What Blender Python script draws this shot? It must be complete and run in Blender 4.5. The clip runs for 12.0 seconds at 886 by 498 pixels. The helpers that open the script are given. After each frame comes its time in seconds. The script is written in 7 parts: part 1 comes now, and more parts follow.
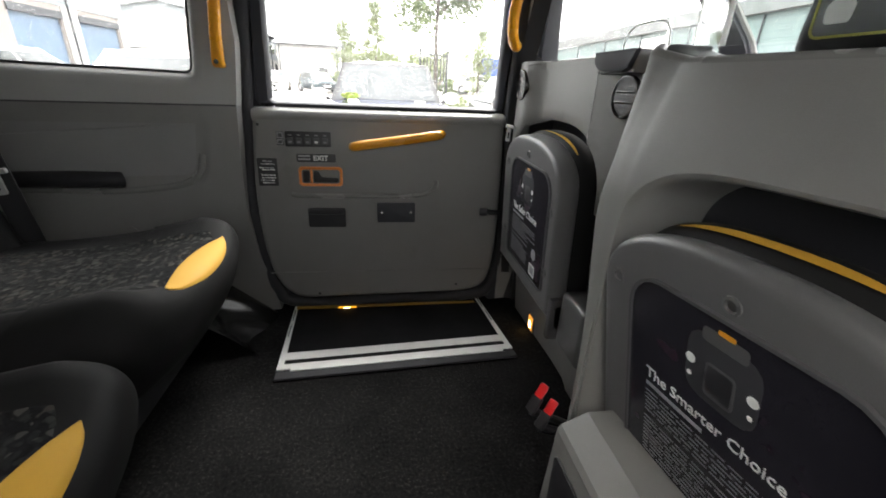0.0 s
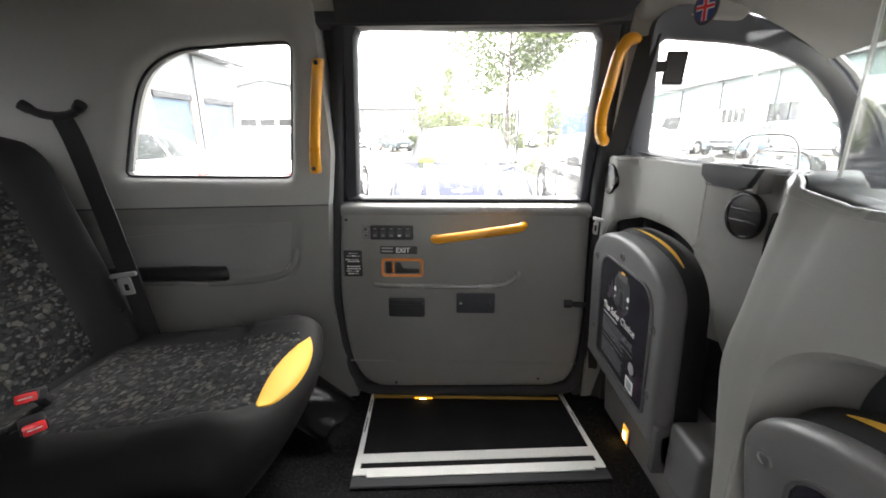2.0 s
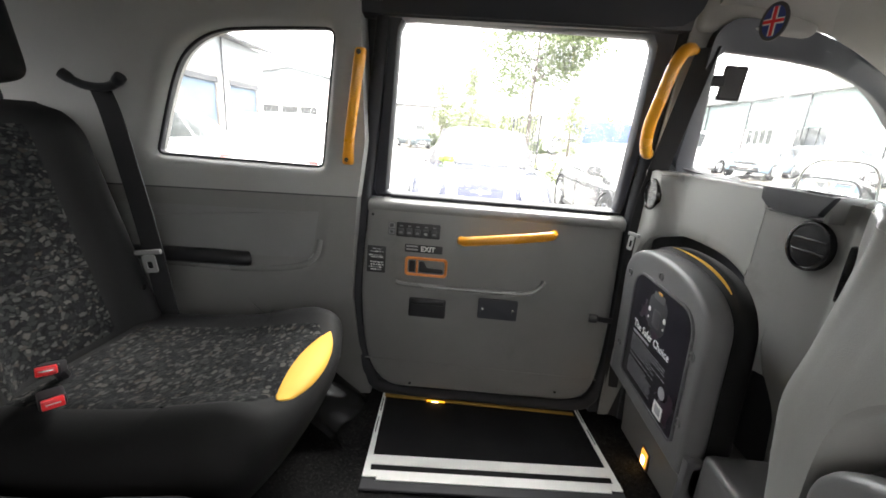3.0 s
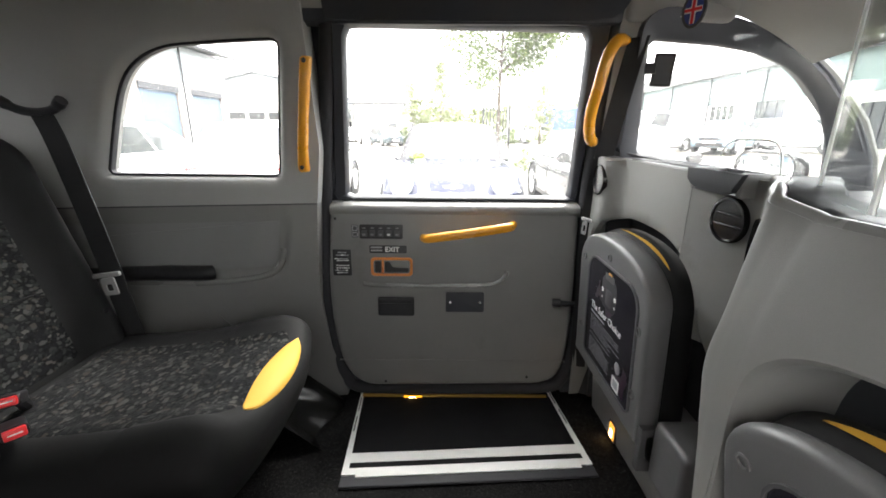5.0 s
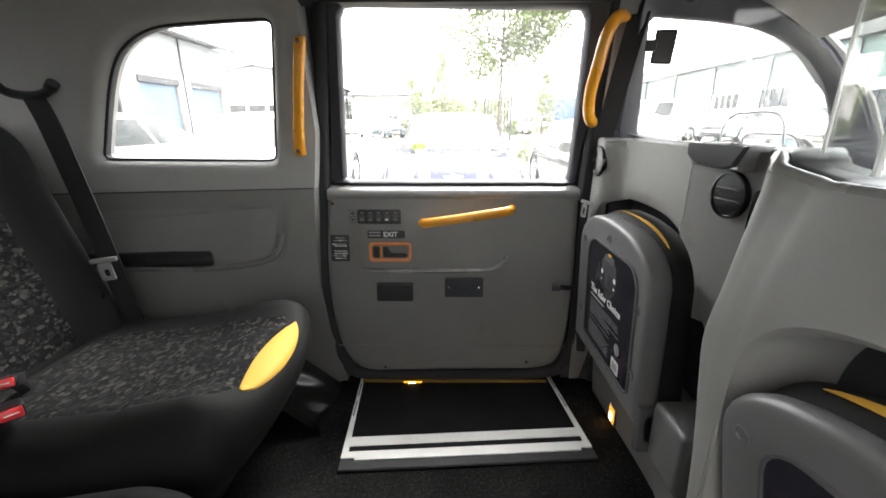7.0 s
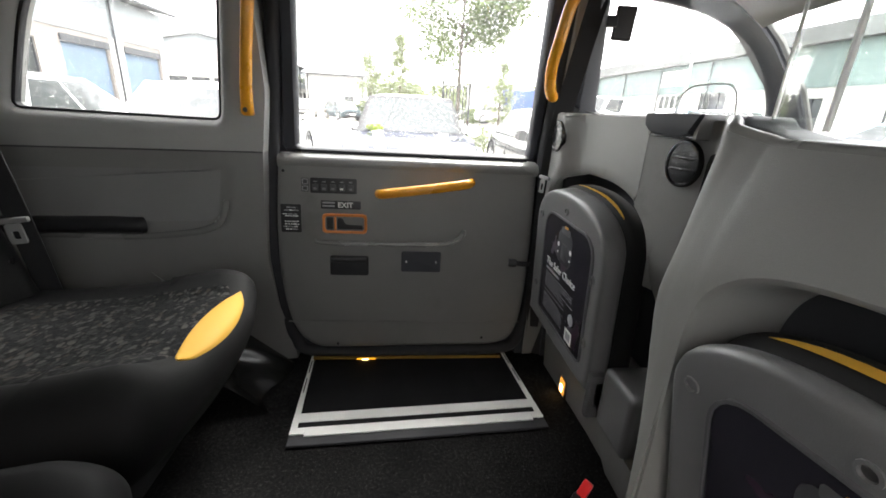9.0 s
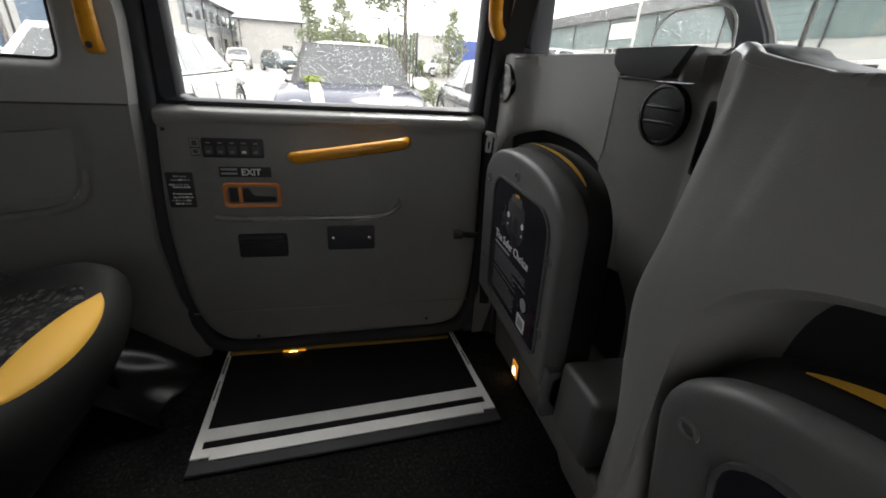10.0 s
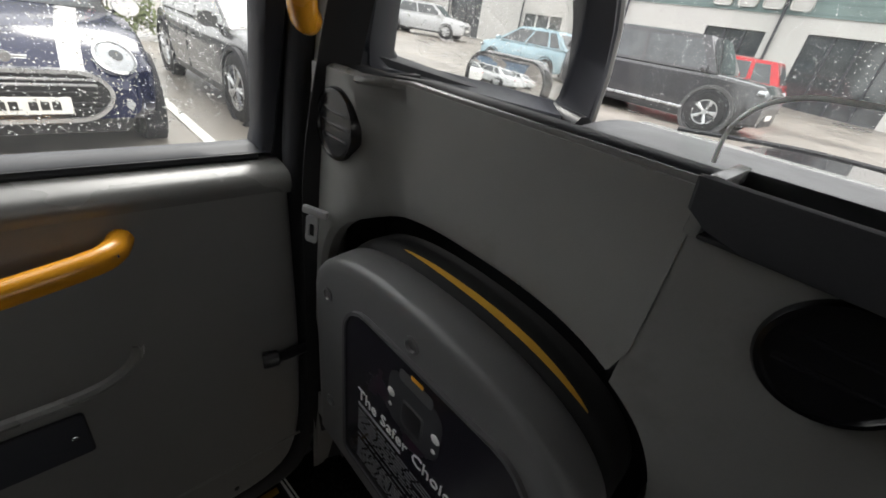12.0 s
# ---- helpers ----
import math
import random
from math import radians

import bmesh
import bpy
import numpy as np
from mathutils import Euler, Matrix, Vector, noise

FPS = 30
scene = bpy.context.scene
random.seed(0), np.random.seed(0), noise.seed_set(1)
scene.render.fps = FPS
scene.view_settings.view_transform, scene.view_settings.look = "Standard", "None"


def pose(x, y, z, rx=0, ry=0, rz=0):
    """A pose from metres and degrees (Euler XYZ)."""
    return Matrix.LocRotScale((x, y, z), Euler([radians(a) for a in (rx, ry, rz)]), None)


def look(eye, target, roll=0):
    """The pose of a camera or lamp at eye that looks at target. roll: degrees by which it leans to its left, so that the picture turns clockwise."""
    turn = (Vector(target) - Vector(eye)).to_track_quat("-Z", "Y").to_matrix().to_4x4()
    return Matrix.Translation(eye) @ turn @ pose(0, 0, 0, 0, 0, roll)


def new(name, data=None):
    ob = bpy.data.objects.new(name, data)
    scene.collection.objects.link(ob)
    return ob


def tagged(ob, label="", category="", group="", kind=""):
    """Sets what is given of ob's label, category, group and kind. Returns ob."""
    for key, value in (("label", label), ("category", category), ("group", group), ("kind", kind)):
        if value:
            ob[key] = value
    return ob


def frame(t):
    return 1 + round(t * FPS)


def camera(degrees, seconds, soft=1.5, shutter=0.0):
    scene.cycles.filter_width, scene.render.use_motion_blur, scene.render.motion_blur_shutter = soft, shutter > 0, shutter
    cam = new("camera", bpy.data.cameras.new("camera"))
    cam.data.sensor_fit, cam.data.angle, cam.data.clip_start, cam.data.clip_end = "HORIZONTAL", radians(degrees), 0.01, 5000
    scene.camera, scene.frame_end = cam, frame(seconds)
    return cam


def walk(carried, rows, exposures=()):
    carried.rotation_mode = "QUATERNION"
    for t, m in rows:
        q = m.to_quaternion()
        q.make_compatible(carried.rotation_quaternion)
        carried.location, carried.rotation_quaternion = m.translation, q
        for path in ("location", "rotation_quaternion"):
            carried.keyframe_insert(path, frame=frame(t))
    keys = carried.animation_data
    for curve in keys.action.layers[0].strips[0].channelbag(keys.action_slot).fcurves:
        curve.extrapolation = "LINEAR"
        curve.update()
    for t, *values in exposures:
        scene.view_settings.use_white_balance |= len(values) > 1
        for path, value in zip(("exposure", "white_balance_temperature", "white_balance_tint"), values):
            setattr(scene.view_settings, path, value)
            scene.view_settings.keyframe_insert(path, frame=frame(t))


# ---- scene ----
cam = camera(94.6, 12.0, soft=1.7, shutter=0.15)
PATH = [
    (0, (0.239, 0.239, 0.688), (0.52, 2.068, -0.07), 2.5),
    (0.5, (0.211, 0.278, 0.72), (0.308, 2.164, 0.062), 0.7),
    (1, (0.201, 0.308, 0.733), (0.4, 2.202, 0.124), -1.0),
    (1.5, (0.23, 0.295, 0.795), (0.476, 2.177, 0.163), 1.5),
    (2, (0.209, 0.313, 0.797), (0.155, 2.239, 0.261), -0.1),
    (2.5, (0.191, 0.346, 0.799), (0.006, 2.264, 0.264), 1.5),
    (3, (0.159, 0.34, 0.795), (0.059, 2.262, 0.253), 4.2),
    (3.5, (0.179, 0.344, 0.819), (0.093, 2.264, 0.267), 2.3),
    (3.7, (0.21, 0.331, 0.828), (0.145, 2.253, 0.279), -0.4),
    (5.3, (0.215, 0.313, 0.807), (0.208, 2.232, 0.244), 0.5),
    (5.5, (0.216, 0.31, 0.809), (0.183, 2.228, 0.244), 0.5),
    (6, (0.225, 0.359, 0.8), (0.154, 2.279, 0.245), 1.0),
    (6.5, (0.24, 0.365, 0.806), (0.193, 2.286, 0.251), 2.3),
    (7, (0.225, 0.319, 0.784), (0.203, 2.229, 0.19), -0.1),
    (7.5, (0.239, 0.297, 0.779), (0.276, 2.199, 0.161), -2.1),
    (7.7, (0.223, 0.288, 0.78), (0.305, 2.189, 0.163), -2.4),
    (9.3, (0.219, 0.366, 0.717), (0.423, 2.237, 0.041), 3.6),
    (9.5, (0.263, 0.426, 0.707), (0.467, 2.266, -0.049), 2.4),
    (10, (0.288, 0.493, 0.716), (0.701, 2.269, -0.105), 3.7),
    (10.5, (0.309, 0.614, 0.699), (0.995, 2.248, -0.228), 0.6),
    (10.7, (0.331, 0.706, 0.743), (1.178, 2.296, -0.125), -1.6),
    (10.8, (0.334, 0.747, 0.752), (1.274, 2.306, -0.077), -0.9),
    (11, (0.34, 0.797, 0.793), (1.387, 2.196, -0.179), -2.3),
    (11.3, (0.328, 0.863, 0.835), (1.463, 2.122, -0.227), 3.0),
    (11.5, (0.326, 0.893, 0.824), (1.512, 2.166, -0.161), 2.9),
    (11.7, (0.34, 0.951, 0.8), (1.614, 2.211, -0.089), 7.4),
    (12, (0.383, 0.992, 0.803), (1.664, 2.184, -0.167), 9.8),
]
EXPOSURES = [(0.0, 2.85), (0.5, 2.95), (1.0, 3.1), (1.5, 3.2), (2.5, 3.4), (3.5, 3.4), (5.5, 3.4), (6.5, 3.4), (7.5, 3.25), (9.5, 2.6), (10.0, 1.85), (10.5, 1.65), (11.0, 1.02), (11.5, 1.55), (12.0, 1.45)]
walk(cam, [(t, look(eye, target, roll)) for t, eye, target, roll in PATH], EXPOSURES)

# ---- sky and sun: a bright overcast day ----
sky = bpy.data.worlds.new("overcast_sky")
sky.use_nodes = True
scene.world = sky
nt = sky.node_tree
bg = nt.nodes["Background"]
tex = nt.nodes.new("ShaderNodeTexSky")
tex.sky_type, tex.sun_disc = "NISHITA", False
tex.sun_elevation, tex.sun_rotation = radians(50), radians(200)
tex.air_density, tex.dust_density, tex.ozone_density = 1.0, 6.0, 1.0
cloud = nt.nodes.new("ShaderNodeMix")
cloud.data_type = "RGBA"
cloud.inputs[0].default_value = 0.82
cloud.inputs[7].default_value = (9.4, 9.4, 9.45, 1)
nt.links.new(tex.outputs[0], cloud.inputs[6])
nt.links.new(cloud.outputs[2], bg.inputs[0])
bg.inputs[1].default_value = 0.15
sun = new("sun", bpy.data.lights.new("sun", "SUN"))
sun.data.energy, sun.data.angle, sun.data.color = 0.8, radians(25), (1.0, 0.97, 0.92)
sun.matrix_basis = pose(0, 0, 30, 40, 0, 160)

# ---- materials ----
def node_mat(name):
    m = bpy.data.materials.new(name)
    m.use_nodes = True
    nt = m.node_tree
    nt.nodes.clear()
    out = nt.nodes.new("ShaderNodeOutputMaterial")
    return m, nt, out


def link(nt, a, i, b, j):
    nt.links.new(a.outputs[i], b.inputs[j])


def ramp(nt, fac, stops):
    r = nt.nodes.new("ShaderNodeValToRGB")
    r.color_ramp.elements[0].position, r.color_ramp.elements[0].color = stops[0][0], (*stops[0][1], 1)
    r.color_ramp.elements[1].position, r.color_ramp.elements[1].color = stops[-1][0], (*stops[-1][1], 1)
    for p, c in stops[1:-1]:
        e = r.color_ramp.elements.new(p)
        e.color = (*c, 1)
    nt.links.new(fac, r.inputs["Fac"])
    return r


def noise_node(nt, scale, detail=3, rough=0.55, coord="Object", stretch=None):
    tc = nt.nodes.new("ShaderNodeTexCoord")
    n = nt.nodes.new("ShaderNodeTexNoise")
    n.inputs["Scale"].default_value, n.inputs["Detail"].default_value, n.inputs["Roughness"].default_value = scale, detail, rough
    src = tc.outputs[coord]
    if stretch:
        mp = nt.nodes.new("ShaderNodeMapping")
        mp.inputs["Scale"].default_value = stretch
        nt.links.new(src, mp.inputs["Vector"])
        src = mp.outputs["Vector"]
    nt.links.new(src, n.inputs["Vector"])
    return n


def surf(name, base, var=0.18, rough=0.5, rvar=0.12, metal=0.0, big=6.0, fine=900.0, bump=0.15, dist=0.0006, spec=0.5, coat=0.0, dirt=None, sheen=0.0):
    """A surface with broad and fine variation of colour, gloss and relief."""
    m, nt, out = node_mat(name)
    b = nt.nodes.new("ShaderNodeBsdfPrincipled")
    link(nt, b, 0, out, 0)
    n1, n2 = noise_node(nt, big, 4), noise_node(nt, fine, 2)
    mix = nt.nodes.new("ShaderNodeMath")
    mix.operation = "MULTIPLY_ADD"
    mix.inputs[1].default_value = 0.35
    nt.links.new(n2.outputs["Fac"], mix.inputs[0])
    nt.links.new(n1.outputs["Fac"], mix.inputs[2])
    lo = [c * (1 - var) for c in base]
    hi = [min(1, c * (1 + var)) for c in base]
    r = ramp(nt, mix.outputs[0], [(0.4, lo), (0.95, hi)])
    col = r.outputs["Color"]
    if dirt:
        n3 = noise_node(nt, dirt[1], 6, 0.7)
        r3 = ramp(nt, n3.outputs["Fac"], [(dirt[2], (0, 0, 0)), (dirt[2] + 0.12, (1, 1, 1))])
        mx = nt.nodes.new("ShaderNodeMix")
        mx.data_type = "RGBA"
        nt.links.new(r3.outputs["Color"], mx.inputs[0])
        nt.links.new(col, mx.inputs[6])
        mx.inputs[7].default_value = (*dirt[0], 1)
        col = mx.outputs[2]
    nt.links.new(col, b.inputs["Base Color"])
    mr = nt.nodes.new("ShaderNodeMapRange")
    mr.inputs[1].default_value, mr.inputs[2].default_value = 0.3, 0.75
    mr.inputs[3].default_value, mr.inputs[4].default_value = max(0.02, rough - rvar), min(1, rough + rvar)
    nt.links.new(n1.outputs["Fac"], mr.inputs[0])
    nt.links.new(mr.outputs[0], b.inputs["Roughness"])
    b.inputs["Metallic"].default_value = metal
    b.inputs["Specular IOR Level"].default_value = spec
    b.inputs["Coat Weight"].default_value = coat
    b.inputs["Coat Roughness"].default_value = 0.06
    b.inputs["Sheen Weight"].default_value = sheen
    if bump:
        bp = nt.nodes.new("ShaderNodeBump")
        bp.inputs["Strength"].default_value, bp.inputs["Distance"].default_value = bump, dist
        nt.links.new(n2.outputs["Fac"], bp.inputs["Height"])
        link(nt, bp, 0, b, "Normal")
    return m


def glow(name, colour, strength):
    m, nt, out = node_mat(name)
    e = nt.nodes.new("ShaderNodeEmission")
    e.inputs[0].default_value, e.inputs[1].default_value = (*colour, 1), strength
    link(nt, e, 0, out, 0)
    return m


def clear_glass(name, tint=(0.93, 0.96, 0.95), gloss=0.02, haze=0.0, ior=1.45):
    """A thin pane: light passes straight on, and a Fresnel share mirrors."""
    m, nt, out = node_mat(name)
    t = nt.nodes.new("ShaderNodeBsdfTransparent")
    t.inputs[0].default_value = (*tint, 1)
    g = nt.nodes.new("ShaderNodeBsdfGlossy")
    g.inputs["Roughness"].default_value = gloss
    lw = nt.nodes.new("ShaderNodeLayerWeight")
    lw.inputs[0].default_value = 0.5
    pw = nt.nodes.new("ShaderNodeMath")
    pw.operation = "POWER"
    pw.inputs[1].default_value = 4.5
    nt.links.new(lw.outputs["Facing"], pw.inputs[0])
    f = nt.nodes.new("ShaderNodeMath")
    f.operation = "MULTIPLY_ADD"
    f.inputs[1].default_value, f.inputs[2].default_value = 0.75, ((ior - 1) / (ior + 1)) ** 2
    link(nt, pw, 0, f, 0)
    mx = nt.nodes.new("ShaderNodeMixShader")
    link(nt, f, 0, mx, 0)
    link(nt, t, 0, mx, 1)
    link(nt, g, 0, mx, 2)
    last = mx
    if haze:
        d = nt.nodes.new("ShaderNodeBsdfTranslucent")
        d.inputs[0].default_value = (0.9, 0.93, 0.93, 1)
        n = noise_node(nt, 9, 5)
        r = ramp(nt, n.outputs["Fac"], [(0.3, (haze * 0.5,) * 3), (0.75, (haze * 1.5,) * 3)])
        m2 = nt.nodes.new("ShaderNodeMixShader")
        nt.links.new(r.outputs["Color"], m2.inputs[0])
        link(nt, mx, 0, m2, 1)
        link(nt, d, 0, m2, 2)
        last = m2
    link(nt, last, 0, out, 0)
    return m


def drop_water(name):
    m, nt, out = node_mat(name)
    g = nt.nodes.new("ShaderNodeBsdfGlass")
    g.inputs["IOR"].default_value, g.inputs["Roughness"].default_value = 1.33, 0.0
    link(nt, g, 0, out, 0)
    return m


def seat_cloth(name):
    """Dark moquette with scattered leaf-like flecks in greys and a little tan."""
    m, nt, out = node_mat(name)
    b = nt.nodes.new("ShaderNodeBsdfPrincipled")
    link(nt, b, 0, out, 0)
    tc = nt.nodes.new("ShaderNodeTexCoord")
    warp = nt.nodes.new("ShaderNodeTexNoise")
    warp.inputs["Scale"].default_value = 40
    nt.links.new(tc.outputs["Object"], warp.inputs["Vector"])
    add = nt.nodes.new("ShaderNodeMix")
    add.data_type = "VECTOR"
    add.inputs[0].default_value = 0.02
    nt.links.new(tc.outputs["Object"], add.inputs[4])
    nt.links.new(warp.outputs["Color"], add.inputs[5])
    cells = []
    for scale, turn in ((112, 0.4), (165, 1.9)):
        mp = nt.nodes.new("ShaderNodeMapping")
        mp.inputs["Rotation"].default_value = (0.3, 0.2, turn)
        mp.inputs["Scale"].default_value = (0.80, 0.62, 0.98)
        nt.links.new(add.outputs[1], mp.inputs["Vector"])
        v = nt.nodes.new("ShaderNodeTexVoronoi")
        v.inputs["Scale"].default_value = scale
        nt.links.new(mp.outputs["Vector"], v.inputs["Vector"])
        sep = nt.nodes.new("ShaderNodeSeparateColor")
        nt.links.new(v.outputs["Color"], sep.inputs[0])
        edge = ramp(nt, v.outputs["Distance"], [(0.50, (1, 1, 1)), (0.66, (0.12, 0.12, 0.12))])
        tone = ramp(nt, sep.outputs[0], [(0.0, (0.003, 0.003, 0.0035)), (0.45, (0.005, 0.005, 0.006)), (0.62, (0.010, 0.011, 0.0105)), (0.8, (0.019, 0.0205, 0.019)), (0.90, (0.050, 0.051, 0.047)), (0.95, (0.026, 0.021, 0.016)), (1.0, (0.062, 0.060, 0.054))])
        mul = nt.nodes.new("ShaderNodeMix")
        mul.data_type, mul.blend_type = "RGBA", "MULTIPLY"
        mul.inputs[0].default_value = 1
        nt.links.new(tone.outputs["Color"], mul.inputs[6])
        nt.links.new(edge.outputs["Color"], mul.inputs[7])
        cells.append(mul)
    both = nt.nodes.new("ShaderNodeMix")
    both.data_type, both.blend_type = "RGBA", "LIGHTEN"
    both.inputs[0].default_value = 1
    nt.links.new(cells[0].outputs[2], both.inputs[6])
    nt.links.new(cells[1].outputs[2], both.inputs[7])
    base = nt.nodes.new("ShaderNodeMix")
    base.data_type, base.blend_type = "RGBA", "ADD"
    base.inputs[0].default_value = 1
    base.inputs[7].default_value = (0.004, 0.004, 0.0045, 1)
    nt.links.new(both.outputs[2], base.inputs[6])
    nt.links.new(base.outputs[2], b.inputs["Base Color"])
    b.inputs["Roughness"].default_value = 0.92
    b.inputs["Sheen Weight"].default_value = 0.02
    b.inputs["Specular IOR Level"].default_value = 0.1
    weave = noise_node(nt, 1500, 2)
    bp = nt.nodes.new("ShaderNodeBump")
    bp.inputs["Strength"].default_value, bp.inputs["Distance"].default_value = 0.5, 0.0008
    nt.links.new(weave.outputs["Fac"], bp.inputs["Height"])
    link(nt, bp, 0, b, "Normal")
    return m


def carpet(name):
    m, nt, out = node_mat(name)
    b = nt.nodes.new("ShaderNodeBsdfPrincipled")
    link(nt, b, 0, out, 0)
    n1, n2, n3 = noise_node(nt, 150, 8, 0.9), noise_node(nt, 7, 4), noise_node(nt, 900, 1)
    fl = ramp(nt, n1.outputs["Fac"], [(0.42, (0.005, 0.005, 0.006)), (0.56, (0.017, 0.017, 0.017)), (0.72, (0.13, 0.13, 0.125))])
    worn = ramp(nt, n2.outputs["Fac"], [(0.3, (0.6, 0.6, 0.6)), (0.75, (1.25, 1.22, 1.18))])
    mx = nt.nodes.new("ShaderNodeMix")
    mx.data_type, mx.blend_type = "RGBA", "MULTIPLY"
    mx.inputs[0].default_value = 1
    nt.links.new(fl.outputs["Color"], mx.inputs[6])
    nt.links.new(worn.outputs["Color"], mx.inputs[7])
    nt.links.new(mx.outputs[2], b.inputs["Base Color"])
    b.inputs["Roughness"].default_value = 1.0
    b.inputs["Specular IOR Level"].default_value = 0.05
    bp = nt.nodes.new("ShaderNodeBump")
    bp.inputs["Strength"].default_value, bp.inputs["Distance"].default_value = 0.9, 0.003
    nt.links.new(n1.outputs["Fac"], bp.inputs["Height"])
    link(nt, bp, 0, b, "Normal")
    return m


def banded(name, base, line, pitch, axis=2, width=0.12, rough=0.5, metal=0.0, var=0.1):
    """Corrugated or slatted sheet: thin darker lines at a fixed pitch."""
    m, nt, out = node_mat(name)
    b = nt.nodes.new("ShaderNodeBsdfPrincipled")
    link(nt, b, 0, out, 0)
    tc = nt.nodes.new("ShaderNodeTexCoord")
    sp = nt.nodes.new("ShaderNodeSeparateXYZ")
    nt.links.new(tc.outputs["Object"], sp.inputs[0])
    dv = nt.nodes.new("ShaderNodeMath")
    dv.operation = "DIVIDE"
    dv.inputs[1].default_value = pitch
    nt.links.new(sp.outputs[axis], dv.inputs[0])
    fr = nt.nodes.new("ShaderNodeMath")
    fr.operation = "FRACT"
    nt.links.new(dv.outputs[0], fr.inputs[0])
    r = ramp(nt, fr.outputs[0], [(0.0, line), (width, base), (1 - width * 0.3, base), (1.0, line)])
    n = noise_node(nt, 1.3, 6)
    r2 = ramp(nt, n.outputs["Fac"], [(0.3, (1 - var,) * 3), (0.7, (1 + var,) * 3)])
    mx = nt.nodes.new("ShaderNodeMix")
    mx.data_type, mx.blend_type = "RGBA", "MULTIPLY"
    mx.inputs[0].default_value = 1
    nt.links.new(r.outputs["Color"], mx.inputs[6])
    nt.links.new(r2.outputs["Color"], mx.inputs[7])
    nt.links.new(mx.outputs[2], b.inputs["Base Color"])
    b.inputs["Roughness"].default_value, b.inputs["Metallic"].default_value = rough, metal
    bp = nt.nodes.new("ShaderNodeBump")
    bp.inputs["Strength"].default_value, bp.inputs["Distance"].default_value = 0.6, 0.02
    nt.links.new(fr.outputs[0], bp.inputs["Height"])
    link(nt, bp, 0, b, "Normal")
    return m


GREY = surf("grey_trim", (0.182, 0.181, 0.174), 0.08, 0.48, 0.09, fine=700, bump=0.35, dist=0.0005, dirt=((0.155, 0.153, 0.145), 5, 0.6))
SEATGREY = surf("seat_shell_grey", (0.098, 0.098, 0.098), 0.08, 0.42, 0.09, fine=700, bump=0.35, dist=0.0005, dirt=((0.095, 0.094, 0.09), 5, 0.6))
GREYGLOSS = surf("polished_grey_trim", (0.19, 0.189, 0.182), 0.06, 0.27, 0.05, fine=700, bump=0.15, dist=0.0004)
LIGHT = surf("pale_trim", (0.33, 0.33, 0.32), 0.06, 0.6, 0.06, fine=700, bump=0.25, dist=0.0005)
DARKTRIM = surf("dark_trim", (0.062, 0.062, 0.064), 0.12, 0.7, 0.08, fine=1100, bump=0.4, dist=0.0005)
LINING = surf("roof_lining", (0.36, 0.35, 0.33), 0.05, 0.95, 0.03, fine=1200, bump=0.4, dist=0.0006, spec=0.1)
BLACK = surf("black_plastic", (0.012, 0.012, 0.0135), 0.15, 0.42, 0.1, fine=900, bump=0.15)
SEAL = surf("rubber_seal", (0.02, 0.0205, 0.024), 0.2, 0.75, 0.1, fine=500, bump=0.2)
FRAME = surf("black_frame", (0.026, 0.028, 0.035), 0.15, 0.5, 0.1, fine=900, bump=0.1)
VINYL = surf("seat_vinyl", (0.0125, 0.0125, 0.0128), 0.16, 0.68, 0.08, fine=800, bump=0.45, dist=0.0005, spec=0.13)
YELLOWVINYL = surf("yellow_vinyl", (0.56, 0.31, 0.028), 0.06, 0.72, 0.08, fine=900, bump=0.25, dist=0.0004)
YELLOW = surf("yellow_plastic", (0.72, 0.31, 0.018), 0.1, 0.3, 0.08, fine=300, bump=0.1, coat=0.2)
ORANGE = surf("orange_plastic", (0.76, 0.25, 0.055), 0.08, 0.38, 0.08, fine=500, bump=0.1)
CHROME = surf("bright_steel", (0.72, 0.72, 0.72), 0.05, 0.22, 0.06, metal=1.0, fine=400, bump=0.05)
WEBBING = surf("belt_webbing", (0.011, 0.011, 0.012), 0.2, 0.85, 0.05, fine=1600, bump=0.5, dist=0.0005)
RED = surf("red_button", (0.72, 0.025, 0.03), 0.08, 0.3, 0.05, fine=400, bump=0.03)
WHITE = surf("worn_white_strip", (0.72, 0.72, 0.7), 0.08, 0.55, 0.1, fine=260, bump=0.3, dist=0.0008, dirt=((0.3, 0.29, 0.27), 38, 0.66))
MATBLACK = surf("ribbed_black_mat", (0.006, 0.006, 0.007), 0.2, 0.7, 0.1, fine=500, bump=0.3, spec=0.15)
# Yellow darkened in its base colour for the shade along the sill.
SILLYELLOW = surf("shade_darkened_yellow", (0.30, 0.17, 0.025), 0.2, 0.5, 0.1, big=14, fine=300, bump=0.1)
BULB = glow("lit_bulb", (1.0, 0.62, 0.22), 2.2)
PRINT = surf("white_print", (0.72, 0.72, 0.7), 0.03, 0.5, 0.05, bump=0)
FINEPRINT = surf("fine_print", (0.17, 0.17, 0.175), 0.05, 0.5, 0.05, bump=0)
PRINTDIM = surf("grey_print", (0.3, 0.3, 0.31), 0.05, 0.5, 0.05, bump=0)
POSTER = surf("poster_black", (0.010, 0.0095, 0.0125), 0.4, 0.25, 0.06, big=9, bump=0.02, spec=0.3, dirt=((0.03, 0.011, 0.021), 9, 0.58))
AMBER = glow("amber_lens", (1.0, 0.40, 0.06), 0.16)
AMBERSOFT = glow("amber_strip", (1.0, 0.40, 0.02), 0.2)
POCKET = surf("pocket_cloth", (0.215, 0.215, 0.213), 0.08, 0.85, 0.05, fine=1100, bump=0.4, dist=0.0005)
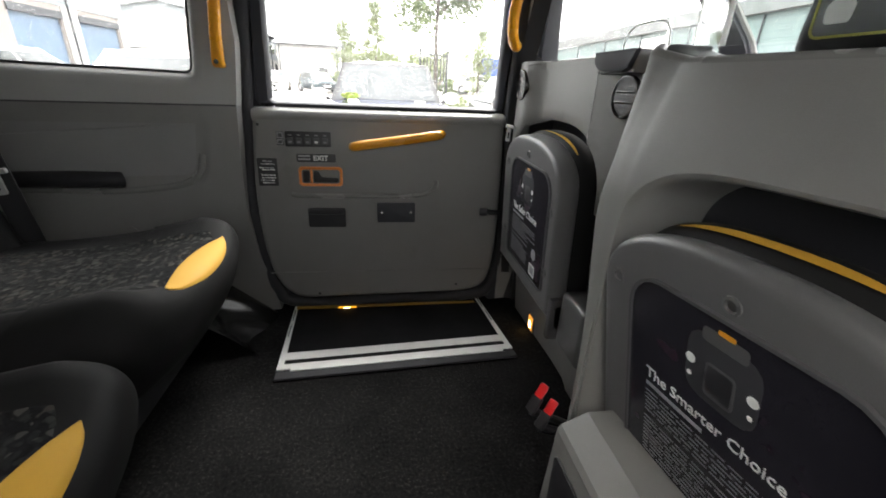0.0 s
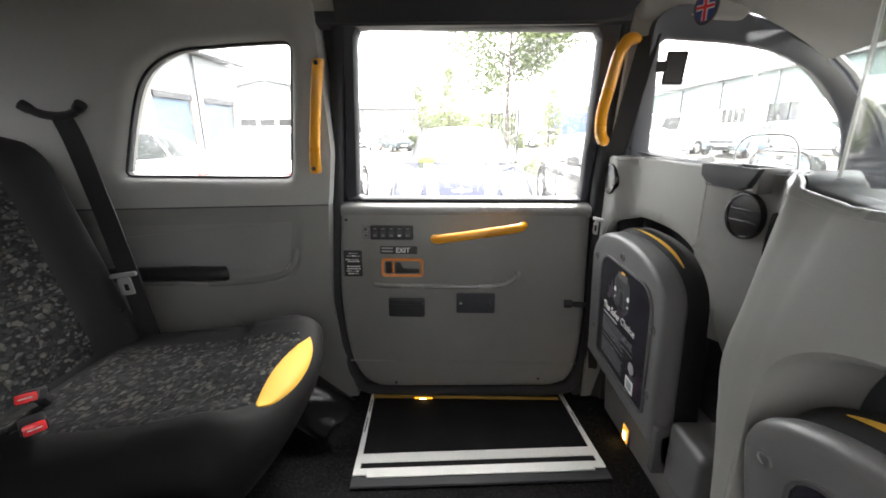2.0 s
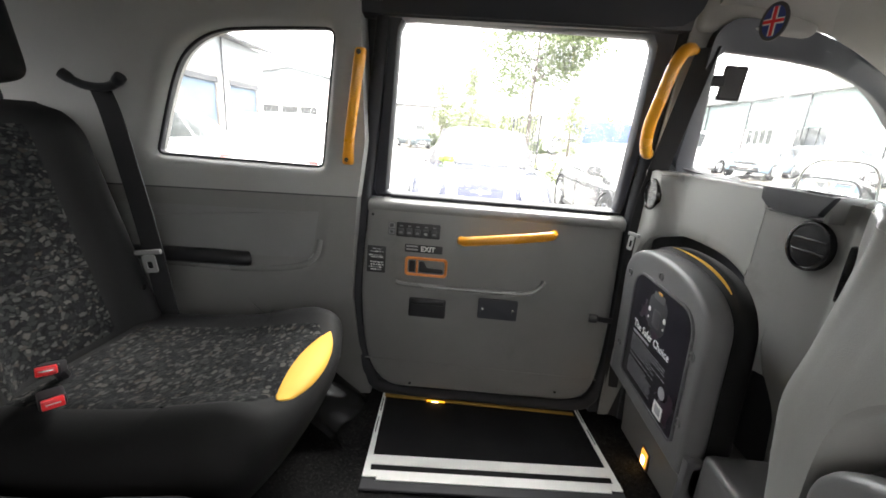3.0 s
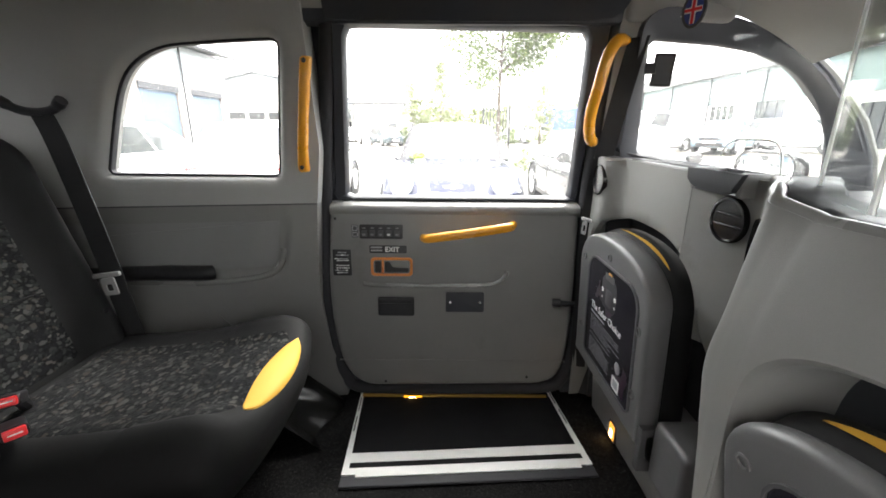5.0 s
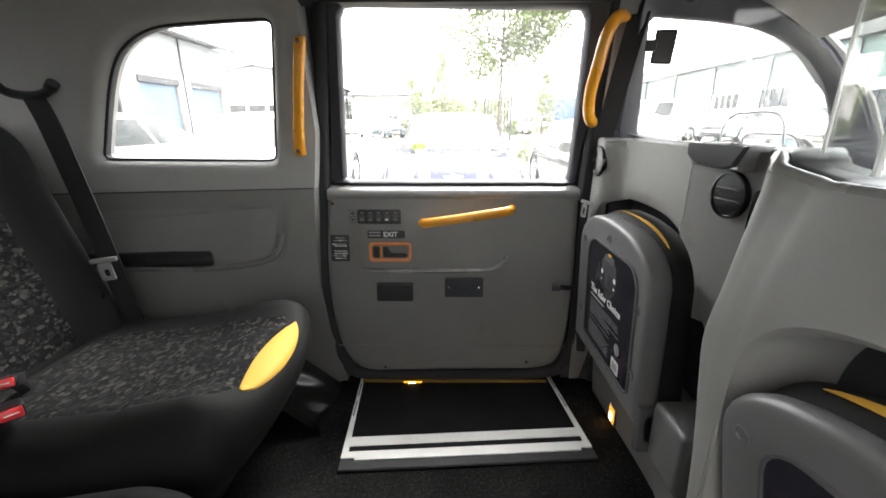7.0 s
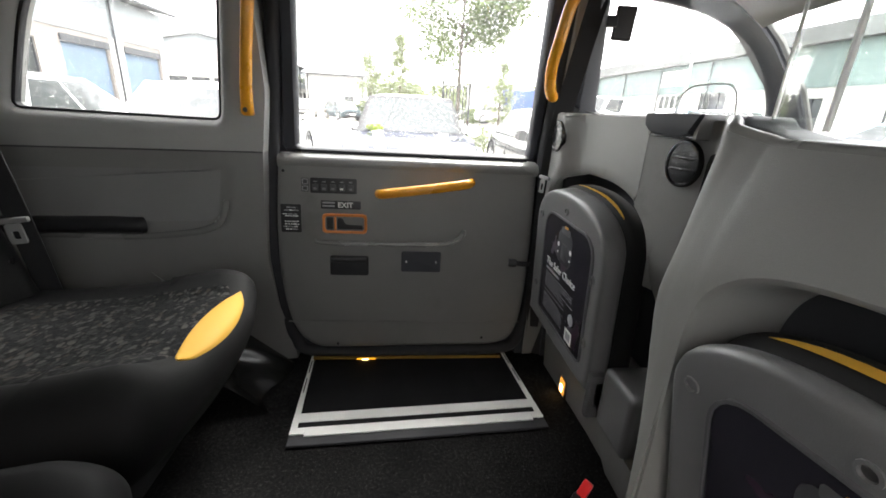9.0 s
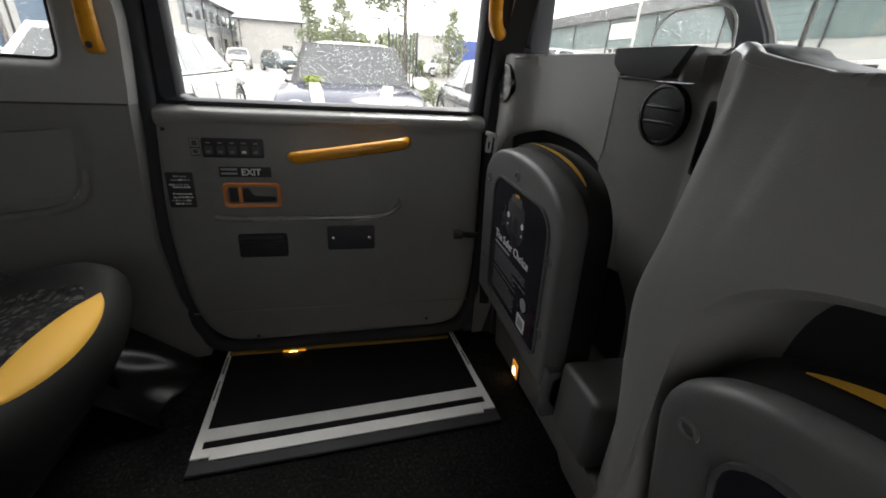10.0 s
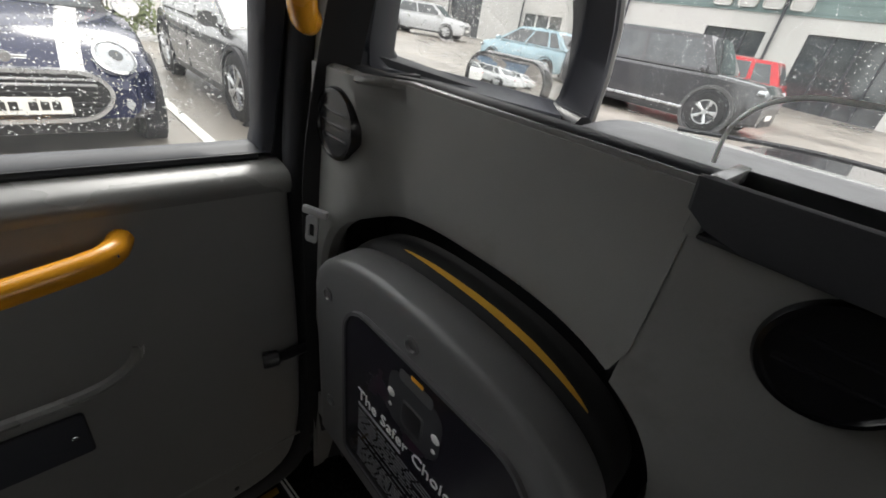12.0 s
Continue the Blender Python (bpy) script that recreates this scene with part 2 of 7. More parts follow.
OLIVE = surf("olive_yellow_print", (0.34, 0.31, 0.03), 0.1, 0.5, 0.05, bump=0)
VENTBLACK = surf("glossy_black_plastic", (0.004, 0.004, 0.0045), 0.1, 0.24, 0.06, fine=900, bump=0.05)
TONGUE = surf("brushed_steel", (0.36, 0.36, 0.355), 0.06, 0.42, 0.08, metal=0.55, fine=500, bump=0.1)
CLOTH = seat_cloth("moquette")
CARPET = carpet("carpet")
GLASS = clear_glass("window_glass", (0.93, 0.93, 0.915), 0.01, 0.008)
# Unseen off-side and rear panes, darkened only to cut light into the cabin.
DIMDOOR = clear_glass("light_cut_door_glass", (0.60, 0.60, 0.59), 0.01, 0.008)
DIMQUARTER = clear_glass("light_cut_quarter_glass", (0.28, 0.28, 0.275), 0.01, 0.004)
DIMREAR = clear_glass("light_cut_rear_glass", (0.06, 0.064, 0.063), 0.01)
PERSPEX = clear_glass("perspex", (0.95, 0.97, 0.96), 0.01, 0.006, 1.25)
# The milky share stands in for window glare veiling the wing.
PERSPEXHAZY = clear_glass("glare_veiled_perspex", (0.94, 0.95, 0.94), 0.01, 0.02, 1.3)
# White base stands in for light caught along the clear sheets' edges.
PERSPEXEDGE = surf("lit_perspex_edge", (0.88, 0.9, 0.89), 0.05, 0.15, 0.05, bump=0)
WATER = drop_water("rain_water")
MIRROR = surf("mirror", (0.85, 0.87, 0.87), 0.01, 0.03, 0.01, metal=1.0, bump=0)


# ---- mesh helpers ----
def world_of(ob):
    m = ob.matrix_basis.copy()
    if ob.parent:
        m = world_of(ob.parent) @ ob.matrix_parent_inverse @ m
    return m


def attach(ob, parent):
    if parent:
        ob.parent = parent
        ob.matrix_parent_inverse = world_of(parent).inverted()
    return ob


def part(name, bm, material, parent=None, label="", sharp=38):
    """Links a bmesh as one mesh object under a thing or a part."""
    bmesh.ops.recalc_face_normals(bm, faces=bm.faces)
    me = bpy.data.meshes.new(name)
    bm.to_mesh(me)
    bm.free()
    me.materials.append(material)
    for p in me.polygons:
        p.use_smooth = True
    me.set_sharp_from_angle(angle=radians(sharp))
    ob = new(name, me)
    attach(ob, parent)
    return tagged(ob, label)


def thing(name, at, label, category, group="", kind=""):
    ob = new(name)
    ob.empty_display_size = 0.05
    ob.matrix_basis = Matrix.Translation(at)
    return tagged(ob, label, category, group, kind)


def joined(*bms):
    out = bmesh.new()
    for b in bms:
        me = bpy.data.meshes.new("tmp")
        b.to_mesh(me)
        b.free()
        out.from_mesh(me)
        bpy.data.meshes.remove(me)
    return out


def moved(bm, m):
    bmesh.ops.transform(bm, matrix=m, verts=bm.verts)
    return bm


def box(x0, x1, y0, y1, z0, z1, bevel=0.0, seg=2, m=None):
    bm = bmesh.new()
    bmesh.ops.create_cube(bm, size=1)
    bmesh.ops.transform(bm, matrix=Matrix.LocRotScale(((x0 + x1) / 2, (y0 + y1) / 2, (z0 + z1) / 2), None, (x1 - x0, y1 - y0, z1 - z0)), verts=bm.verts)
    if bevel:
        bmesh.ops.bevel(bm, geom=bm.edges[:], offset=bevel, segments=seg, profile=0.6, affect="EDGES")
    return moved(bm, m) if m else bm


def loft(loops, closed=True, cap=True):
    """Quads between loops of equally many points."""
    bm = bmesh.new()
    rows = [[bm.verts.new(p) for p in lp] for lp in loops]
    n = len(rows[0])
    for a, b in zip(rows, rows[1:]):
        for i in range(n if closed else n - 1):
            j = (i + 1) % n
            try:
                bm.faces.new((a[i], a[j], b[j], b[i]))
            except ValueError:
                pass
    if cap and closed:
        for r in (rows[0], rows[-1]):
            try:
                bm.faces.new(r)
            except ValueError:
                pass
    return bm


def inset(loop, d):
    """A closed 2-d loop moved inwards by d."""
    n = len(loop)
    area = sum(loop[i][0] * loop[(i + 1) % n][1] - loop[(i + 1) % n][0] * loop[i][1] for i in range(n))
    s = 1 if area > 0 else -1
    out = []
    for i in range(n):
        a, b, c = Vector(loop[i - 1]), Vector(loop[i]), Vector(loop[(i + 1) % n])
        e1, e2 = (b - a), (c - b)
        e1 = e1.normalized() if e1.length > 1e-9 else e2.normalized()
        e2 = e2.normalized() if e2.length > 1e-9 else e1
        nn = Vector((-e1.y - e2.y, e1.x + e2.x))
        k = max(0.35, nn.length / 2)
        out.append(tuple(b + s * nn.normalized() * (d / k)))
    return out


def rrect(x0, x1, z0, z1, r, n=5):
    if not isinstance(r, tuple):
        r = (r,) * 4
    pts = []
    for (cx, cz, a0), rr in zip(((x1 - r[0], z1 - r[0], 0), (x0 + r[1], z1 - r[1], 90), (x0 + r[2], z0 + r[2], 180), (x1 - r[3], z0 + r[3], 270)), r):
        for k in range(n + 1):
            a = radians(a0 + 90 * k / n)
            pts.append((cx + rr * math.cos(a), cz + rr * math.sin(a)))
    return pts


def rounded(pts, r, n=4):
    """A polygon with its corners rounded; r one radius or one for each corner."""
    out, k = [], len(pts)
    for i in range(k):
        a, b, c = Vector(pts[i - 1]), Vector(pts[i]), Vector(pts[(i + 1) % k])
        rr = r[i] if isinstance(r, (list, tuple)) else r
        u, v = (a - b), (c - b)
        d1, d2 = min(rr, u.length * 0.48), min(rr, v.length * 0.48)
        p, q = b + u.normalized() * d1, b + v.normalized() * d2
        for s in range(n + 1):
            t = s / n
            out.append(tuple((1 - t) ** 2 * p + 2 * t * (1 - t) * b + t * t * q))
    return out


def resample(loop, n, start=0):
    pts = [Vector(p) for p in loop] + [Vector(loop[0])]
    seg = [(b - a).length for a, b in zip(pts, pts[1:])]
    total, out, i, acc = sum(seg), [], 0, 0.0
    for k in range(n):
        d = total * k / n
        while acc + seg[i] < d and i < len(seg) - 1:
            acc += seg[i]
            i += 1
        t = (d - acc) / seg[i] if seg[i] > 1e-12 else 0
        out.append(tuple(pts[i].lerp(pts[i + 1], t)))
    return out


def pad(loop, m, thick, soft=0.002, back=0.0):
    """A plate with a rounded rim. loop in (x, z); it stands out along -y of m by thick."""
    loops = []
    steps = [(0, -back), (0, thick - soft)] + [(soft * (1 - math.cos(a)), thick - soft + soft * math.sin(a)) for a in (radians(35), radians(65), radians(90))]
    for d, h in steps:
        lp = inset(loop, d) if d else loop
        loops.append([m @ Vector((x, -h, z)) for x, z in lp])
    return loft(loops)


def ring(loop_out, loop_in, m, thick, back=0.0):
    """A flat frame between two loops of equally many points."""
    loops = [[m @ Vector((x, -h, z)) for x, z in lp] for lp, h in ((loop_in, -back), (loop_out, -back), (loop_out, thick), (loop_in, thick), (loop_in, -back))]
    return loft(loops, cap=False)


def tube(points, r, n=10, ends=True):
    pts = [Vector(p) for p in points]
    rad = r if isinstance(r, (list, tuple)) else [r] * len(pts)
    loops, ref = [], None
    for i, p in enumerate(pts):
        d = (pts[min(i + 1, len(pts) - 1)] - pts[max(i - 1, 0)]).normalized()
        if ref is None:
            ref = d.orthogonal().normalized()
        ref = (ref - d * ref.dot(d)).normalized()
        side = d.cross(ref)
        loops.append([p + rad[i] * (math.cos(2 * math.pi * k / n) * ref + math.sin(2 * math.pi * k / n) * side) for k in range(n)])
    return loft(loops, cap=ends)


def smooth_path(pts, per=6):
    """A curve through the points."""
    v = [Vector(p) for p in pts]
    out = []
    for i in range(len(v) - 1):
        a, b, c, d = v[max(i - 1, 0)], v[i], v[i + 1], v[min(i + 2, len(v) - 1)]
        for k in range(per):
            t = k / per
            out.append(0.5 * (2 * b + (c - a) * t + (2 * a - 5 * b + 4 * c - d) * t * t + (3 * b - a - 3 * c + d) * t ** 3))
    return out + [v[-1]]


def lathe(profile, m, n=24, cap=True):
    """profile: (radius, height along -y of m)."""
    loops = [[m @ Vector((r * math.cos(2 * math.pi * k / n), -h, r * math.sin(2 * math.pi * k / n))) for k in range(n)] for r, h in profile]
    return loft(loops, cap=cap)


def grid(fn, us, vs, thick=0.0, closed_u=False):
    """A sheet fn(u, v) over the given steps, made solid by thick (a vector)."""
    bm = bmesh.new()
    def lay(off):
        return [[bm.verts.new(Vector(fn(u, v)) + off) for v in vs] for u in us]
    a = lay(Vector((0, 0, 0)))
    for i in range(len(us) - 1):
        for j in range(len(vs) - 1):
            bm.faces.new((a[i][j], a[i + 1][j], a[i + 1][j + 1], a[i][j + 1]))
    if thick:
        off = Vector(thick)
        b = lay(off)
        for i in range(len(us) - 1):
            for j in range(len(vs) - 1):
                bm.faces.new((b[i][j], b[i][j + 1], b[i + 1][j + 1], b[i + 1][j]))
        rim = [(i, 0) for i in range(len(us))] + [(len(us) - 1, j) for j in range(1, len(vs))] + [(i, len(vs) - 1) for i in range(len(us) - 2, -1, -1)] + [(0, j) for j in range(len(vs) - 2, 0, -1)]
        for (i, j), (k, l) in zip(rim, rim[1:] + rim[:1]):
            bm.faces.new((a[i][j], a[k][l], b[k][l], b[i][j]))
    return bm


def steps(a, b, n):
    return [a + (b - a) * k / n for k in range(n + 1)]


def lettering(words, size, m, material, parent, name="lettering", label="", depth=0.0004, bold=0.0, align="LEFT", width=0.0):
    """Words in the built-in font, lying in x, z of m and facing its -y."""
    cu = bpy.data.curves.new(name, "FONT")
    cu.body, cu.size, cu.extrude, cu.offset, cu.align_x = words, size, depth, bold, align
    cu.resolution_u = 2
    tmp = new(name, cu)
    bpy.context.view_layer.update()
    me = bpy.data.meshes.new_from_object(tmp.evaluated_get(bpy.context.evaluated_depsgraph_get()))
    bpy.data.objects.remove(tmp)
    bpy.data.curves.remove(cu)
    if width:
        span = max(v.co.x for v in me.vertices) - min(v.co.x for v in me.vertices)
        me.transform(Matrix.Diagonal((width / span, width / span, 1, 1)))
    me.transform(m @ pose(0, 0, 0, 90, 0, 0))
    me.materials.clear()
    me.materials.append(material)
    ob = new(name, me)
    attach(ob, parent)
    return tagged(ob, label)


def lin(x, table):
    for (a, va), (b, vb) in zip(table, table[1:]):
        if x <= b:
            t = min(1, max(0, (x - a) / (b - a)))
            return va + (vb - va) * t
    return table[-1][1]


def radial(pts, centre, loop):
    """For each point, where the ray from centre through it meets the closed loop."""
    c, out = Vector(centre), []
    for p in pts:
        d = Vector(p) - c
        best = None
        for a, b in zip(loop, loop[1:] + loop[:1]):
            a, e = Vector(a), Vector(b) - Vector(a)
            den = d.x * e.y - d.y * e.x
            if abs(den) < 1e-12:
                continue
            t = ((a.x - c.x) * e.y - (a.y - c.y) * e.x) / den
            u = ((a.x - c.x) * d.y - (a.y - c.y) * d.x) / den
            if t > 0 and -1e-6 <= u <= 1 + 1e-6 and (best is None or t > best):
                best = t
        out.append(c + d * (best if best else 1.0))
    return out


# ---- the cab's shell: x to the front, y to the near side, z up from the cab floor ----
MID = 0.745                     # the cab's middle line


def side_y(x, z):
    """Inner face of the near side's trim behind the door."""
    return 1.46 + (x + 0.2) * 0.15 - max(0, z - 0.62) * 0.22


def door_y(z):
    return 1.46 + 0.08 * z if z < 0.62 else 1.5096 - 0.26 * (z - 0.62)


def window_y(z):
    """The door's window stands further out at the sill than at the top."""
    return door_y(z) + 0.028 * max(0, (1.04 - z) / 0.42)


DOOR = pose(0, 1.46, 0, -4.57, 0, 0)      # face of the lower door trim; x along, z up it, y outward

# floor, with the doorway falling away to the sills
def floor_z(x, y):
    return -0.085 * max(0, y - 1.10) - 0.085 * max(0, 2 * MID - 1.10 - y - 0.0)


tagged(part("floor", grid(lambda u, v: (u, v, floor_z(u, v) if -0.35 < u < 0.75 else 0), steps(-1.05, 0.8, 37), steps(-0.05, 1.56, 46), (0, 0, -0.06)), CARPET), "black flecked carpet on the cab floor", "floor", kind="structure")


def edge_x(z):
    """Front edge of the quarter trim, along the door seal."""
    return lin(z, [(-0.05, -0.10), (0.0, -0.105), (0.08, -0.118), (0.15, -0.142), (0.3, -0.163), (0.45, -0.160), (0.6, -0.152), (1.13, -0.062)])


def foot_z(x):
    return lin(x, [(-1.0, 0.16), (-0.34, 0.15), (-0.27, 0.06), (-0.22, 0.0), (-0.17, -0.030), (-0.13, -0.034), (-0.10, -0.02)])


def side_wall(name, mirror):
    """Quarter trim behind the door: pale upper part with the window, dark recessed pocket and grey lower part."""
    f = (lambda p: Vector((p[0], 2 * MID - p[1], p[2]))) if mirror else Vector
    at = lambda x, z, o=0.0: f((x, side_y(x, z) + o, z))
    wall = thing(name, (-0.5, (2 * MID - 1.45) if mirror else 1.45, 0), "pale grey moulded quarter trim with an armrest pocket", "wall trim", kind="structure")
    win = rounded([(-0.188, 1.020), (-0.245, 0.681), (-0.674, 0.690), (-0.617, 0.822), (-0.580, 0.898), (-0.546, 0.944), (-0.501, 0.977), (-0.445, 0.998), (-0.32, 1.011)], [0.025, 0.018, 0.022, 0.06, 0.04, 0.03, 0.03, 0.03, 0.06], 5)
    win = resample(win, 120)
    c = Vector((-0.42, 0.84))
    # outer outline met along rays from the window's middle
    box_out = (-0.97, -0.125, 0.605, 1.13)
    outer = []
    for p in win:
        d = Vector(p) - c
        t = min(((box_out[1] if d.x > 0 else box_out[0]) - c.x) / d.x if abs(d.x) > 1e-6 else 9e9, ((box_out[3] if d.y > 0 else box_out[2]) - c.y) / d.y if abs(d.y) > 1e-6 else 9e9)
        q = c + d * t
        outer.append(Vector((min(q.x, edge_x(q.y)), q.y)))
    for q in ((edge_x(0.605), 0.605), (edge_x(1.13), 1.13), (-0.97, 0.605), (-0.97, 1.13)):
        outer[min(range(len(outer)), key=lambda k: (Vector(outer[k]) - Vector(q)).length)] = Vector(q)
    loops = []
    for k, o in ((0.0, 0.06), (0.0, 0.024)):
        loops.append([at(p[0], p[1], o) for p in win])
    for d, o in ((0.004, 0.016), (0.010, 0.007), (0.020, 0.001), (0.034, 0.0)):
        lp = inset(win, -d)
        loops.append([at(p[0], p[1], o) for p in lp])
    base = inset(win, -0.036)
    for t in (0.35, 0.7, 1.0):
        loops.append([at(*Vector(a).lerp(b, t)) for a, b in zip(base, outer)])
    loops.append([at(b[0], b[1], 0.08) for b in outer])
    part("upper_trim", loft(loops, cap=False), LIGHT, wall)
    gl = inset(win, -0.004)
    # The unseen off-side pane is darkened to dim the cabin.
    pane = part("window_pane", loft([[at(p[0], p[1], 0.030) for p in gl], [at(p[0], p[1], 0.033) for p in gl]]), DIMQUARTER if mirror else GLASS, wall, "rain-spotted quarter window")
    pane.visible_shadow = False
    part("seal", loft([[at(p[0], p[1], o) for p in inset(win, d)] for d, o in ((-0.004, 0.0225), (0.005, 0.0235), (0.005, 0.040), (-0.004, 0.040))], cap=False), SEAL, wall, "black rubber seal")
    # lower part: grey, with a dark cloth recess over the armrest ledge
    rec = rounded([(-0.218, 0.590), (-0.256, 0.383), (-0.95, 0.383), (-0.95, 0.592)], [0.045, 0.065, 0.045, 0.045], 7)
    rec = resample(rec, 240)
    cc = Vector((-0.6, 0.5))
    bo = (-0.97, -0.100, -0.05, 0.6045)
    out2 = []
    for p in rec:
        d = Vector(p) - cc
        t = min(((bo[1] if d.x > 0 else bo[0]) - cc.x) / d.x if abs(d.x) > 1e-6 else 9e9, ((bo[3] if d.y > 0 else bo[2]) - cc.y) / d.y if abs(d.y) > 1e-6 else 9e9)
        t = max(t, 1.0)
        q = cc + d * t
        q = Vector((min(q.x, edge_x(q.y)), q.y))
        out2.append(Vector((q.x, max(q.y, foot_z(q.x)))))
    for q in ((edge_x(0.6045), 0.6045), (edge_x(-0.03), -0.03), (-0.97, 0.6045)):
        out2[min(range(len(out2)), key=lambda k: (Vector(out2[k]) - Vector(q)).length)] = Vector(q)
    deep = lambda z: min(1, max(0.1, (0.590 - z) / 0.16))
    loops = [[at(p[0], p[1], o * deep(p[1])) for p in inset(rec, d)] for d, o in ((0.034, 0.019), (0.026, 0.0175), (0.018, 0.0140), (0.010, 0.0085), (0.003, 0.0035), (-0.003, 0.0008), (-0.008, 0.0))]
    b2 = inset(rec, -0.008)
    for t in (0.4, 1.0):
        loops.append([at(*Vector(a).lerp(b, t)) for a, b in zip(b2, out2)])
    loops.append([at(b[0], b[1], 0.08) for b in out2])
    part("lower_trim", loft(loops, cap=False), GREY, wall)
    part("pocket_lining", loft([[at(p[0], p[1], o * deep(p[1])) for p in inset(rec, 0.033)] for o in (0.0188, 0.05)]), POCKET, wall, "dark cloth pocket lining")
    # ledge and armrest pad
    part("ledge", tube(smooth_path([at(-0.93, 0.394, 0.010), at(-0.66, 0.389, 0.007), at(-0.535, 0.381, 0.006), at(-0.43, 0.380, 0.006), at(-0.34, 0.388, 0.006), at(-0.29, 0.404, 0.006), at(-0.266, 0.432, 0.007), at(-0.256, 0.475, 0.011)], 8), 0.0095, 10), GREYGLOSS, wall)
    bm = tube(smooth_path([at(-0.90, 0.418, 0.0), at(-0.6, 0.417, -0.004), at(-0.475, 0.412, -0.003), at(-0.452, 0.411, 0.004)], 6), [0.0215] * 17 + [0.019, 0.013], 14)
    part("armrest", bm, BLACK, wall, "black padded armrest")
    part("seam", tube([at(x, 0.605, 0.0) for x in steps(-0.97, -0.152, 14)], 0.0022, 6), DARKTRIM, wall)
    # foot of the pillar, swept towards the door's lower corner
    return wall


side_wall("wall_left", False)
side_wall("wall_right", True)

# rear wall with its window, behind the seats
def rear_wall():
    wall = thing("wall_rear", (-0.97, MID, 0), "grey trimmed rear bulkhead with a wide rear window", "wall trim", kind="structure")
    part("lower_trim", box(-1.03, -0.93, 0.0, 1.49, -0.03, 0.72, 0.01), DARKTRIM, wall)
    lo = rrect(0.0, 1.49, 0.72, 1.18, 0.01, 4)
    hi = rrect(0.15, 1.34, 0.76, 1.08, 0.09, 4)
    m = Matrix.Translation((-1.0, 0, 0)) @ pose(0, 0, 0, 0, 0, 90)
    part("upper_trim", ring(lo, hi, m, 0.03, 0.03), LIGHT, wall)
    # Unseen rear pane, darkened so less light falls on the partition.
    p = part("window_pane", pad(inset(hi, -0.01), m, 0.004, 0.001), DIMREAR, wall)
    p.visible_shadow = False


rear_wall()

# ceiling: lining that turns down to the side trims
def ceil_at(x, v):
    a = (v - MID) / (MID - 0.0)
    fall = 0.075 * abs(a) ** 6 + 0.02 * a * a
    front = max(0, x - 0.72)
    rear = max(0, -0.55 - x)
    return (x, v, 1.185 - fall - 0.30 * front ** 2 - 0.12 * rear)


tagged(part("ceiling", grid(ceil_at, steps(-1.05, 1.02, 34), steps(0.02, 1.47, 30), (0, 0, 0.04)), LINING), "pale grey cloth roof lining", "ceiling", kind="structure")
# cant rail over door and windows
for name, s in (("cant_rail_left", 1), ("cant_rail_right", -1)):
    prof = [(1.30, 1.155), (1.352, 1.125), (1.378, 1.095), (1.392, 1.062), (1.43, 1.05), (1.47, 1.08), (1.42, 1.17)]
    lp = [[(x, MID + s * (y - MID), z + 0.0) for y, z in prof] for x in steps(-1.0, 0.69, 20)]
    tagged(part(name, loft(lp), LINING), "pale grey roof side rail", "trim", kind="structure")


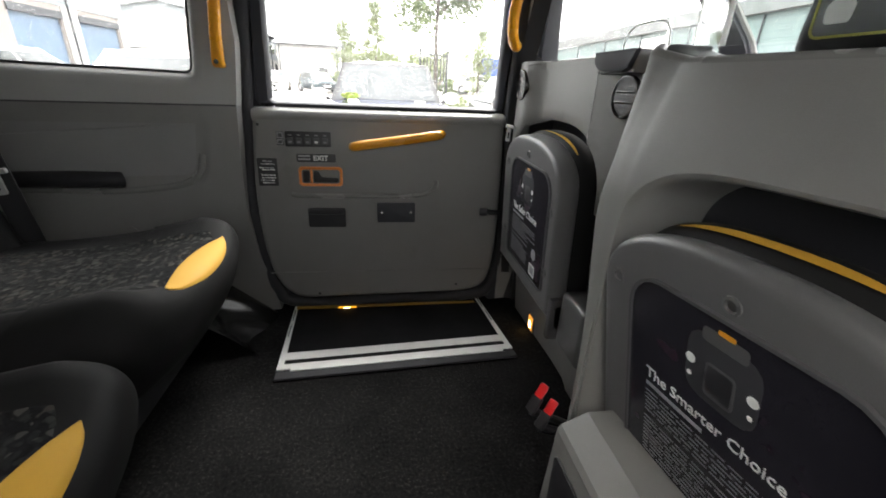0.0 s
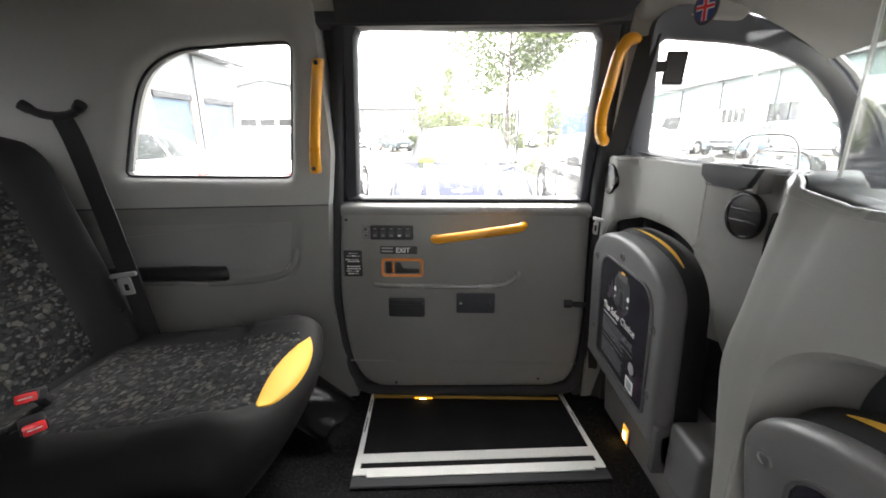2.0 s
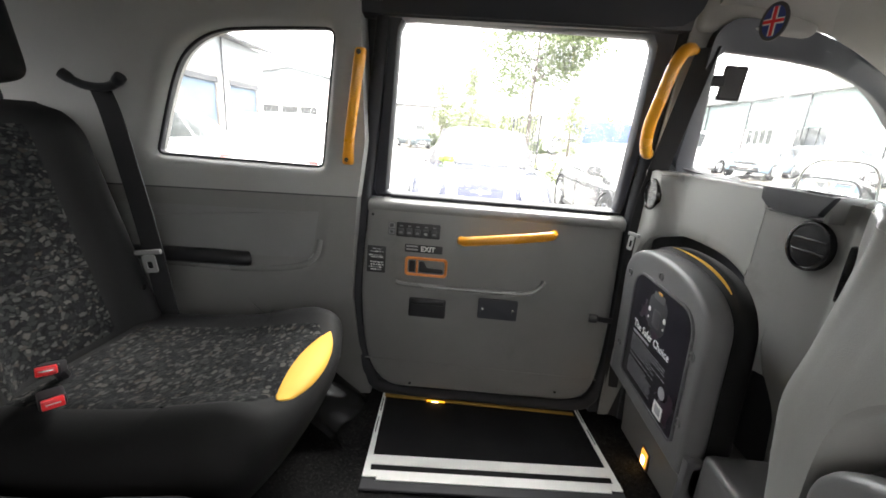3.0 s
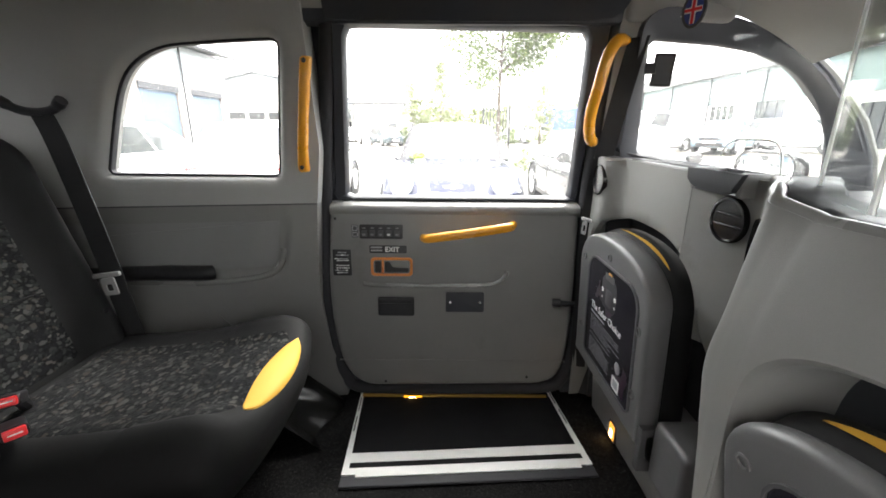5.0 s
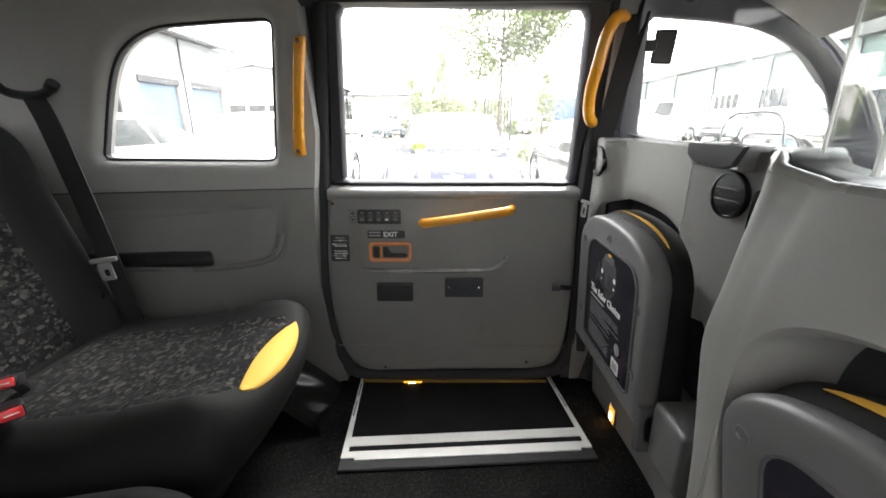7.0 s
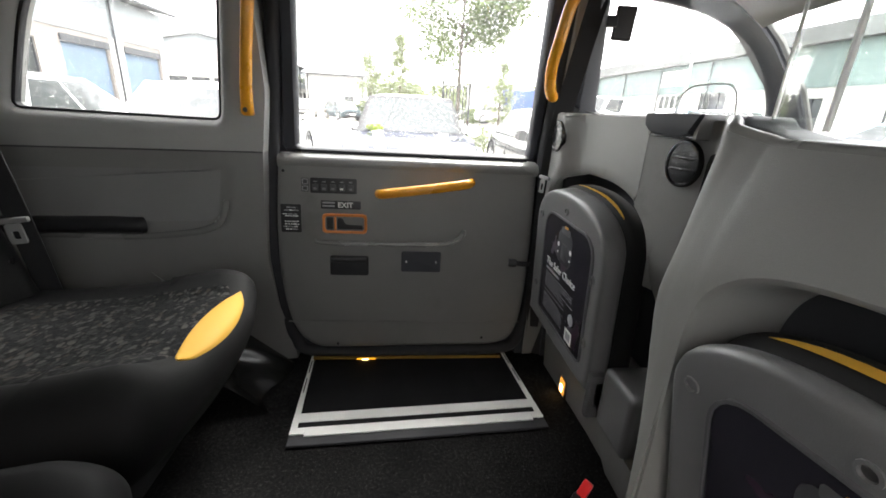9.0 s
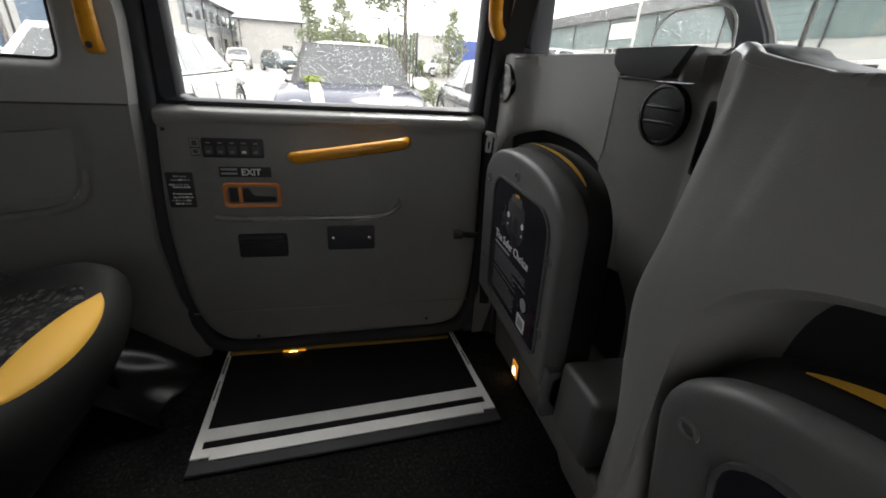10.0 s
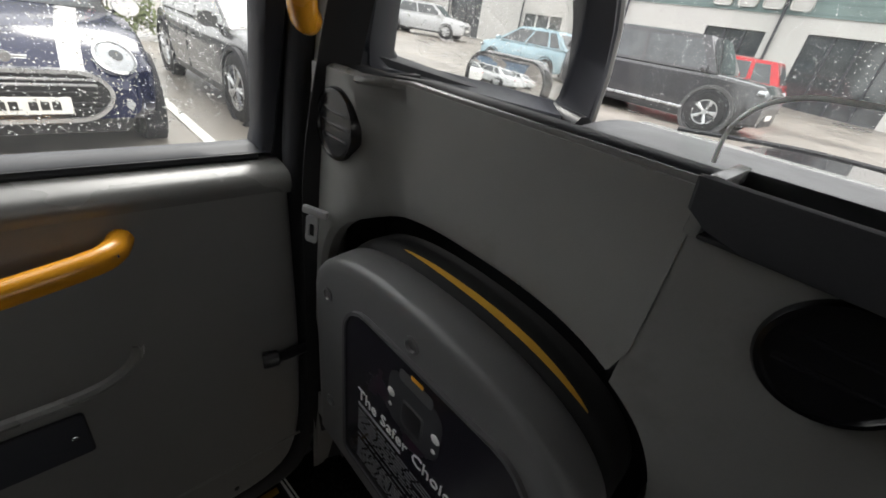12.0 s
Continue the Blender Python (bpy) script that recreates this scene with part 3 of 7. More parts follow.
# ---- the near-side passenger door ----
def door(name, mirror, fitted):
    flip = (Matrix.Translation((0, 2 * MID, 0)) @ Matrix.Diagonal((1, -1, 1, 1))) if mirror else Matrix.Identity(4)
    M = flip @ DOOR
    d = thing(name, flip @ Vector((0.24, 1.5, 0)), "grey moulded taxi door with a large window, shut" if fitted else "grey moulded taxi door, shut", "door", kind="structure")
    outline = rounded([(-0.129, 0.592), (-0.146, 0.34), (-0.128, 0.15), (-0.095, 0.055), (-0.035, 0.012), (0.52, 0.022), (0.575, 0.045), (0.602, 0.12), (0.612, 0.3), (0.611, 0.591)], [0.02, 0.15, 0.1, 0.05, 0.03, 0.03, 0.03, 0.08, 0.1, 0.02], 4)
    outline = resample(outline, 110)
    loops = [[M @ Vector((x, h, z)) for x, z in inset(outline, i)] for i, h in ((0, 0.055), (0, 0.016), (0.003, 0.008), (0.009, 0.002), (0.018, 0.0))]
    part("door_panel", loft(loops), GREY, d)
    # crease near the foot
    part("crease", tube([M @ Vector((x, 0.0, 0.105)) for x in steps(-0.118, 0.595, 8)], 0.0024, 6), GREY, d)
    # belt ledge
    led = [(0.002, 0.566), (-0.003, 0.577), (-0.003, 0.586), (0.0, 0.593), (0.006, 0.5975), (0.038, 0.606), (0.055, 0.607), (0.055, 0.566)]
    part("belt_rail", loft([[M @ Vector((x, y, z)) for y, z in led] for x in (-0.1285, -0.126, 0.24, 0.607, 0.6105)]), GREYGLOSS, d)
    part("weather_strip", tube([M @ Vector((x, 0.042, 0.610)) for x in steps(-0.070, 0.584, 6)], 0.006, 8), SEAL, d, "black rubber weather strip")
    # window frame, leaning in
    W = lambda x, z, o: flip @ Vector((x, window_y(z) + o, z))
    glass = rounded([(-0.084, 0.614), (0.590, 0.616), (0.562, 1.042), (-0.036, 1.051)], [0.008, 0.008, 0.02, 0.02], 5)
    glass = resample(glass, 88)
    frame_out = rounded([(-0.128, 0.602), (0.612, 0.602), (0.612, 1.10), (-0.062, 1.10)], [0.004, 0.004, 0.05, 0.05], 5)
    frame_out = [tuple(q) for q in radial(glass, (0.25, 0.83), frame_out)]
    part("window_frame", loft([[W(x, z, o) for x, z in lp] for lp, o in ((glass, 0.05), (glass, 0.02), (inset(glass, -0.006), 0.012), (inset(frame_out, 0.008), 0.008), (frame_out, 0.02), (frame_out, 0.05))], cap=False), FRAME, d, "black window frame")
    g = inset(glass, -0.004)
    # The off-side door's unseen pane is darkened to hold back light.
    p = part("window_pane", loft([[W(x, z, 0.034) for x, z in g], [W(x, z, 0.038) for x, z in g]]), DIMDOOR if mirror else GLASS, d, "rain-spotted window pane")
    p.visible_shadow = False
    if not fitted:
        return d
    # grab handle, slanting up to the front
    rail = smooth_path([M @ Vector(q) for q in ((0.150, 0.0, 0.500), (0.160, -0.028, 0.503), (0.185, -0.040, 0.508), (0.28, -0.045, 0.522), (0.375, -0.040, 0.536), (0.402, -0.028, 0.540), (0.414, 0.0, 0.542))], 6)
    h = part("grab_handle", tube(rail, [0.013] * 5 + [0.0135] * 27 + [0.013] * 5, 14), YELLOW, d, "yellow grab handle")
    for x, z in ((0.160, 0.502), (0.403, 0.5405)):
        part("screw", lathe([(0.0045, 0), (0.0045, 0.0015), (0.003, 0.003)], M @ Matrix.Translation((x, -0.040, z)), 10), CHROME, h)
    # switch panel
    sp = part("switch_panel", pad(rrect(-0.042, 0.087, 0.497, 0.540, 0.004, 3), M, 0.003, 0.0015), BLACK, d, "black switch panel with five buttons")
    for k in range(5):
        x = -0.028 + 0.0245 * k
        part("button", pad(rrect(x - 0.0085, x + 0.0085, 0.503, 0.523, 0.003, 3), M @ Matrix.Translation((0, -0.003, 0)), 0.003, 0.0012), DARKTRIM, sp)
        part("symbol", pad(rrect(x - 0.005, x + 0.005, 0.507, 0.513, 0.002, 2), M @ Matrix.Translation((0, -0.006, 0)), 0.0004, 0.0001), PRINT if k == 3 else FINEPRINT, sp)
        part("symbol", pad(rrect(x - 0.005, x + 0.005, 0.5275, 0.531, 0.001, 2), M @ Matrix.Translation((0, -0.003, 0)), 0.0003, 0.0001), FINEPRINT, sp)
    st = part("small_sticker", pad(rrect(-0.066, -0.046, 0.500, 0.538, 0.002, 2), M, 0.0006, 0.0002), DARKTRIM, d, "small dark instruction sticker")
    for a, b in ((0.52, 0.536), (0.503, 0.516)):
        part("bar", ring(rrect(-0.064, -0.048, a, b, 0.002, 2), rrect(-0.062, -0.050, a + 0.002, b - 0.002, 0.001, 2), M @ Matrix.Translation((0, -0.0006, 0)), 0.0003), PRINTDIM, st)
    # EXIT sign
    ex = part("exit_sign", pad(rrect(-0.014, 0.098, 0.453, 0.4765, 0.002, 2), M, 0.0012, 0.0004), BLACK, d, "black EXIT label")
    lettering("EXIT", 0.021, M @ Matrix.Translation((0.033, -0.0014, 0.4575)), PRINT, ex, bold=0.0006)
    for z in (0.4585, 0.468):
        part("bar", pad(rrect(-0.010, 0.025, z, z + 0.005, 0.0005, 1), M @ Matrix.Translation((0, -0.0012, 0)), 0.0004, 0.0001), PRINTDIM, ex)
    # warning label
    wl = part("warning_label", pad(rrect(-0.126, -0.070, 0.382, 0.463, 0.003, 2), M, 0.0008, 0.0003), BLACK, d, "black label with pale small print")
    random.seed(5)
    for k, (z, w) in enumerate(((0.452, 0.03), (0.444, 0.042), (0.433, 0.046), (0.4275, 0.04), (0.412, 0.042), (0.404, 0.044), (0.3965, 0.046), (0.389, 0.04))):
        x = -0.098 - w / 2 + random.uniform(0, 0.004)
        while x < -0.098 + w / 2 - 0.004:
            e = min(x + random.uniform(0.004, 0.014), -0.098 + w / 2)
            part("bar", pad(rrect(x, e, z, z + random.uniform(0.003, 0.0042), 0.0004, 1), M @ Matrix.Translation((0, -0.0008, 0)), 0.0004, 0.0001), PRINT if random.random() < (0.8 if k > 3 else 0.4) else PRINTDIM, wl)
            x = e + random.uniform(0.0012, 0.0025)
    # release latch in an orange surround
    o = rrect(-0.012, 0.1165, 0.381, 0.440, 0.012, 5)
    i = rrect(-0.003, 0.1075, 0.390, 0.431, 0.008, 5)
    la = part("latch_surround", loft([[M @ Vector((x, y, z)) for x, z in lp] for lp, y in ((inset(i, 0), 0.012), (i, -0.001), (inset(i, -0.002), -0.0045), (inset(o, 0.003), -0.0055), (inset(o, 0.001), -0.003), (o, 0.002))], cap=False), ORANGE, d, "orange door latch surround")
    part("latch_recess", pad(inset(i, -0.002), M @ Matrix.Translation((0, 0.009, 0)), 0.001, 0.0005), ORANGE, la)
    part("lock_slider", pad(rrect(0.001, 0.020, 0.393, 0.428, 0.004, 3), M @ Matrix.Translation((0, 0.006, 0)), 0.008, 0.003), BLACK, la)
    part("bar", pad(rrect(0.0215, 0.0285, 0.391, 0.430, 0.002, 3), M @ Matrix.Translation((0, 0.006, 0)), 0.009, 0.003), ORANGE, la)
    part("latch_lever", pad(rounded([(0.031, 0.394), (0.104, 0.394), (0.104, 0.407), (0.055, 0.409), (0.046, 0.427), (0.031, 0.427)], 0.006, 4), M @ Matrix.Translation((0, 0.006, 0)), 0.011, 0.004), BLACK, la)
    # pressed groove
    part("groove", tube(smooth_path([M @ Vector(q) for q in ((-0.035, 0.001, 0.358), (0.0, 0.0, 0.353), (0.2, 0.0, 0.352), (0.33, 0.0, 0.354), (0.375, 0.0, 0.364), (0.398, 0.0, 0.384), (0.402, 0.001, 0.4))], 6), 0.0072, 8), GREYGLOSS, d)
    # ashtray and plate below
    a1 = part("ashtray", pad(rrect(0.008, 0.120, 0.255, 0.315, 0.006, 4), M, 0.007, 0.004), BLACK, d, "black flip ashtray")
    part("lip", pad(rrect(0.012, 0.116, 0.296, 0.312, 0.004, 3), M @ Matrix.Translation((0, -0.006, 0)), 0.006, 0.004), BLACK, a1)
    a2 = part("blanking_plate", pad(rrect(0.217, 0.335, 0.269, 0.332, 0.005, 4), M, 0.005, 0.002), FRAME, d, "black blanking plate with two screws")
    for x in (0.231, 0.321):
        part("screw", lathe([(0.0042, 0), (0.0042, 0.001), (0.0028, 0.002)], M @ Matrix.Translation((x, -0.005, 0.300)), 10), CHROME, a2)
    # check strap and its catch
    part("door_check", tube(smooth_path([M @ Vector(q) for q in ((0.545, -0.006, 0.303), (0.565, -0.012, 0.304), (0.59, -0.012, 0.302), (0.63, -0.008, 0.300))], 5), [0.013] * 6 + [0.008] * 10, 10), BLACK, d, "black door check arm")
    for x, z in ((-0.114, 0.556), (0.026, 0.030), (0.478, 0.050)):
        part("screw", lathe([(0.0045, 0), (0.004, 0.0012), (0.002, 0.0018)], M @ Matrix.Translation((x, 0, z)), 10), BLACK, d)
    return d


door("door_1", False, True)
door("door_2", True, False)

# black seal round the door opening
seal_pts = [(-0.070, 1.10), (-0.142, 0.63), (-0.156, 0.34), (-0.137, 0.15), (-0.105, 0.045), (-0.04, -0.006), (0.30, -0.004), (0.53, 0.002), (0.592, 0.03), (0.622, 0.12), (0.632, 0.3), (0.631, 0.62), (0.622, 1.10)]
for nm, s in (("door_seal_left", 1), ("door_seal_right", -1)):
    tagged(part(nm, tube(smooth_path([(x, MID + s * (door_y(z) + 0.020 - MID), z) for x, z in seal_pts], 6), 0.019, 12), SEAL), "black rubber door seal", "door seal", kind="structure")
# body skin outside the trims: closes the gaps round the doors
for nm, s_ in (("body_side_left", 1), ("body_side_right", -1)):
    f_ = lambda x, y, z: Vector((x, MID + s_ * (y - MID), z))
    skin = thing(nm, f_(0, 1.56, -0.1), "black body side of the taxi", "body side", kind="structure")
    part("rear_wing", loft([[f_(x, 1.555 + o - (0.06 if x < -0.6 else 0), z) for x, z in ((-1.05, -0.25), (-0.155, -0.25), (-0.155, 0.66), (-1.05, 0.66))] for o in (0, 0.02)]), FRAME, skin)
    part("rear_post", loft([[f_(x, door_y(z) + o, z) for x, o in ((-0.22, 0.06), (-0.09, 0.045), (-0.085, 0.075), (-0.22, 0.08))] for z in (0.0, 0.3, 0.62, 0.9, 1.16)]), FRAME, skin)
    part("front_post", loft([[f_(x, door_y(z) + o, z) for x, o in ((0.605, 0.045), (0.72, 0.06), (0.72, 0.08), (0.60, 0.075))] for z in (-0.2, 0.3, 0.62, 0.9, 1.16)]), FRAME, skin)
    part("header", loft([[f_(x, y, z) for y, z in ((1.39, 1.055), (1.42, 1.048), (1.45, 1.07), (1.38, 1.20), (1.36, 1.19))] for x in (-0.2, 0.625)]), FRAME, skin)
    part("sill", loft([[f_(x, y, z) for y, z in ((1.50, -0.04), (1.56, -0.045), (1.58, -0.20), (1.50, -0.20))] for x in (-0.2, 0.75)]), FRAME, skin)
    part("door_skin", loft([[f_(x, 1.590 + o, z) for x, z in ((-0.16, -0.08), (0.66, -0.08), (0.66, 0.598), (-0.16, 0.598))] for o in (0, 0.02)]), FRAME, skin)

# dark header trim over each door, with a rounded front end
for nm, s_ in (("door_header_left", 1), ("door_header_right", -1)):
    hd_ = [[Vector((x, MID + s_ * (y - MID), z)) for y, z in ((1.395 - e * 0.3, 1.050 + e), (1.386, 1.062 + e), (1.368, 1.096), (1.343, 1.126), (1.296, 1.153 - e), (1.300, 1.165), (1.36, 1.14), (1.40, 1.06 + e))] for x, e in [(-0.075, 0.0)] + [(x, 0.0) for x in steps(0.0, 0.55, 6)] + [(0.600, 0.004), (0.622, 0.012), (0.632, 0.024)]]
    tagged(part(nm, loft(hd_), FRAME, None, "", 50), "dark header trim above the taxi door", "trim", kind="structure")

# sill strip with its amber light
sill = thing("sill_strip", (0.25, 1.5, -0.03), "yellow sill strip with a lit amber lamp at the door's foot", "sill strip")
part("strip", box(-0.05, 0.545, 1.452, 1.466, -0.034, -0.016, 0.003), SILLYELLOW, sill)
lamp_ = part("lamp", box(0.085, 0.142, 1.4490, 1.4530, -0.030, -0.0155, 0.0015), AMBERSOFT, sill, "lit amber lamp")
part("bulb", box(0.101, 0.122, 1.4478, 1.4495, -0.026, -0.0175, 0.0006), BULB, lamp_)

# threshold plate
T = pose(0.2645, 1.315, -0.0135, -4.9, 0, 4.0)
tp = thing("threshold_plate", (0.26, 1.31, -0.02), "black ribbed entrance plate with white edge strips on the carpet", "threshold plate")
def slab(x0, x1, y0, y1, z0, z1, b=0.001):
    return box(x0, x1, y0, y1, z0, z1, b, 1, T)
part("frame", slab(-0.312, 0.312, -0.222, 0.197, -0.004, 0.003, 0.002), SEAL, tp, "black rubber border")
part("mat", slab(-0.297, 0.297, -0.108, 0.192, 0.003, 0.0055), MATBLACK, tp)
part("white_strip", slab(-0.300, 0.303, -0.145, -0.110, 0.003, 0.007), WHITE, tp, "scuffed white edge strip")
part("white_strip", joined(slab(-0.277, 0.281, -0.195, -0.164, 0.003, 0.007), slab(-0.300, -0.277, -0.186, -0.164, 0.003, 0.007), slab(0.281, 0.303, -0.186, -0.164, 0.003, 0.007)), WHITE, tp, "scuffed white edge strip")
part("black_strip", slab(-0.297, 0.300, -0.164, -0.145, 0.003, 0.0062), MATBLACK, tp)
for s in (-1, 1):
    part("side_strip", loft([[T @ Vector((s * (0.3105 - w), y, z)), T @ Vector((s * 0.3105, y, z)), T @ Vector((s * 0.3105, y, 0.0068)), T @ Vector((s * (0.3105 - w), y, 0.0068))] for y, w, z in ((-0.186, 0.016, 0.003), (0.0, 0.012, 0.003), (0.19, 0.009, 0.003))]), WHITE, tp, "narrow white side strip")
    for y0, y1 in ((-0.02, 0.05), (0.08, 0.15)):
        part("dash", slab(s * 0.3055 - 0.0015, s * 0.3055 + 0.0015, y0, y1, 0.0055, 0.0074, 0.0004), MATBLACK, tp)
part("screw", lathe([(0.006, 0), (0.005, 0.002), (0.002, 0.003)], T @ pose(0.05, 0.176, 0.0055, -90, 0, 0), 12), CHROME, tp)


# ---- rear seats ----
def cushion_pt(u, v, y0, y1, xf, off=0.0):
    """Seat cushion: u from back over the front to the underside, v across from 0 (near middle) to 1 (outer side)."""
    prof = [(-0.62, 0.292), (-0.50, 0.296), (-0.38, 0.306), (-0.28, 0.318), (-0.20, 0.330), (-0.150, 0.334), (-0.115, 0.326), (-0.098, 0.303), (-0.098, 0.270), (-0.113, 0.225), (-0.150, 0.165), (-0.20, 0.13)]
    k = u * (len(prof) - 1)
    i = min(int(k), len(prof) - 2)
    t = k - i
    a, b, c, e = prof[max(i - 1, 0)], prof[i], prof[i + 1], prof[min(i + 2, len(prof) - 1)]
    q = [0.5 * (2 * b[n] + (c[n] - a[n]) * t + (2 * a[n] - 5 * b[n] + 4 * c[n] - e[n]) * t * t + (3 * b[n] - a[n] - 3 * c[n] + e[n]) * t ** 3) for n in (0, 1)]
    s = abs(2 * v - 1)
    edge = max(0, s - 0.72) / 0.28
    rnd = 1 - math.sqrt(max(0, 1 - edge ** 2.4))
    bol = (0.006 + 0.026 * min(1, u / 0.42) ** 1.3) * max(0, 1 - abs(s - 0.74) / 0.3) * max(0, 1 - max(0, u - 0.40) * 2.2)
    cx, cz = -0.33, 0.20
    x = cx + (q[0] - cx) * (1 - 0.16 * rnd) - (0.05 * s ** 2.2 if q[0] > -0.3 else 0)
    z = cz + (q[1] - cz) * (1 - 0.55 * rnd) + bol
    return Vector((x + xf, y0 + (y1 - y0) * v, z))


def off_surface(fn, u, v, d):
    e = 0.004
    n = (fn(u + e, v) - fn(u - e, v)).cross(fn(u, min(1, v + e)) - fn(u, max(0, v - e))).normalized()
    return fn(u, v) - n * d


def seat(y0, y1, xf, outer, label):
    """outer: +1 where the wing of the back stands on the near side's end."""
    st = thing("rear_seat", (-0.4, (y0 + y1) / 2, 0), label, "seat", "rear seats")
    fn = lambda u, v: cushion_pt(u, v, y0, y1, xf)
    us, vs = steps(0, 1, 44), steps(0, 1, 30)
    rows_ = [[fn(u, v) for u in us] + [Vector((-0.6 + xf, y0 + (y1 - y0) * v, 0.13))] for v in vs]
    cu = part("cushion", loft(rows_), VINYL, st, "black vinyl cushion", 60)
    side = 1 if fn(0.3, 0.5).z - off_surface(fn, 0.3, 0.5, 0.01).z < 0 else -1
    g = lambda u, v, d: off_surface(fn, u, v, side * d)
    # patterned cloth, with a soft rim
    def cloth(a, b):
        u = 0.015 + a * (0.50 - 0.05 * (2 * b - 1) ** 4 - 0.015)
        v = 0.16 + 0.62 * b
        lift = 0.0035 * (1 - max(abs(2 * a - 1), abs(2 * b - 1)) ** 14)
        return g(u, v, lift - 0.0005)
    part("cloth_panel", grid(cloth, steps(0, 1, 34), steps(0, 1, 24)), CLOTH, cu, "dark patterned moquette")
    # yellow flash on the front edge: a pointed oval
    def flash(a, b):
        w = math.sin(math.pi * min(1, max(0, a))) ** 0.65
        u = 0.510 + (b - 0.5) * 0.175 * w + 0.012 * (1 - w)
        v = 0.235 + 0.51 * a
        return g(u, v, 0.0035 - 0.003 * (abs(2 * b - 1) ** 8))
    part("yellow_flash", grid(flash, steps(0.002, 0.998, 30), steps(0, 1, 10)), YELLOWVINYL, cu, "yellow vinyl visibility flash")
    # backrest
    def back(u, v):
        s = 2 * v - 1
        edge = max(0, abs(s) - 0.75) / 0.25
        rnd = 1 - math.sqrt(max(0, 1 - edge ** 2.2))
        bol = 0.05 * math.exp(-((abs(s) - 0.70) / 0.2) ** 2) * (1 - 0.35 * u)
        z = 0.26 + 0.54 * u
        x = -0.632 - 0.148 * u + bol - 0.10 * rnd
        top = max(0, u - 0.86) / 0.14
        x -= 0.09 * (1 - math.sqrt(max(0, 1 - top ** 2)))
        z -= 0.05 * edge ** 2 * (u > 0.5)
        return Vector((x + xf, y0 + (y1 - y0) * v, z))
    rows_ = [[back(u, v) for u in steps(0, 1, 36)] + [Vector((-0.90 + xf, y0 + (y1 - y0) * v, 0.80)), Vector((-0.86 + xf, y0 + (y1 - y0) * v, 0.26))] for v in steps(0, 1, 30)]
    bk = part("backrest", loft(rows_), VINYL, st, "black vinyl backrest with side bolsters", 60)
    part("cloth_panel", grid(lambda a, b: back(0.06 + 0.86 * a, (0.18 if outer > 0 else 0.30) + 0.52 * b) + Vector((0.0035 * (1 - max(abs(2 * a - 1), abs(2 * b - 1)) ** 14) - 0.0003, 0, 0)), steps(0, 1, 34), steps(0, 1, 22)), CLOTH, bk, "dark patterned moquette")
    for u in (0.36, 0.64):
        part("seam", tube([back(u + 0.012 * math.sin(3 * b), (0.19 if outer > 0 else 0.31) + 0.50 * b) + Vector((0.0025, 0, 0)) for b in steps(0, 1, 12)], 0.0022, 6), VINYL, bk)
    p = back(0.22, 0.84 if outer > 0 else 0.16)
    part("stud", lathe([(0.007, 0), (0.007, 0.003), (0.004, 0.006)], Matrix.Translation(p + Vector((0.002, 0, 0))) @ pose(0, 0, 0, 0, 0, -90), 12), CHROME, bk, "small bright press stud")
    # headrest on a post
    hr = part("headrest", box(-0.055, 0.045, -0.125, 0.125, -0.085, 0.095, 0.038, 4, Matrix.Translation((-0.80 + xf, (y0 + y1) / 2, 0.915)) @ pose(0, 0, 0, 0, -10, 0)), VINYL, st, "black padded headrest")
    for s in (-0.05, 0.05):
        part("post", tube([(-0.815 + xf, (y0 + y1) / 2 + s, 0.77), (-0.80 + xf, (y0 + y1) / 2 + s, 0.86)], 0.006, 8), CHROME, hr)
    return st


seat(0.80, 1.315, 0.0, 1, "black vinyl rear seat with patterned cloth and a yellow front flash")
seat(0.24, 0.755, 0.045, -1, "black vinyl rear seat with patterned cloth and a yellow front flash")

# plinth under the seats, with a loose black vinyl skirt at the wheel arch
tagged(part("seat_plinth", box(-0.92, -0.26, 0.03, 1.42, 0.0, 0.17, 0.02, 3), SEAL), "black carpeted plinth under the rear seats", "seat base")
def skirt(a, b):
    x = -0.32 + 0.20 * b + 0.020 * math.sin(6 * a + 3 * b) + 0.005 * math.sin(13 * a - 5 * b)
    y = 1.20 + 0.24 * a
    z = 0.17 - 0.16 * b ** 0.7 - 0.085 * max(0, y - 1.10) * b + (0.012 * math.sin(7 * a + 4 * b) + 0.003 * math.sin(17 * a - 9 * b)) * b * (1.2 - b)
    return (x, y, z)
tagged(part("vinyl_skirt", grid(skirt, steps(0, 1, 40), steps(0, 1, 26), (0.004, 0, -0.004)), surf("glossy_vinyl", (0.006, 0.006, 0.0065), 0.2, 0.22, 0.06, bump=0.1, spec=0.45)), "loose glossy black vinyl skirt below the seat", "skirt")


# ---- near-side rear seat belt ----
def belt_strip(pts, w, axis, thick=0.0016):
    a = Vector(axis).normalized() * w / 2
    path = smooth_path(pts, 8)
    rows_ = []
    for i, p in enumerate(path):
        d = (path[min(i + 1, len(path) - 1)] - path[max(i - 1, 0)]).normalized()
        n = d.cross(a).normalized() * thick
        rows_.append([p - a - n, p + a - n, p + a + n, p - a + n])
    return loft(rows_)


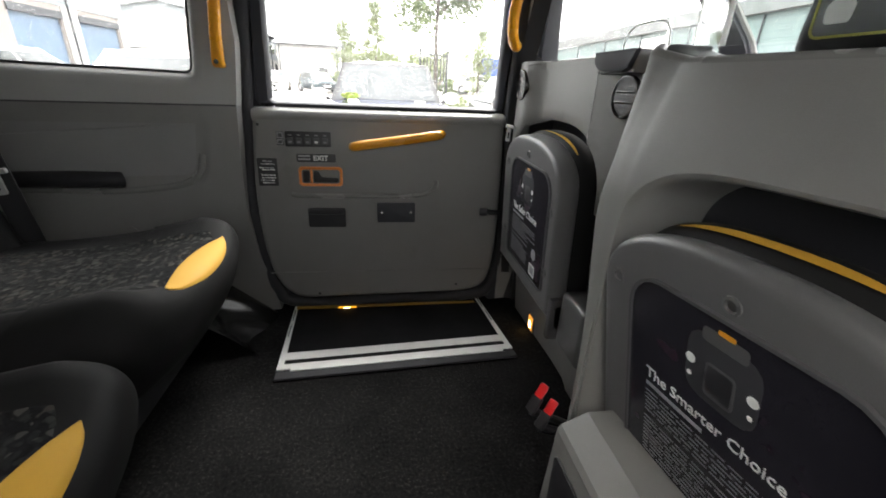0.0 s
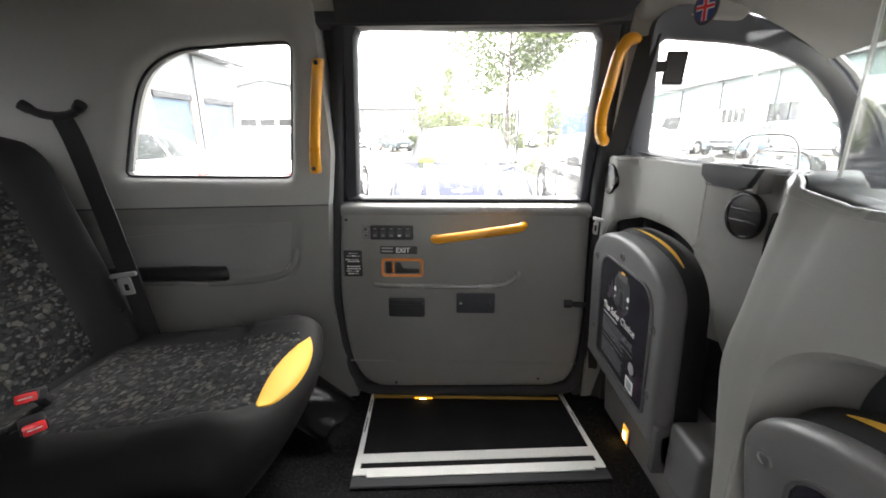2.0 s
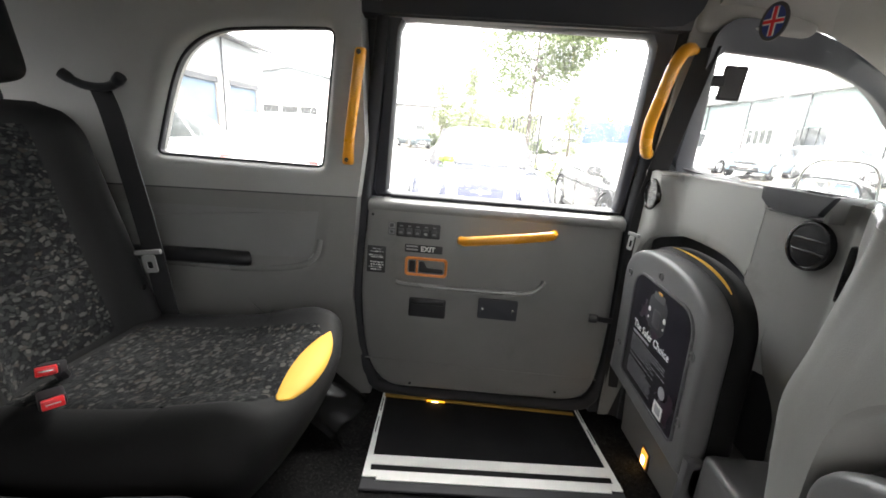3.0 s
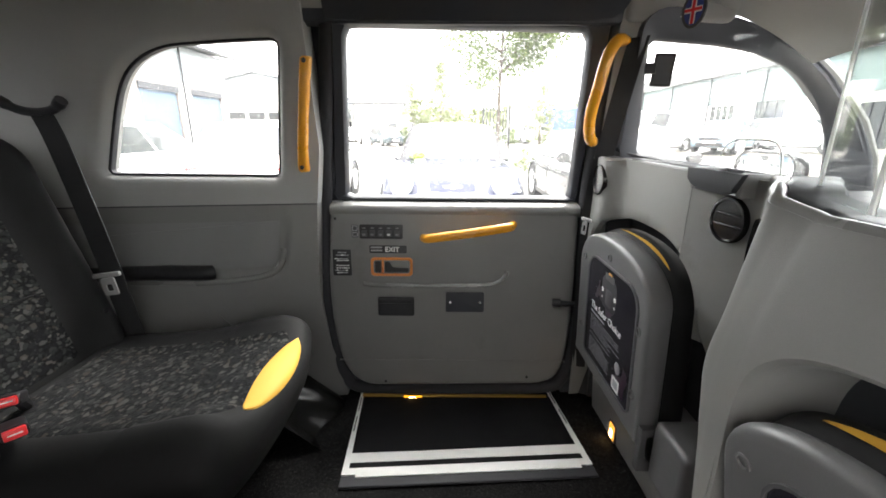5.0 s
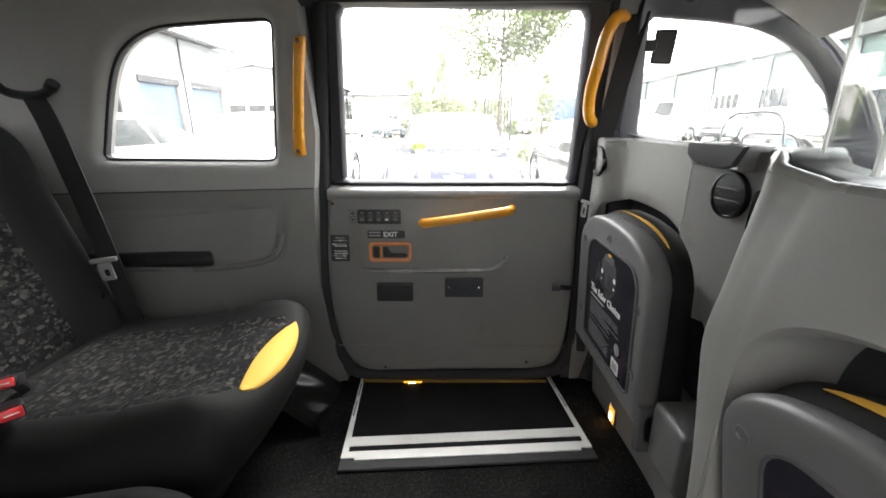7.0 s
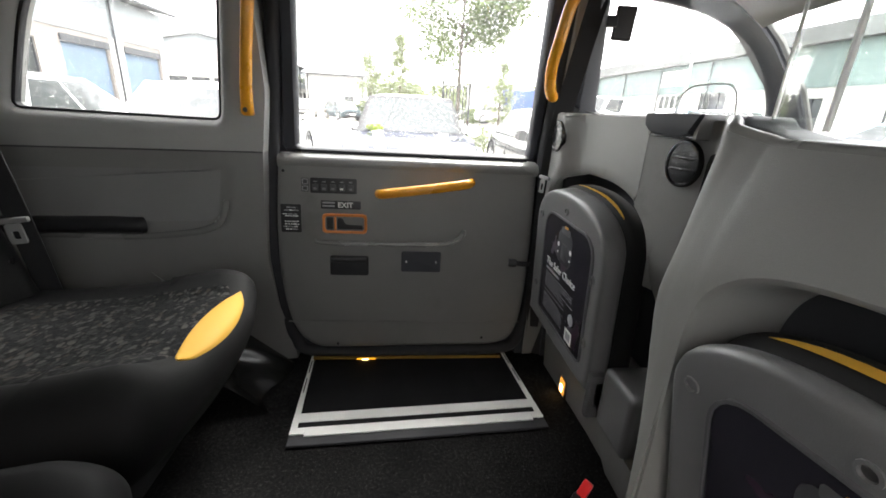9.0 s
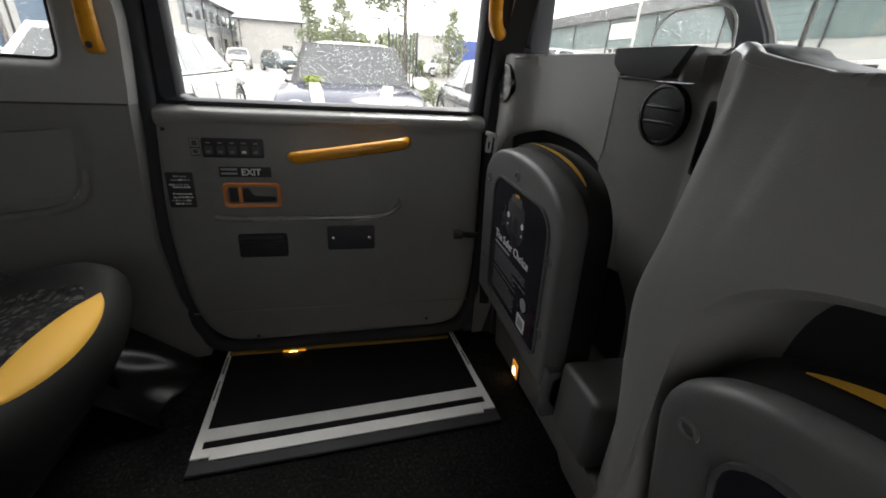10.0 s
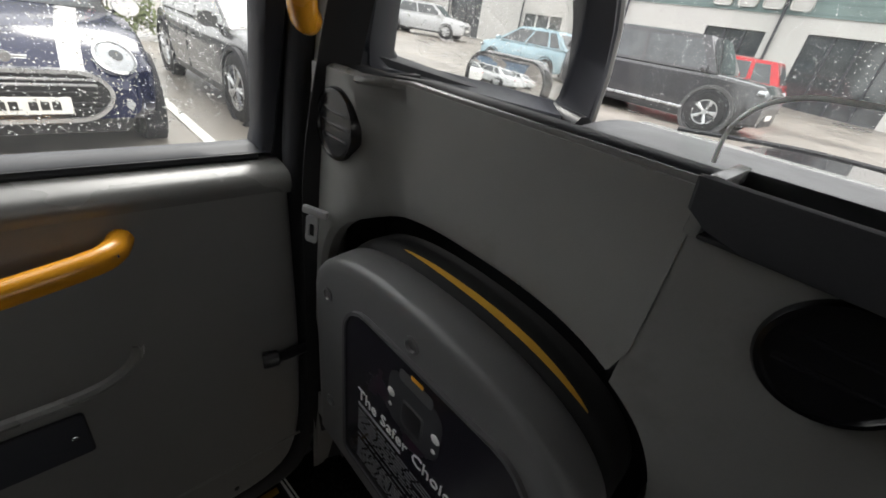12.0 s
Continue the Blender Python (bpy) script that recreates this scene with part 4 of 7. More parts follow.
sb = thing("seat_belt", (-0.62, 1.28, 0.27), "black lap and diagonal seat belt hanging beside the rear seat", "seat belt")
part("webbing", belt_strip([(-0.722, 1.300, 0.850), (-0.690, 1.290, 0.78), (-0.645, 1.275, 0.62), (-0.612, 1.265, 0.48), (-0.598, 1.262, 0.40), (-0.580, 1.262, 0.27)], 0.048, (1, 0.15, 0)), WEBBING, sb, "black webbing")
part("anchor_guide", joined(tube(smooth_path([(-0.795, 1.285, 0.868), (-0.765, 1.295, 0.848), (-0.725, 1.298, 0.842), (-0.685, 1.296, 0.848), (-0.655, 1.290, 0.868)], 6), [0.013] * 4 + [0.010] * 17 + [0.013] * 4, 10)), BLACK, sb, "black moulded belt guide")
tg = part("tongue", box(-0.034, 0.034, -0.005, 0.005, -0.006, 0.006, 0.004, 2, pose(-0.607, 1.246, 0.466, 0, -8, 0)), TONGUE, sb, "bright steel belt tongue")
part("blade", ring(rrect(-0.018, 0.016, -0.050, -0.006, 0.005, 3), rrect(-0.009, 0.007, -0.040, -0.022, 0.003, 3), pose(-0.604, 1.243, 0.466, 0, -8, 0), 0.004), TONGUE, tg)
# buckles between the seats
for k, (x, y, z, a, b) in enumerate(((-0.478, 0.862, 0.340, -14, -38), (-0.535, 0.915, 0.356, -22, -52))):
    m = pose(x, y, z, 0, a, b)
    u = thing("belt_buckle", (x, y, z - 0.04), "black seat belt buckle with a red release button on the seat", "buckle", "rear buckles")
    part("case", box(-0.04, 0.018, -0.017, 0.017, -0.010, 0.010, 0.005, 3, m), BLACK, u)
    part("button", box(0.014, 0.026, -0.014, 0.014, -0.008, 0.008, 0.003, 2, m), RED, u, "red release button")
    part("stalk", tube([m @ Vector((-0.035, 0, 0)), m @ Vector((-0.09, 0, -0.02)), m @ Vector((-0.12, 0, -0.06))], 0.011, 8), BLACK, u)
    part("bar", box(0.0255, 0.0265, -0.009, 0.009, -0.001, 0.001, 0, 1, m), PRINT, u)

# grab rail on the pillar behind the door
gr = thing("grab_rail", (-0.165, 1.43, 0.70), "yellow plastic grab rail screwed to the door pillar", "grab rail")
def pil(x, z, o):
    return Vector((x, side_y(x, z) - o, z))
part("rail", loft([[pil(x + dx * w, z, o + dy * 0.011) for dx, dy in ((-1, -0.6), (-0.9, 0.5), (-0.5, 1), (0.5, 1), (0.9, 0.5), (1, -0.6), (0.5, -1), (-0.5, -1))] for x, z, o, w in ((-0.1245, 0.977, 0.004, 0.011), (-0.125, 0.972, 0.009, 0.0135), (-0.126, 0.955, 0.018, 0.0135), (-0.131, 0.92, 0.026, 0.0125), (-0.145, 0.84, 0.029, 0.012), (-0.158, 0.77, 0.026, 0.0125), (-0.166, 0.725, 0.018, 0.0135), (-0.170, 0.704, 0.009, 0.0145), (-0.171, 0.697, 0.003, 0.012))]), YELLOW, gr, "", 60)
for x, z in ((-0.1255, 0.966), (-0.1685, 0.711)):
    part("screw", lathe([(0.006, 0), (0.005, 0.0015), (0.002, 0.002)], Matrix.Translation(pil(x, z, 0.027)), 12), DARKTRIM, gr)


# ---- the partition ahead, with its two tip-up seats ----
def face(x):
    """A plane facing backwards: local x runs to the off side (-y), z up, and its -y towards the rear."""
    return Matrix.Translation((x, 0, 0)) @ pose(0, 0, 0, 0, 0, -90)


def arch_panel(rect, arch, at, thick, mid=None, low=None, cove=None):
    """A panel with an arched opening that reaches its foot. rect: y0, y1, z0, z1; arch: points (y, z) from one foot over to the other."""
    y0, y1, z0, z1 = rect
    mid = (arch[0][0] + arch[-1][0]) / 2 if mid is None else mid
    low = arch[0][1] if low is None else low
    outer = []
    n = len(arch)
    for k, (y, z) in enumerate(arch):
        d = Vector((y - mid, max(0.0, z - low - 0.12)))
        if z - low <= 0.12:
            outer.append((y0 if y < mid else y1, z))
            continue
        t = min(((y1 if d.x > 0 else y0) - mid) / d.x if abs(d.x) > 1e-6 else 9e9, (z1 - low - 0.12) / d.y if d.y > 1e-6 else 9e9)
        outer.append((mid + d.x * t, low + 0.12 + d.y * t))
    for q in ((y0, z1), (y1, z1)):
        outer[min(range(n), key=lambda k: (Vector(outer[k]) - Vector(q)).length)] = q
    loops = [[at(y, z, 0.02) for y, z in arch], [at(y, z, 0.006) for y, z in arch]]
    c = Vector((mid, low + 0.25))
    if cove:
        # a rounded lip round the arch: (how far out, how deep), fading down the jambs
        zs, zt = cove[0], max(z for y, z in arch)
        wt = [min(1, max(0.10, (z - zs) / (zt - zs))) ** 0.8 for y, z in arch]
        loops = []
        for g, o in cove[1]:
            grow = [tuple(Vector(p) + (Vector(p) - c).normalized() * g * k) for p, k in zip(arch, wt)]
            loops.append([at(y, z, o) for y, z in grow])
    else:
        grow = [tuple(Vector(p) + (Vector(p) - c).normalized() * 0.008) for p in arch]
        loops.append([at(y, z, 0.0) for y, z in grow])
    for t in (0.15, 0.3, 0.45, 0.6, 0.72, 0.84, 0.92, 1.0):
        loops.append([at(*Vector(a).lerp(Vector(b), t), 0.0) for a, b in zip(grow, outer)])
    loops.append([at(y, z, 0.012) for y, z in outer])
    loops.append([at(y, z, thick) for y, z in outer])
    return loft(loops, closed=False, cap=False)


def arch_curve(y0, y1, z0, zs, zt, n=28, p=0.72):
    """Straight jambs to zs, then a flat-topped arch to zt."""
    m, h = (y0 + y1) / 2, (y1 - y0) / 2
    pts = [(y0, z) for z in steps(z0, zs, 6)[:-1]]
    for k in range(n + 1):
        a = math.pi * (1 - k / n)
        c, s = math.cos(a), math.sin(a)
        pts.append((m + h * math.copysign(abs(c) ** p, c), zs + (zt - zs) * abs(s) ** p))
    return pts + [(y1, z) for z in steps(zs, z0, 6)[1:]]


bulk = thing("partition_wall", (0.65, MID, 0), "grey moulded partition between cabin and driver with rounded corners", "partition", kind="structure")
NEAR_X = 0.650
NEAR_ARCH = arch_curve(0.985, 1.425, 0.0, 0.44, 0.612, 40)
at1 = lambda y, z, o: Vector((NEAR_X + o - 0.035 * min(1, max(0, (y - 1.325) / 0.035)), y, z))
part("near_panel", arch_panel((1.045, 1.452, 0.0, 0.742), [(y + (0.024 * min(1, max(0, (0.40 - z) / 0.06)) if y > 1.3 else 0), z) for y, z in NEAR_ARCH if y >= 1.045], at1, 0.06, 1.205, 0.0), GREY, bulk)
def lean(z):
    """How far the driver's part falls away to the front above the recess."""
    return 0.045 * min(1, max(0, (z - 0.55) / 0.17)) ** 1.4


# middle part: a slightly recessed facet with an air vent, then an angled return to the driver's part
def mid_at(s, v):
    plan = [(0.6503, 1.048), (0.653, 1.03), (0.664, 0.96), (0.672, 0.905), (0.668, 0.886), (0.625, 0.843), (0.588, 0.806), (0.5605, 0.788), (0.5528, 0.764), (0.5520, 0.735)]
    k = s * (len(plan) - 1)
    i = min(int(k), len(plan) - 2)
    f = k - i
    if i >= 5:
        p0, p1, p2, p3 = (Vector(plan[min(j, len(plan) - 1)]) for j in (i - 1, i, i + 1, i + 2))
        p = 0.5 * (2 * p1 + (p2 - p0) * f + (2 * p0 - 5 * p1 + 4 * p2 - p3) * f * f + (3 * p1 - p0 - 3 * p2 + p3) * f ** 3)
    else:
        p = Vector(plan[i]).lerp(Vector(plan[i + 1]), f)
    # the near seat's recess runs on into this part, up to its arch
    arch = 0.44 + 0.172 * max(0, 1 - (abs(1.205 - p.y) / 0.22) ** 2.78) ** 0.36
    # notched at the top for the money tray
    top = 0.742 - 0.030 * min(1, max(0, (p.y - 0.922) / 0.006)) * min(1, max(0, (1.044 - p.y) / 0.006))
    z = arch * v / 0.5 if v < 0.5 else arch + (top - arch) * (v - 0.5) / 0.5
    low = max(0, 0.45 - z)
    w = math.sin(math.pi * min(1, max(0, (s - 0.45) / 0.55))) ** 2
    bulge = 0.014 * math.exp(-((z - 0.52) / 0.055) ** 2)
    x = p.x - (0.02 * low if s > 0.5 else -0.10 * low) + (0.09 if v < 0.5 and s < 0.18255 else 0)
    if s > 0.18255:
        q = min(1, max(0, (0.52 - z) / 0.18))
        x += 0.05 * q * q * (3 - 2 * q) * min(1, max(0, (0.495 - s) / 0.05))
    z1 = z * (1 - 0.031 * max(0, (s - 0.6) / 0.4))
    k = min(1, max(0, (s - 0.5) / 0.5))
    return (x + lean(z1) * k * k * (3 - 2 * k), p.y + w * (bulge - 0.22 * low), z1)
part("middle_panel", grid(mid_at, steps(0, 0.1825, 26) + steps(0.1826, 1, 86), steps(0, 0.4999, 36) + steps(0.5, 1, 30), (0.05, 0, 0)), GREY, bulk, "", 40)
DRV_X = 0.552
turn_in = lambda y: 0.10 * max(0, 0.725 - y) + 0.18 * max(0, 0.725 - y) ** 2
at2 = lambda y, z, o: Vector((DRV_X + o + turn_in(y) + lean(z), y, z))
part("driver_panel", arch_panel((0.02, 0.7355, 0.0, 0.719), arch_curve(0.240, 0.728, 0.0, 0.40, 0.605, 36, 0.46), at2, 0.08, cove=(0.40, ((0.0, 0.12), (0.0, 0.03), (0.001, 0.012), (0.004, 0.004), (0.009, 0.0)))), GREY, bulk)
# Black backing panels put the recess shade into colour; the third closes a gap.
part("recess_back", joined(box(0.735, 0.75, 0.995, 1.46, 0.0, 0.68), box(0.70, 0.715, 0.02, 0.80, 0.0, 0.69), box(0.668, 0.76, 1.435, 1.50, 0.0, 0.735)), SEAL, bulk, "black backing that stands for shade in the seat recesses")
# rounded top rail with a darker capping
RAIL = ((0.615, 1.45), (0.615, 1.362), (0.63, 1.343), (0.65, 1.325), (0.6515, 1.05))
part("top_rail", loft([[(x0 + dx, y, 0.742 + dz) for dx, dz in ((0.0, -0.004), (0.002, 0.0015), (0.006, 0.0038), (0.012, 0.003), (0.015, -0.001), (0.016, -0.02))] for x0, y in RAIL]), GREYGLOSS, bulk, "", 50)
part("rail_capping", loft([[(x0 + dx, y, 0.742 + dz) for dx, dz in ((0.015, -0.02), (0.016, 0.0), (0.020, 0.0045), (0.042, 0.0045), (0.048, 0.0), (0.05, -0.02))] for x0, y in RAIL]), SEAL, bulk, "black capping rail", 50)
rail_at = [mid_at(q, 1.0) for q in steps(0.34, 1, 24)] + [tuple(at2(y, 0.719, 0)) for y in (0.70, 0.6, 0.4, 0.2, 0.02)]
part("driver_top_rail", loft([[(x0 + dx, y, zt + dz) for dx, dz in ((0.0, -0.004), (0.001, 0.001), (0.004, 0.0055), (0.009, 0.008), (0.016, 0.008), (0.022, 0.004), (0.024, -0.012))] for x0, y, zt in rail_at]), GREYGLOSS, bulk, "", 50)
part("capping", loft([[(x0 + dx, y, zt + dz) for dx, dz in ((0.021, -0.012), (0.0225, 0.006), (0.026, 0.007), (0.034, 0.008), (0.088, 0.008), (0.094, 0.002), (0.096, -0.012))] for x0, y, zt in rail_at[1:]]), BLACK, bulk, "black capping rail")
# base below the near seat, slanting back to the floor, with a lit amber marker lamp
part("near_base", loft([[(x, y, z) for x, z in ((0.612, 0.235), (0.612, 0.185), (0.650, 0.150), (0.674, 0.10), (0.684, -0.03), (0.74, -0.03), (0.74, 0.235))] for y in (0.985, 1.43)]), GREY, bulk)
part("mid_base", loft([[(x, y, z) for x, z in ((0.628, 0.15), (0.655, 0.045), (0.672, 0.0), (0.74, 0.0), (0.74, 0.15))] for y in (0.80, 0.985)]), GREY, bulk, "", 20)
part("hinge_box", box(0.620, 0.735, 0.876, 0.984, 0.145, 0.278, 0.014, 3), SEATGREY, bulk, "grey hinge housing")
part("hinge_bracket", box(0.600, 0.630, 0.985, 1.003, 0.150, 0.250, 0.004), DARKTRIM, bulk, "dark hinge bracket")
part("driver_base", loft([[(x, y, z) for x, z in ((0.545, 0.225), (0.505, 0.205), (0.500, 0.195), (0.490, 0.0), (0.63, 0.0), (0.63, 0.225))] for y in (0.20, 0.690)]), GREY, bulk, "", 20)
part("kick_plate", pad(rrect(-0.672, -0.52, 0.045, 0.165, 0.012), Matrix.Translation((0.4965, 0, 0)) @ pose(0, 0, 0, 0, 0, -90), 0.003, 0.001), BLACK, bulk, "dark inset kick plate")
marker = thing("marker_lamp", (0.68, 1.26, 0.0), "small lit amber marker lamp at the partition's foot", "marker lamp")
L = pose(0.6795, 1.261, 0.016, 0, 0, -90)
lens_ = part("lens", pad(rrect(-0.016, 0.016, -0.022, 0.022, 0.003, 3), L, 0.005, 0.002), AMBER, marker, "lit amber lens")
part("bulb", pad(rrect(-0.009, 0.008, -0.017, 0.006, 0.004, 3), L @ Matrix.Translation((0, -0.0045, 0)), 0.0012, 0.0005), BULB, lens_)
part("bezel", ring(rrect(-0.021, 0.021, -0.027, 0.027, 0.004, 3), rrect(-0.016, 0.016, -0.022, 0.022, 0.003, 3), L, 0.003, 0.004), BLACK, marker)


def tip_seat(F, cy, base, top, up, flash, stripe, deep, back, w, words, poster_rect):
    """A folded tip-up seat: grey moulded pan with a poster, black padded cushion behind it with a yellow edge."""
    st = thing("tip_up_seat", F @ Vector((-cy, 0.05, base)), "folded tip-up seat, grey pan, black padding, dark taxi poster", "seat", "tip-up seats")
    def outline(g=0.0, zt=top, drop=0.0):
        a = arch_curve(-w + g, w - g, base + drop, zt - 0.105, zt - g, 36, 0.84)
        return [(-y, z) for y, z in a]
    def lp(o, d):
        return [F @ Vector((x - cy, d, z)) for x, z in o]
    loops = [lp(outline(0.040, top, 0.02), 0.001), lp(outline(0.018), 0.0), lp(outline(0.009), 0.0006), lp(outline(0.004), 0.003), lp(outline(0.0015), 0.008), lp(outline(0.001, top + 0.001), 0.022 * deep), lp(outline(0.004, top + 0.005 + up / 2), 0.036 * deep), lp(outline(0.010, top + 0.006 + up / 2), 0.041 * deep)]
    part("pan", loft(loops), SEATGREY, st, "grey moulded seat pan", 50)
    pd = [lp(outline(0.020, top + 0.008 + up), 0.032 * deep), lp(outline(0.015, top + 0.011 + up), 0.040 * deep), lp(outline(0.012, top + 0.018 + up), 0.050), lp(outline(0.010, top + 0.0185 + up), 0.062), lp(outline(0.010, top + 0.0175 + up), back - 0.016), lp(outline(0.017, top + 0.014 + up), back - 0.005), lp(outline(0.040, top + 0.006 + up), back)]
    padding = part("padding", loft(pd), VINYL, st, "black vinyl padding", 60)
    # yellow flash over the padding's top edge
    def edge(t, d):
        a = arch_curve(-w + 0.0105, w - 0.0105, base, top + 0.018 + up - 0.105, top + 0.0078 + up, 60, 0.84)
        k = t * (len(a) - 1)
        i = min(int(k), len(a) - 2)
        y, z = Vector(a[i]).lerp(Vector(a[i + 1]), k - i)
        return F @ Vector((-y - cy, d, z))
    part("yellow_flash", grid(lambda a, b: edge(flash[0] + (flash[1] - flash[0]) * a, 0.052 + (b - 0.5) * stripe * math.sin(math.pi * min(1, max(0.0, a))) ** 0.6), steps(0.01, 0.99, 34), steps(0, 1, 5)), YELLOWVINYL, padding, "yellow edge flash")
    for y, z in ((cy, top - 0.042), (cy + 0.160, top - 0.085), (cy - 0.165, top - 0.14), (cy - 0.165, base + 0.09), (cy + 0.160, base + 0.09)):
        part("fastener", lathe([(0.010, -0.002), (0.010, 0.0012), (0.007, 0.0018), (0.006, -0.001)], F @ Matrix.Translation((-y, 0.0, z)), 14), SEATGREY, st)
    # poster
    y0, y1, z0, z1 = poster_rect
    lo = rrect(-y1, -y0, z0, z1, (0.045, 0.045, 0.012, 0.012), 5)
    po = part("poster", pad(lo, F @ Matrix.Translation((0, 0.001, 0)), 0.0025, 0.0008), POSTER, st, "black glossy advertising poster with a taxi and white text")
    part("rim", ring(inset(lo, -0.004), lo, F, 0.0035, 0.001), DARKTRIM, st)
    G = F @ Matrix.Translation((-y1, -0.0016, z0))
    wd, ht = y1 - y0, z1 - z0
    def flat(x0, x1, a, b, r, mat, lift=0.0, name="bar"):
        return part(name, pad(rrect(x0 * wd, x1 * wd, a * ht, b * ht, r, 3), G @ Matrix.Translation((0, -lift, 0)), 0.0003, 0.0001), mat, po)
    flat(0.33, 0.64, 0.63, 0.92, 0.02, SEAL, 0, "taxi_shape")
    flat(0.39, 0.58, 0.89, 0.95, 0.005, DARKTRIM, 0.0003, "taxi_shape")
    flat(0.455, 0.525, 0.945, 0.965, 0.002, YELLOW, 0.0006, "roof_sign")
    flat(0.42, 0.55, 0.66, 0.81, 0.006, DARKTRIM, 0.0004, "grille")
    flat(0.43, 0.54, 0.675, 0.80, 0.004, BLACK, 0.0007, "grille")
    for c in (0.35, 0.615):
        part("headlamp", lathe([(0.0062, 0), (0.0052, 0.0006)], G @ Matrix.Translation((c * wd, -0.0004, 0.775 * ht)), 14), PRINT, po)
        part("headlamp", lathe([(0.003, 0), (0.0026, 0.0006)], G @ Matrix.Translation((c * wd, -0.0004, 0.705 * ht)), 12), PRINT, po)
    lettering(words, 0.03, G @ Matrix.Translation((0.115 * wd, -0.0004, 0.515 * ht)), PRINT, po, "title", bold=0.0, width=0.66 * wd)
    random.seed(len(words))
    flat(0.12, 0.44, 0.465, 0.485, 0.0004, PRINTDIM)
    z = 0.43
    while z > 0.05:
        end = 0.78 if random.random() < 0.7 else random.uniform(0.45, 0.7)
        end = min(end, 0.60 if z < 0.31 else 1)
        words_ = []
        x = 0.12
        while x < end - 0.02:
            e = min(end, x + random.uniform(0.03, 0.10))
            words_.append(pad(rrect(x * wd, e * wd, z * ht, (z + 0.007) * ht, 0.0003, 1), G, 0.0003, 0.0001))
            x = e + 0.014
        part("bar", joined(*words_), FINEPRINT, po)
        z -= 0.023 if random.random() < 0.75 else 0.042
    part("roundel", lathe([(0.014, 0), (0.013, 0.0004)], G @ Matrix.Translation((0.77 * wd, -0.0004, 0.245 * ht)), 20), PRINTDIM, po)
    flat(0.69, 0.83, 0.03, 0.145, 0.001, PRINT, 0.0003, "pale_square")
    flat(0.715, 0.805, 0.052, 0.123, 0.001, PRINTDIM, 0.0006, "pale_square")
    return st


tip_seat(Matrix.Translation((0.596, 0, 0.27)) @ pose(0, 0, 0, 0, -2.2, 0) @ Matrix.Translation((0, 0, -0.27)) @ face(0), 1.200, 0.205, 0.576, 0.002, (0.265, 0.605), 0.0095, 1.12, 0.102, 0.200, "The Safer Choice", (1.045, 1.316, 0.243, 0.512))
tip_seat(Matrix.Translation((0.543, 0.655, 0.47)) @ pose(0, 0, 0, 0, -11.0, -0.0) @ pose(0, 0, 0, 0, 0, 6.8) @ Matrix.Translation((0, -0.655, -0.47)) @ face(0), 0.523, 0.115, 0.549, -0.006, (0.363, 0.686), 0.016, 0.66, 0.085, 0.194, "The Smarter Choice", (0.384, 0.653, 0.205, 0.487))


GLOSSBLACK = surf("gloss_black", (0.008, 0.008, 0.009), 0.1, 0.13, 0.03, bump=0, spec=0.5)


def round_vent(name, at, turn, r, label, slats, lift=0.006):
    m = pose(*at, 0, 0, 0) @ pose(0, 0, 0, *turn) @ Matrix.Translation((0, -lift, 0))
    v = thing(name, at, label, "air vent", "partition vents")
    part("bezel", lathe([(r * 0.84, -0.01), (r * 0.84, 0.0015), (r * 0.88, 0.0035), (r * 0.96, 0.003), (r, 0.0005), (r, -0.012)], m, 36, False), VENTBLACK, v)
    part("cup", lathe([(r * 0.85, 0.001), (r * 0.80, -0.006), (r * 0.3, -0.0085), (0.001, -0.009)], m, 28), VENTBLACK, v)
    for k in slats:
        h = math.sqrt(1 - k * k) * r * 0.74
        part("slat", box(-h, h, -0.003, 0.006, k * r * 0.72 - 0.002, k * r * 0.72 + 0.002, 0.0015, 2, m), GLOSSBLACK, v)
    return v


round_vent("air_vent", (0.6665, 0.955, 0.675), (0, 0, -84), 0.0370, "round black air vent in the partition under the tray", (-0.33, 0.33))
round_vent("air_vent", (0.6262, 0.8455, 0.664), (0, 0, -133), 0.036, "round black slatted air vent in the partition", (-0.5, 0.0, 0.5), 0.001)
round_vent("air_vent", (0.6145, 1.394, 0.687), (0, 0, -90), 0.039, "round black slatted air vent in the partition", (-0.5, 0.0, 0.5), 0.002)

# money tray on the partition
tray = thing("money_tray", (0.675, 0.985, 0.72), "dark plastic money tray on top of the partition", "tray")
front_ = lambda top, low, grow: [(1.051 + grow, top), (1.049 + grow, 0.731), (1.036, low + 0.006), (1.015, low + 0.001), (0.950, low), (0.930, low + 0.006), (0.911 - grow, top)]
part("front_wall", loft([[(x, y, z) for y, z in lp_] for x, lp_ in ((0.6395, front_(0.747, 0.719, -0.002)), (0.641, front_(0.7495, 0.716, 0.0)), (0.645, front_(0.7505, 0.715, 0.0)), (0.648, front_(0.7495, 0.715, -0.001)))]), SEAL, tray)
part("floor_plate", box(0.648, 0.706, 0.929, 1.040, 0.7135, 0.7165, 0.001), BLACK, tray)
part("back_wall", box(0.703, 0.707, 0.929, 1.040, 0.7135, 0.749, 0.001), BLACK, tray)
for y in (0.920, 1.039):
    part("end_wall", box(0.648, 0.709, y, y + 0.009, 0.7135, 0.7505, 0.002), GREYGLOSS, tray, "pale end wall")

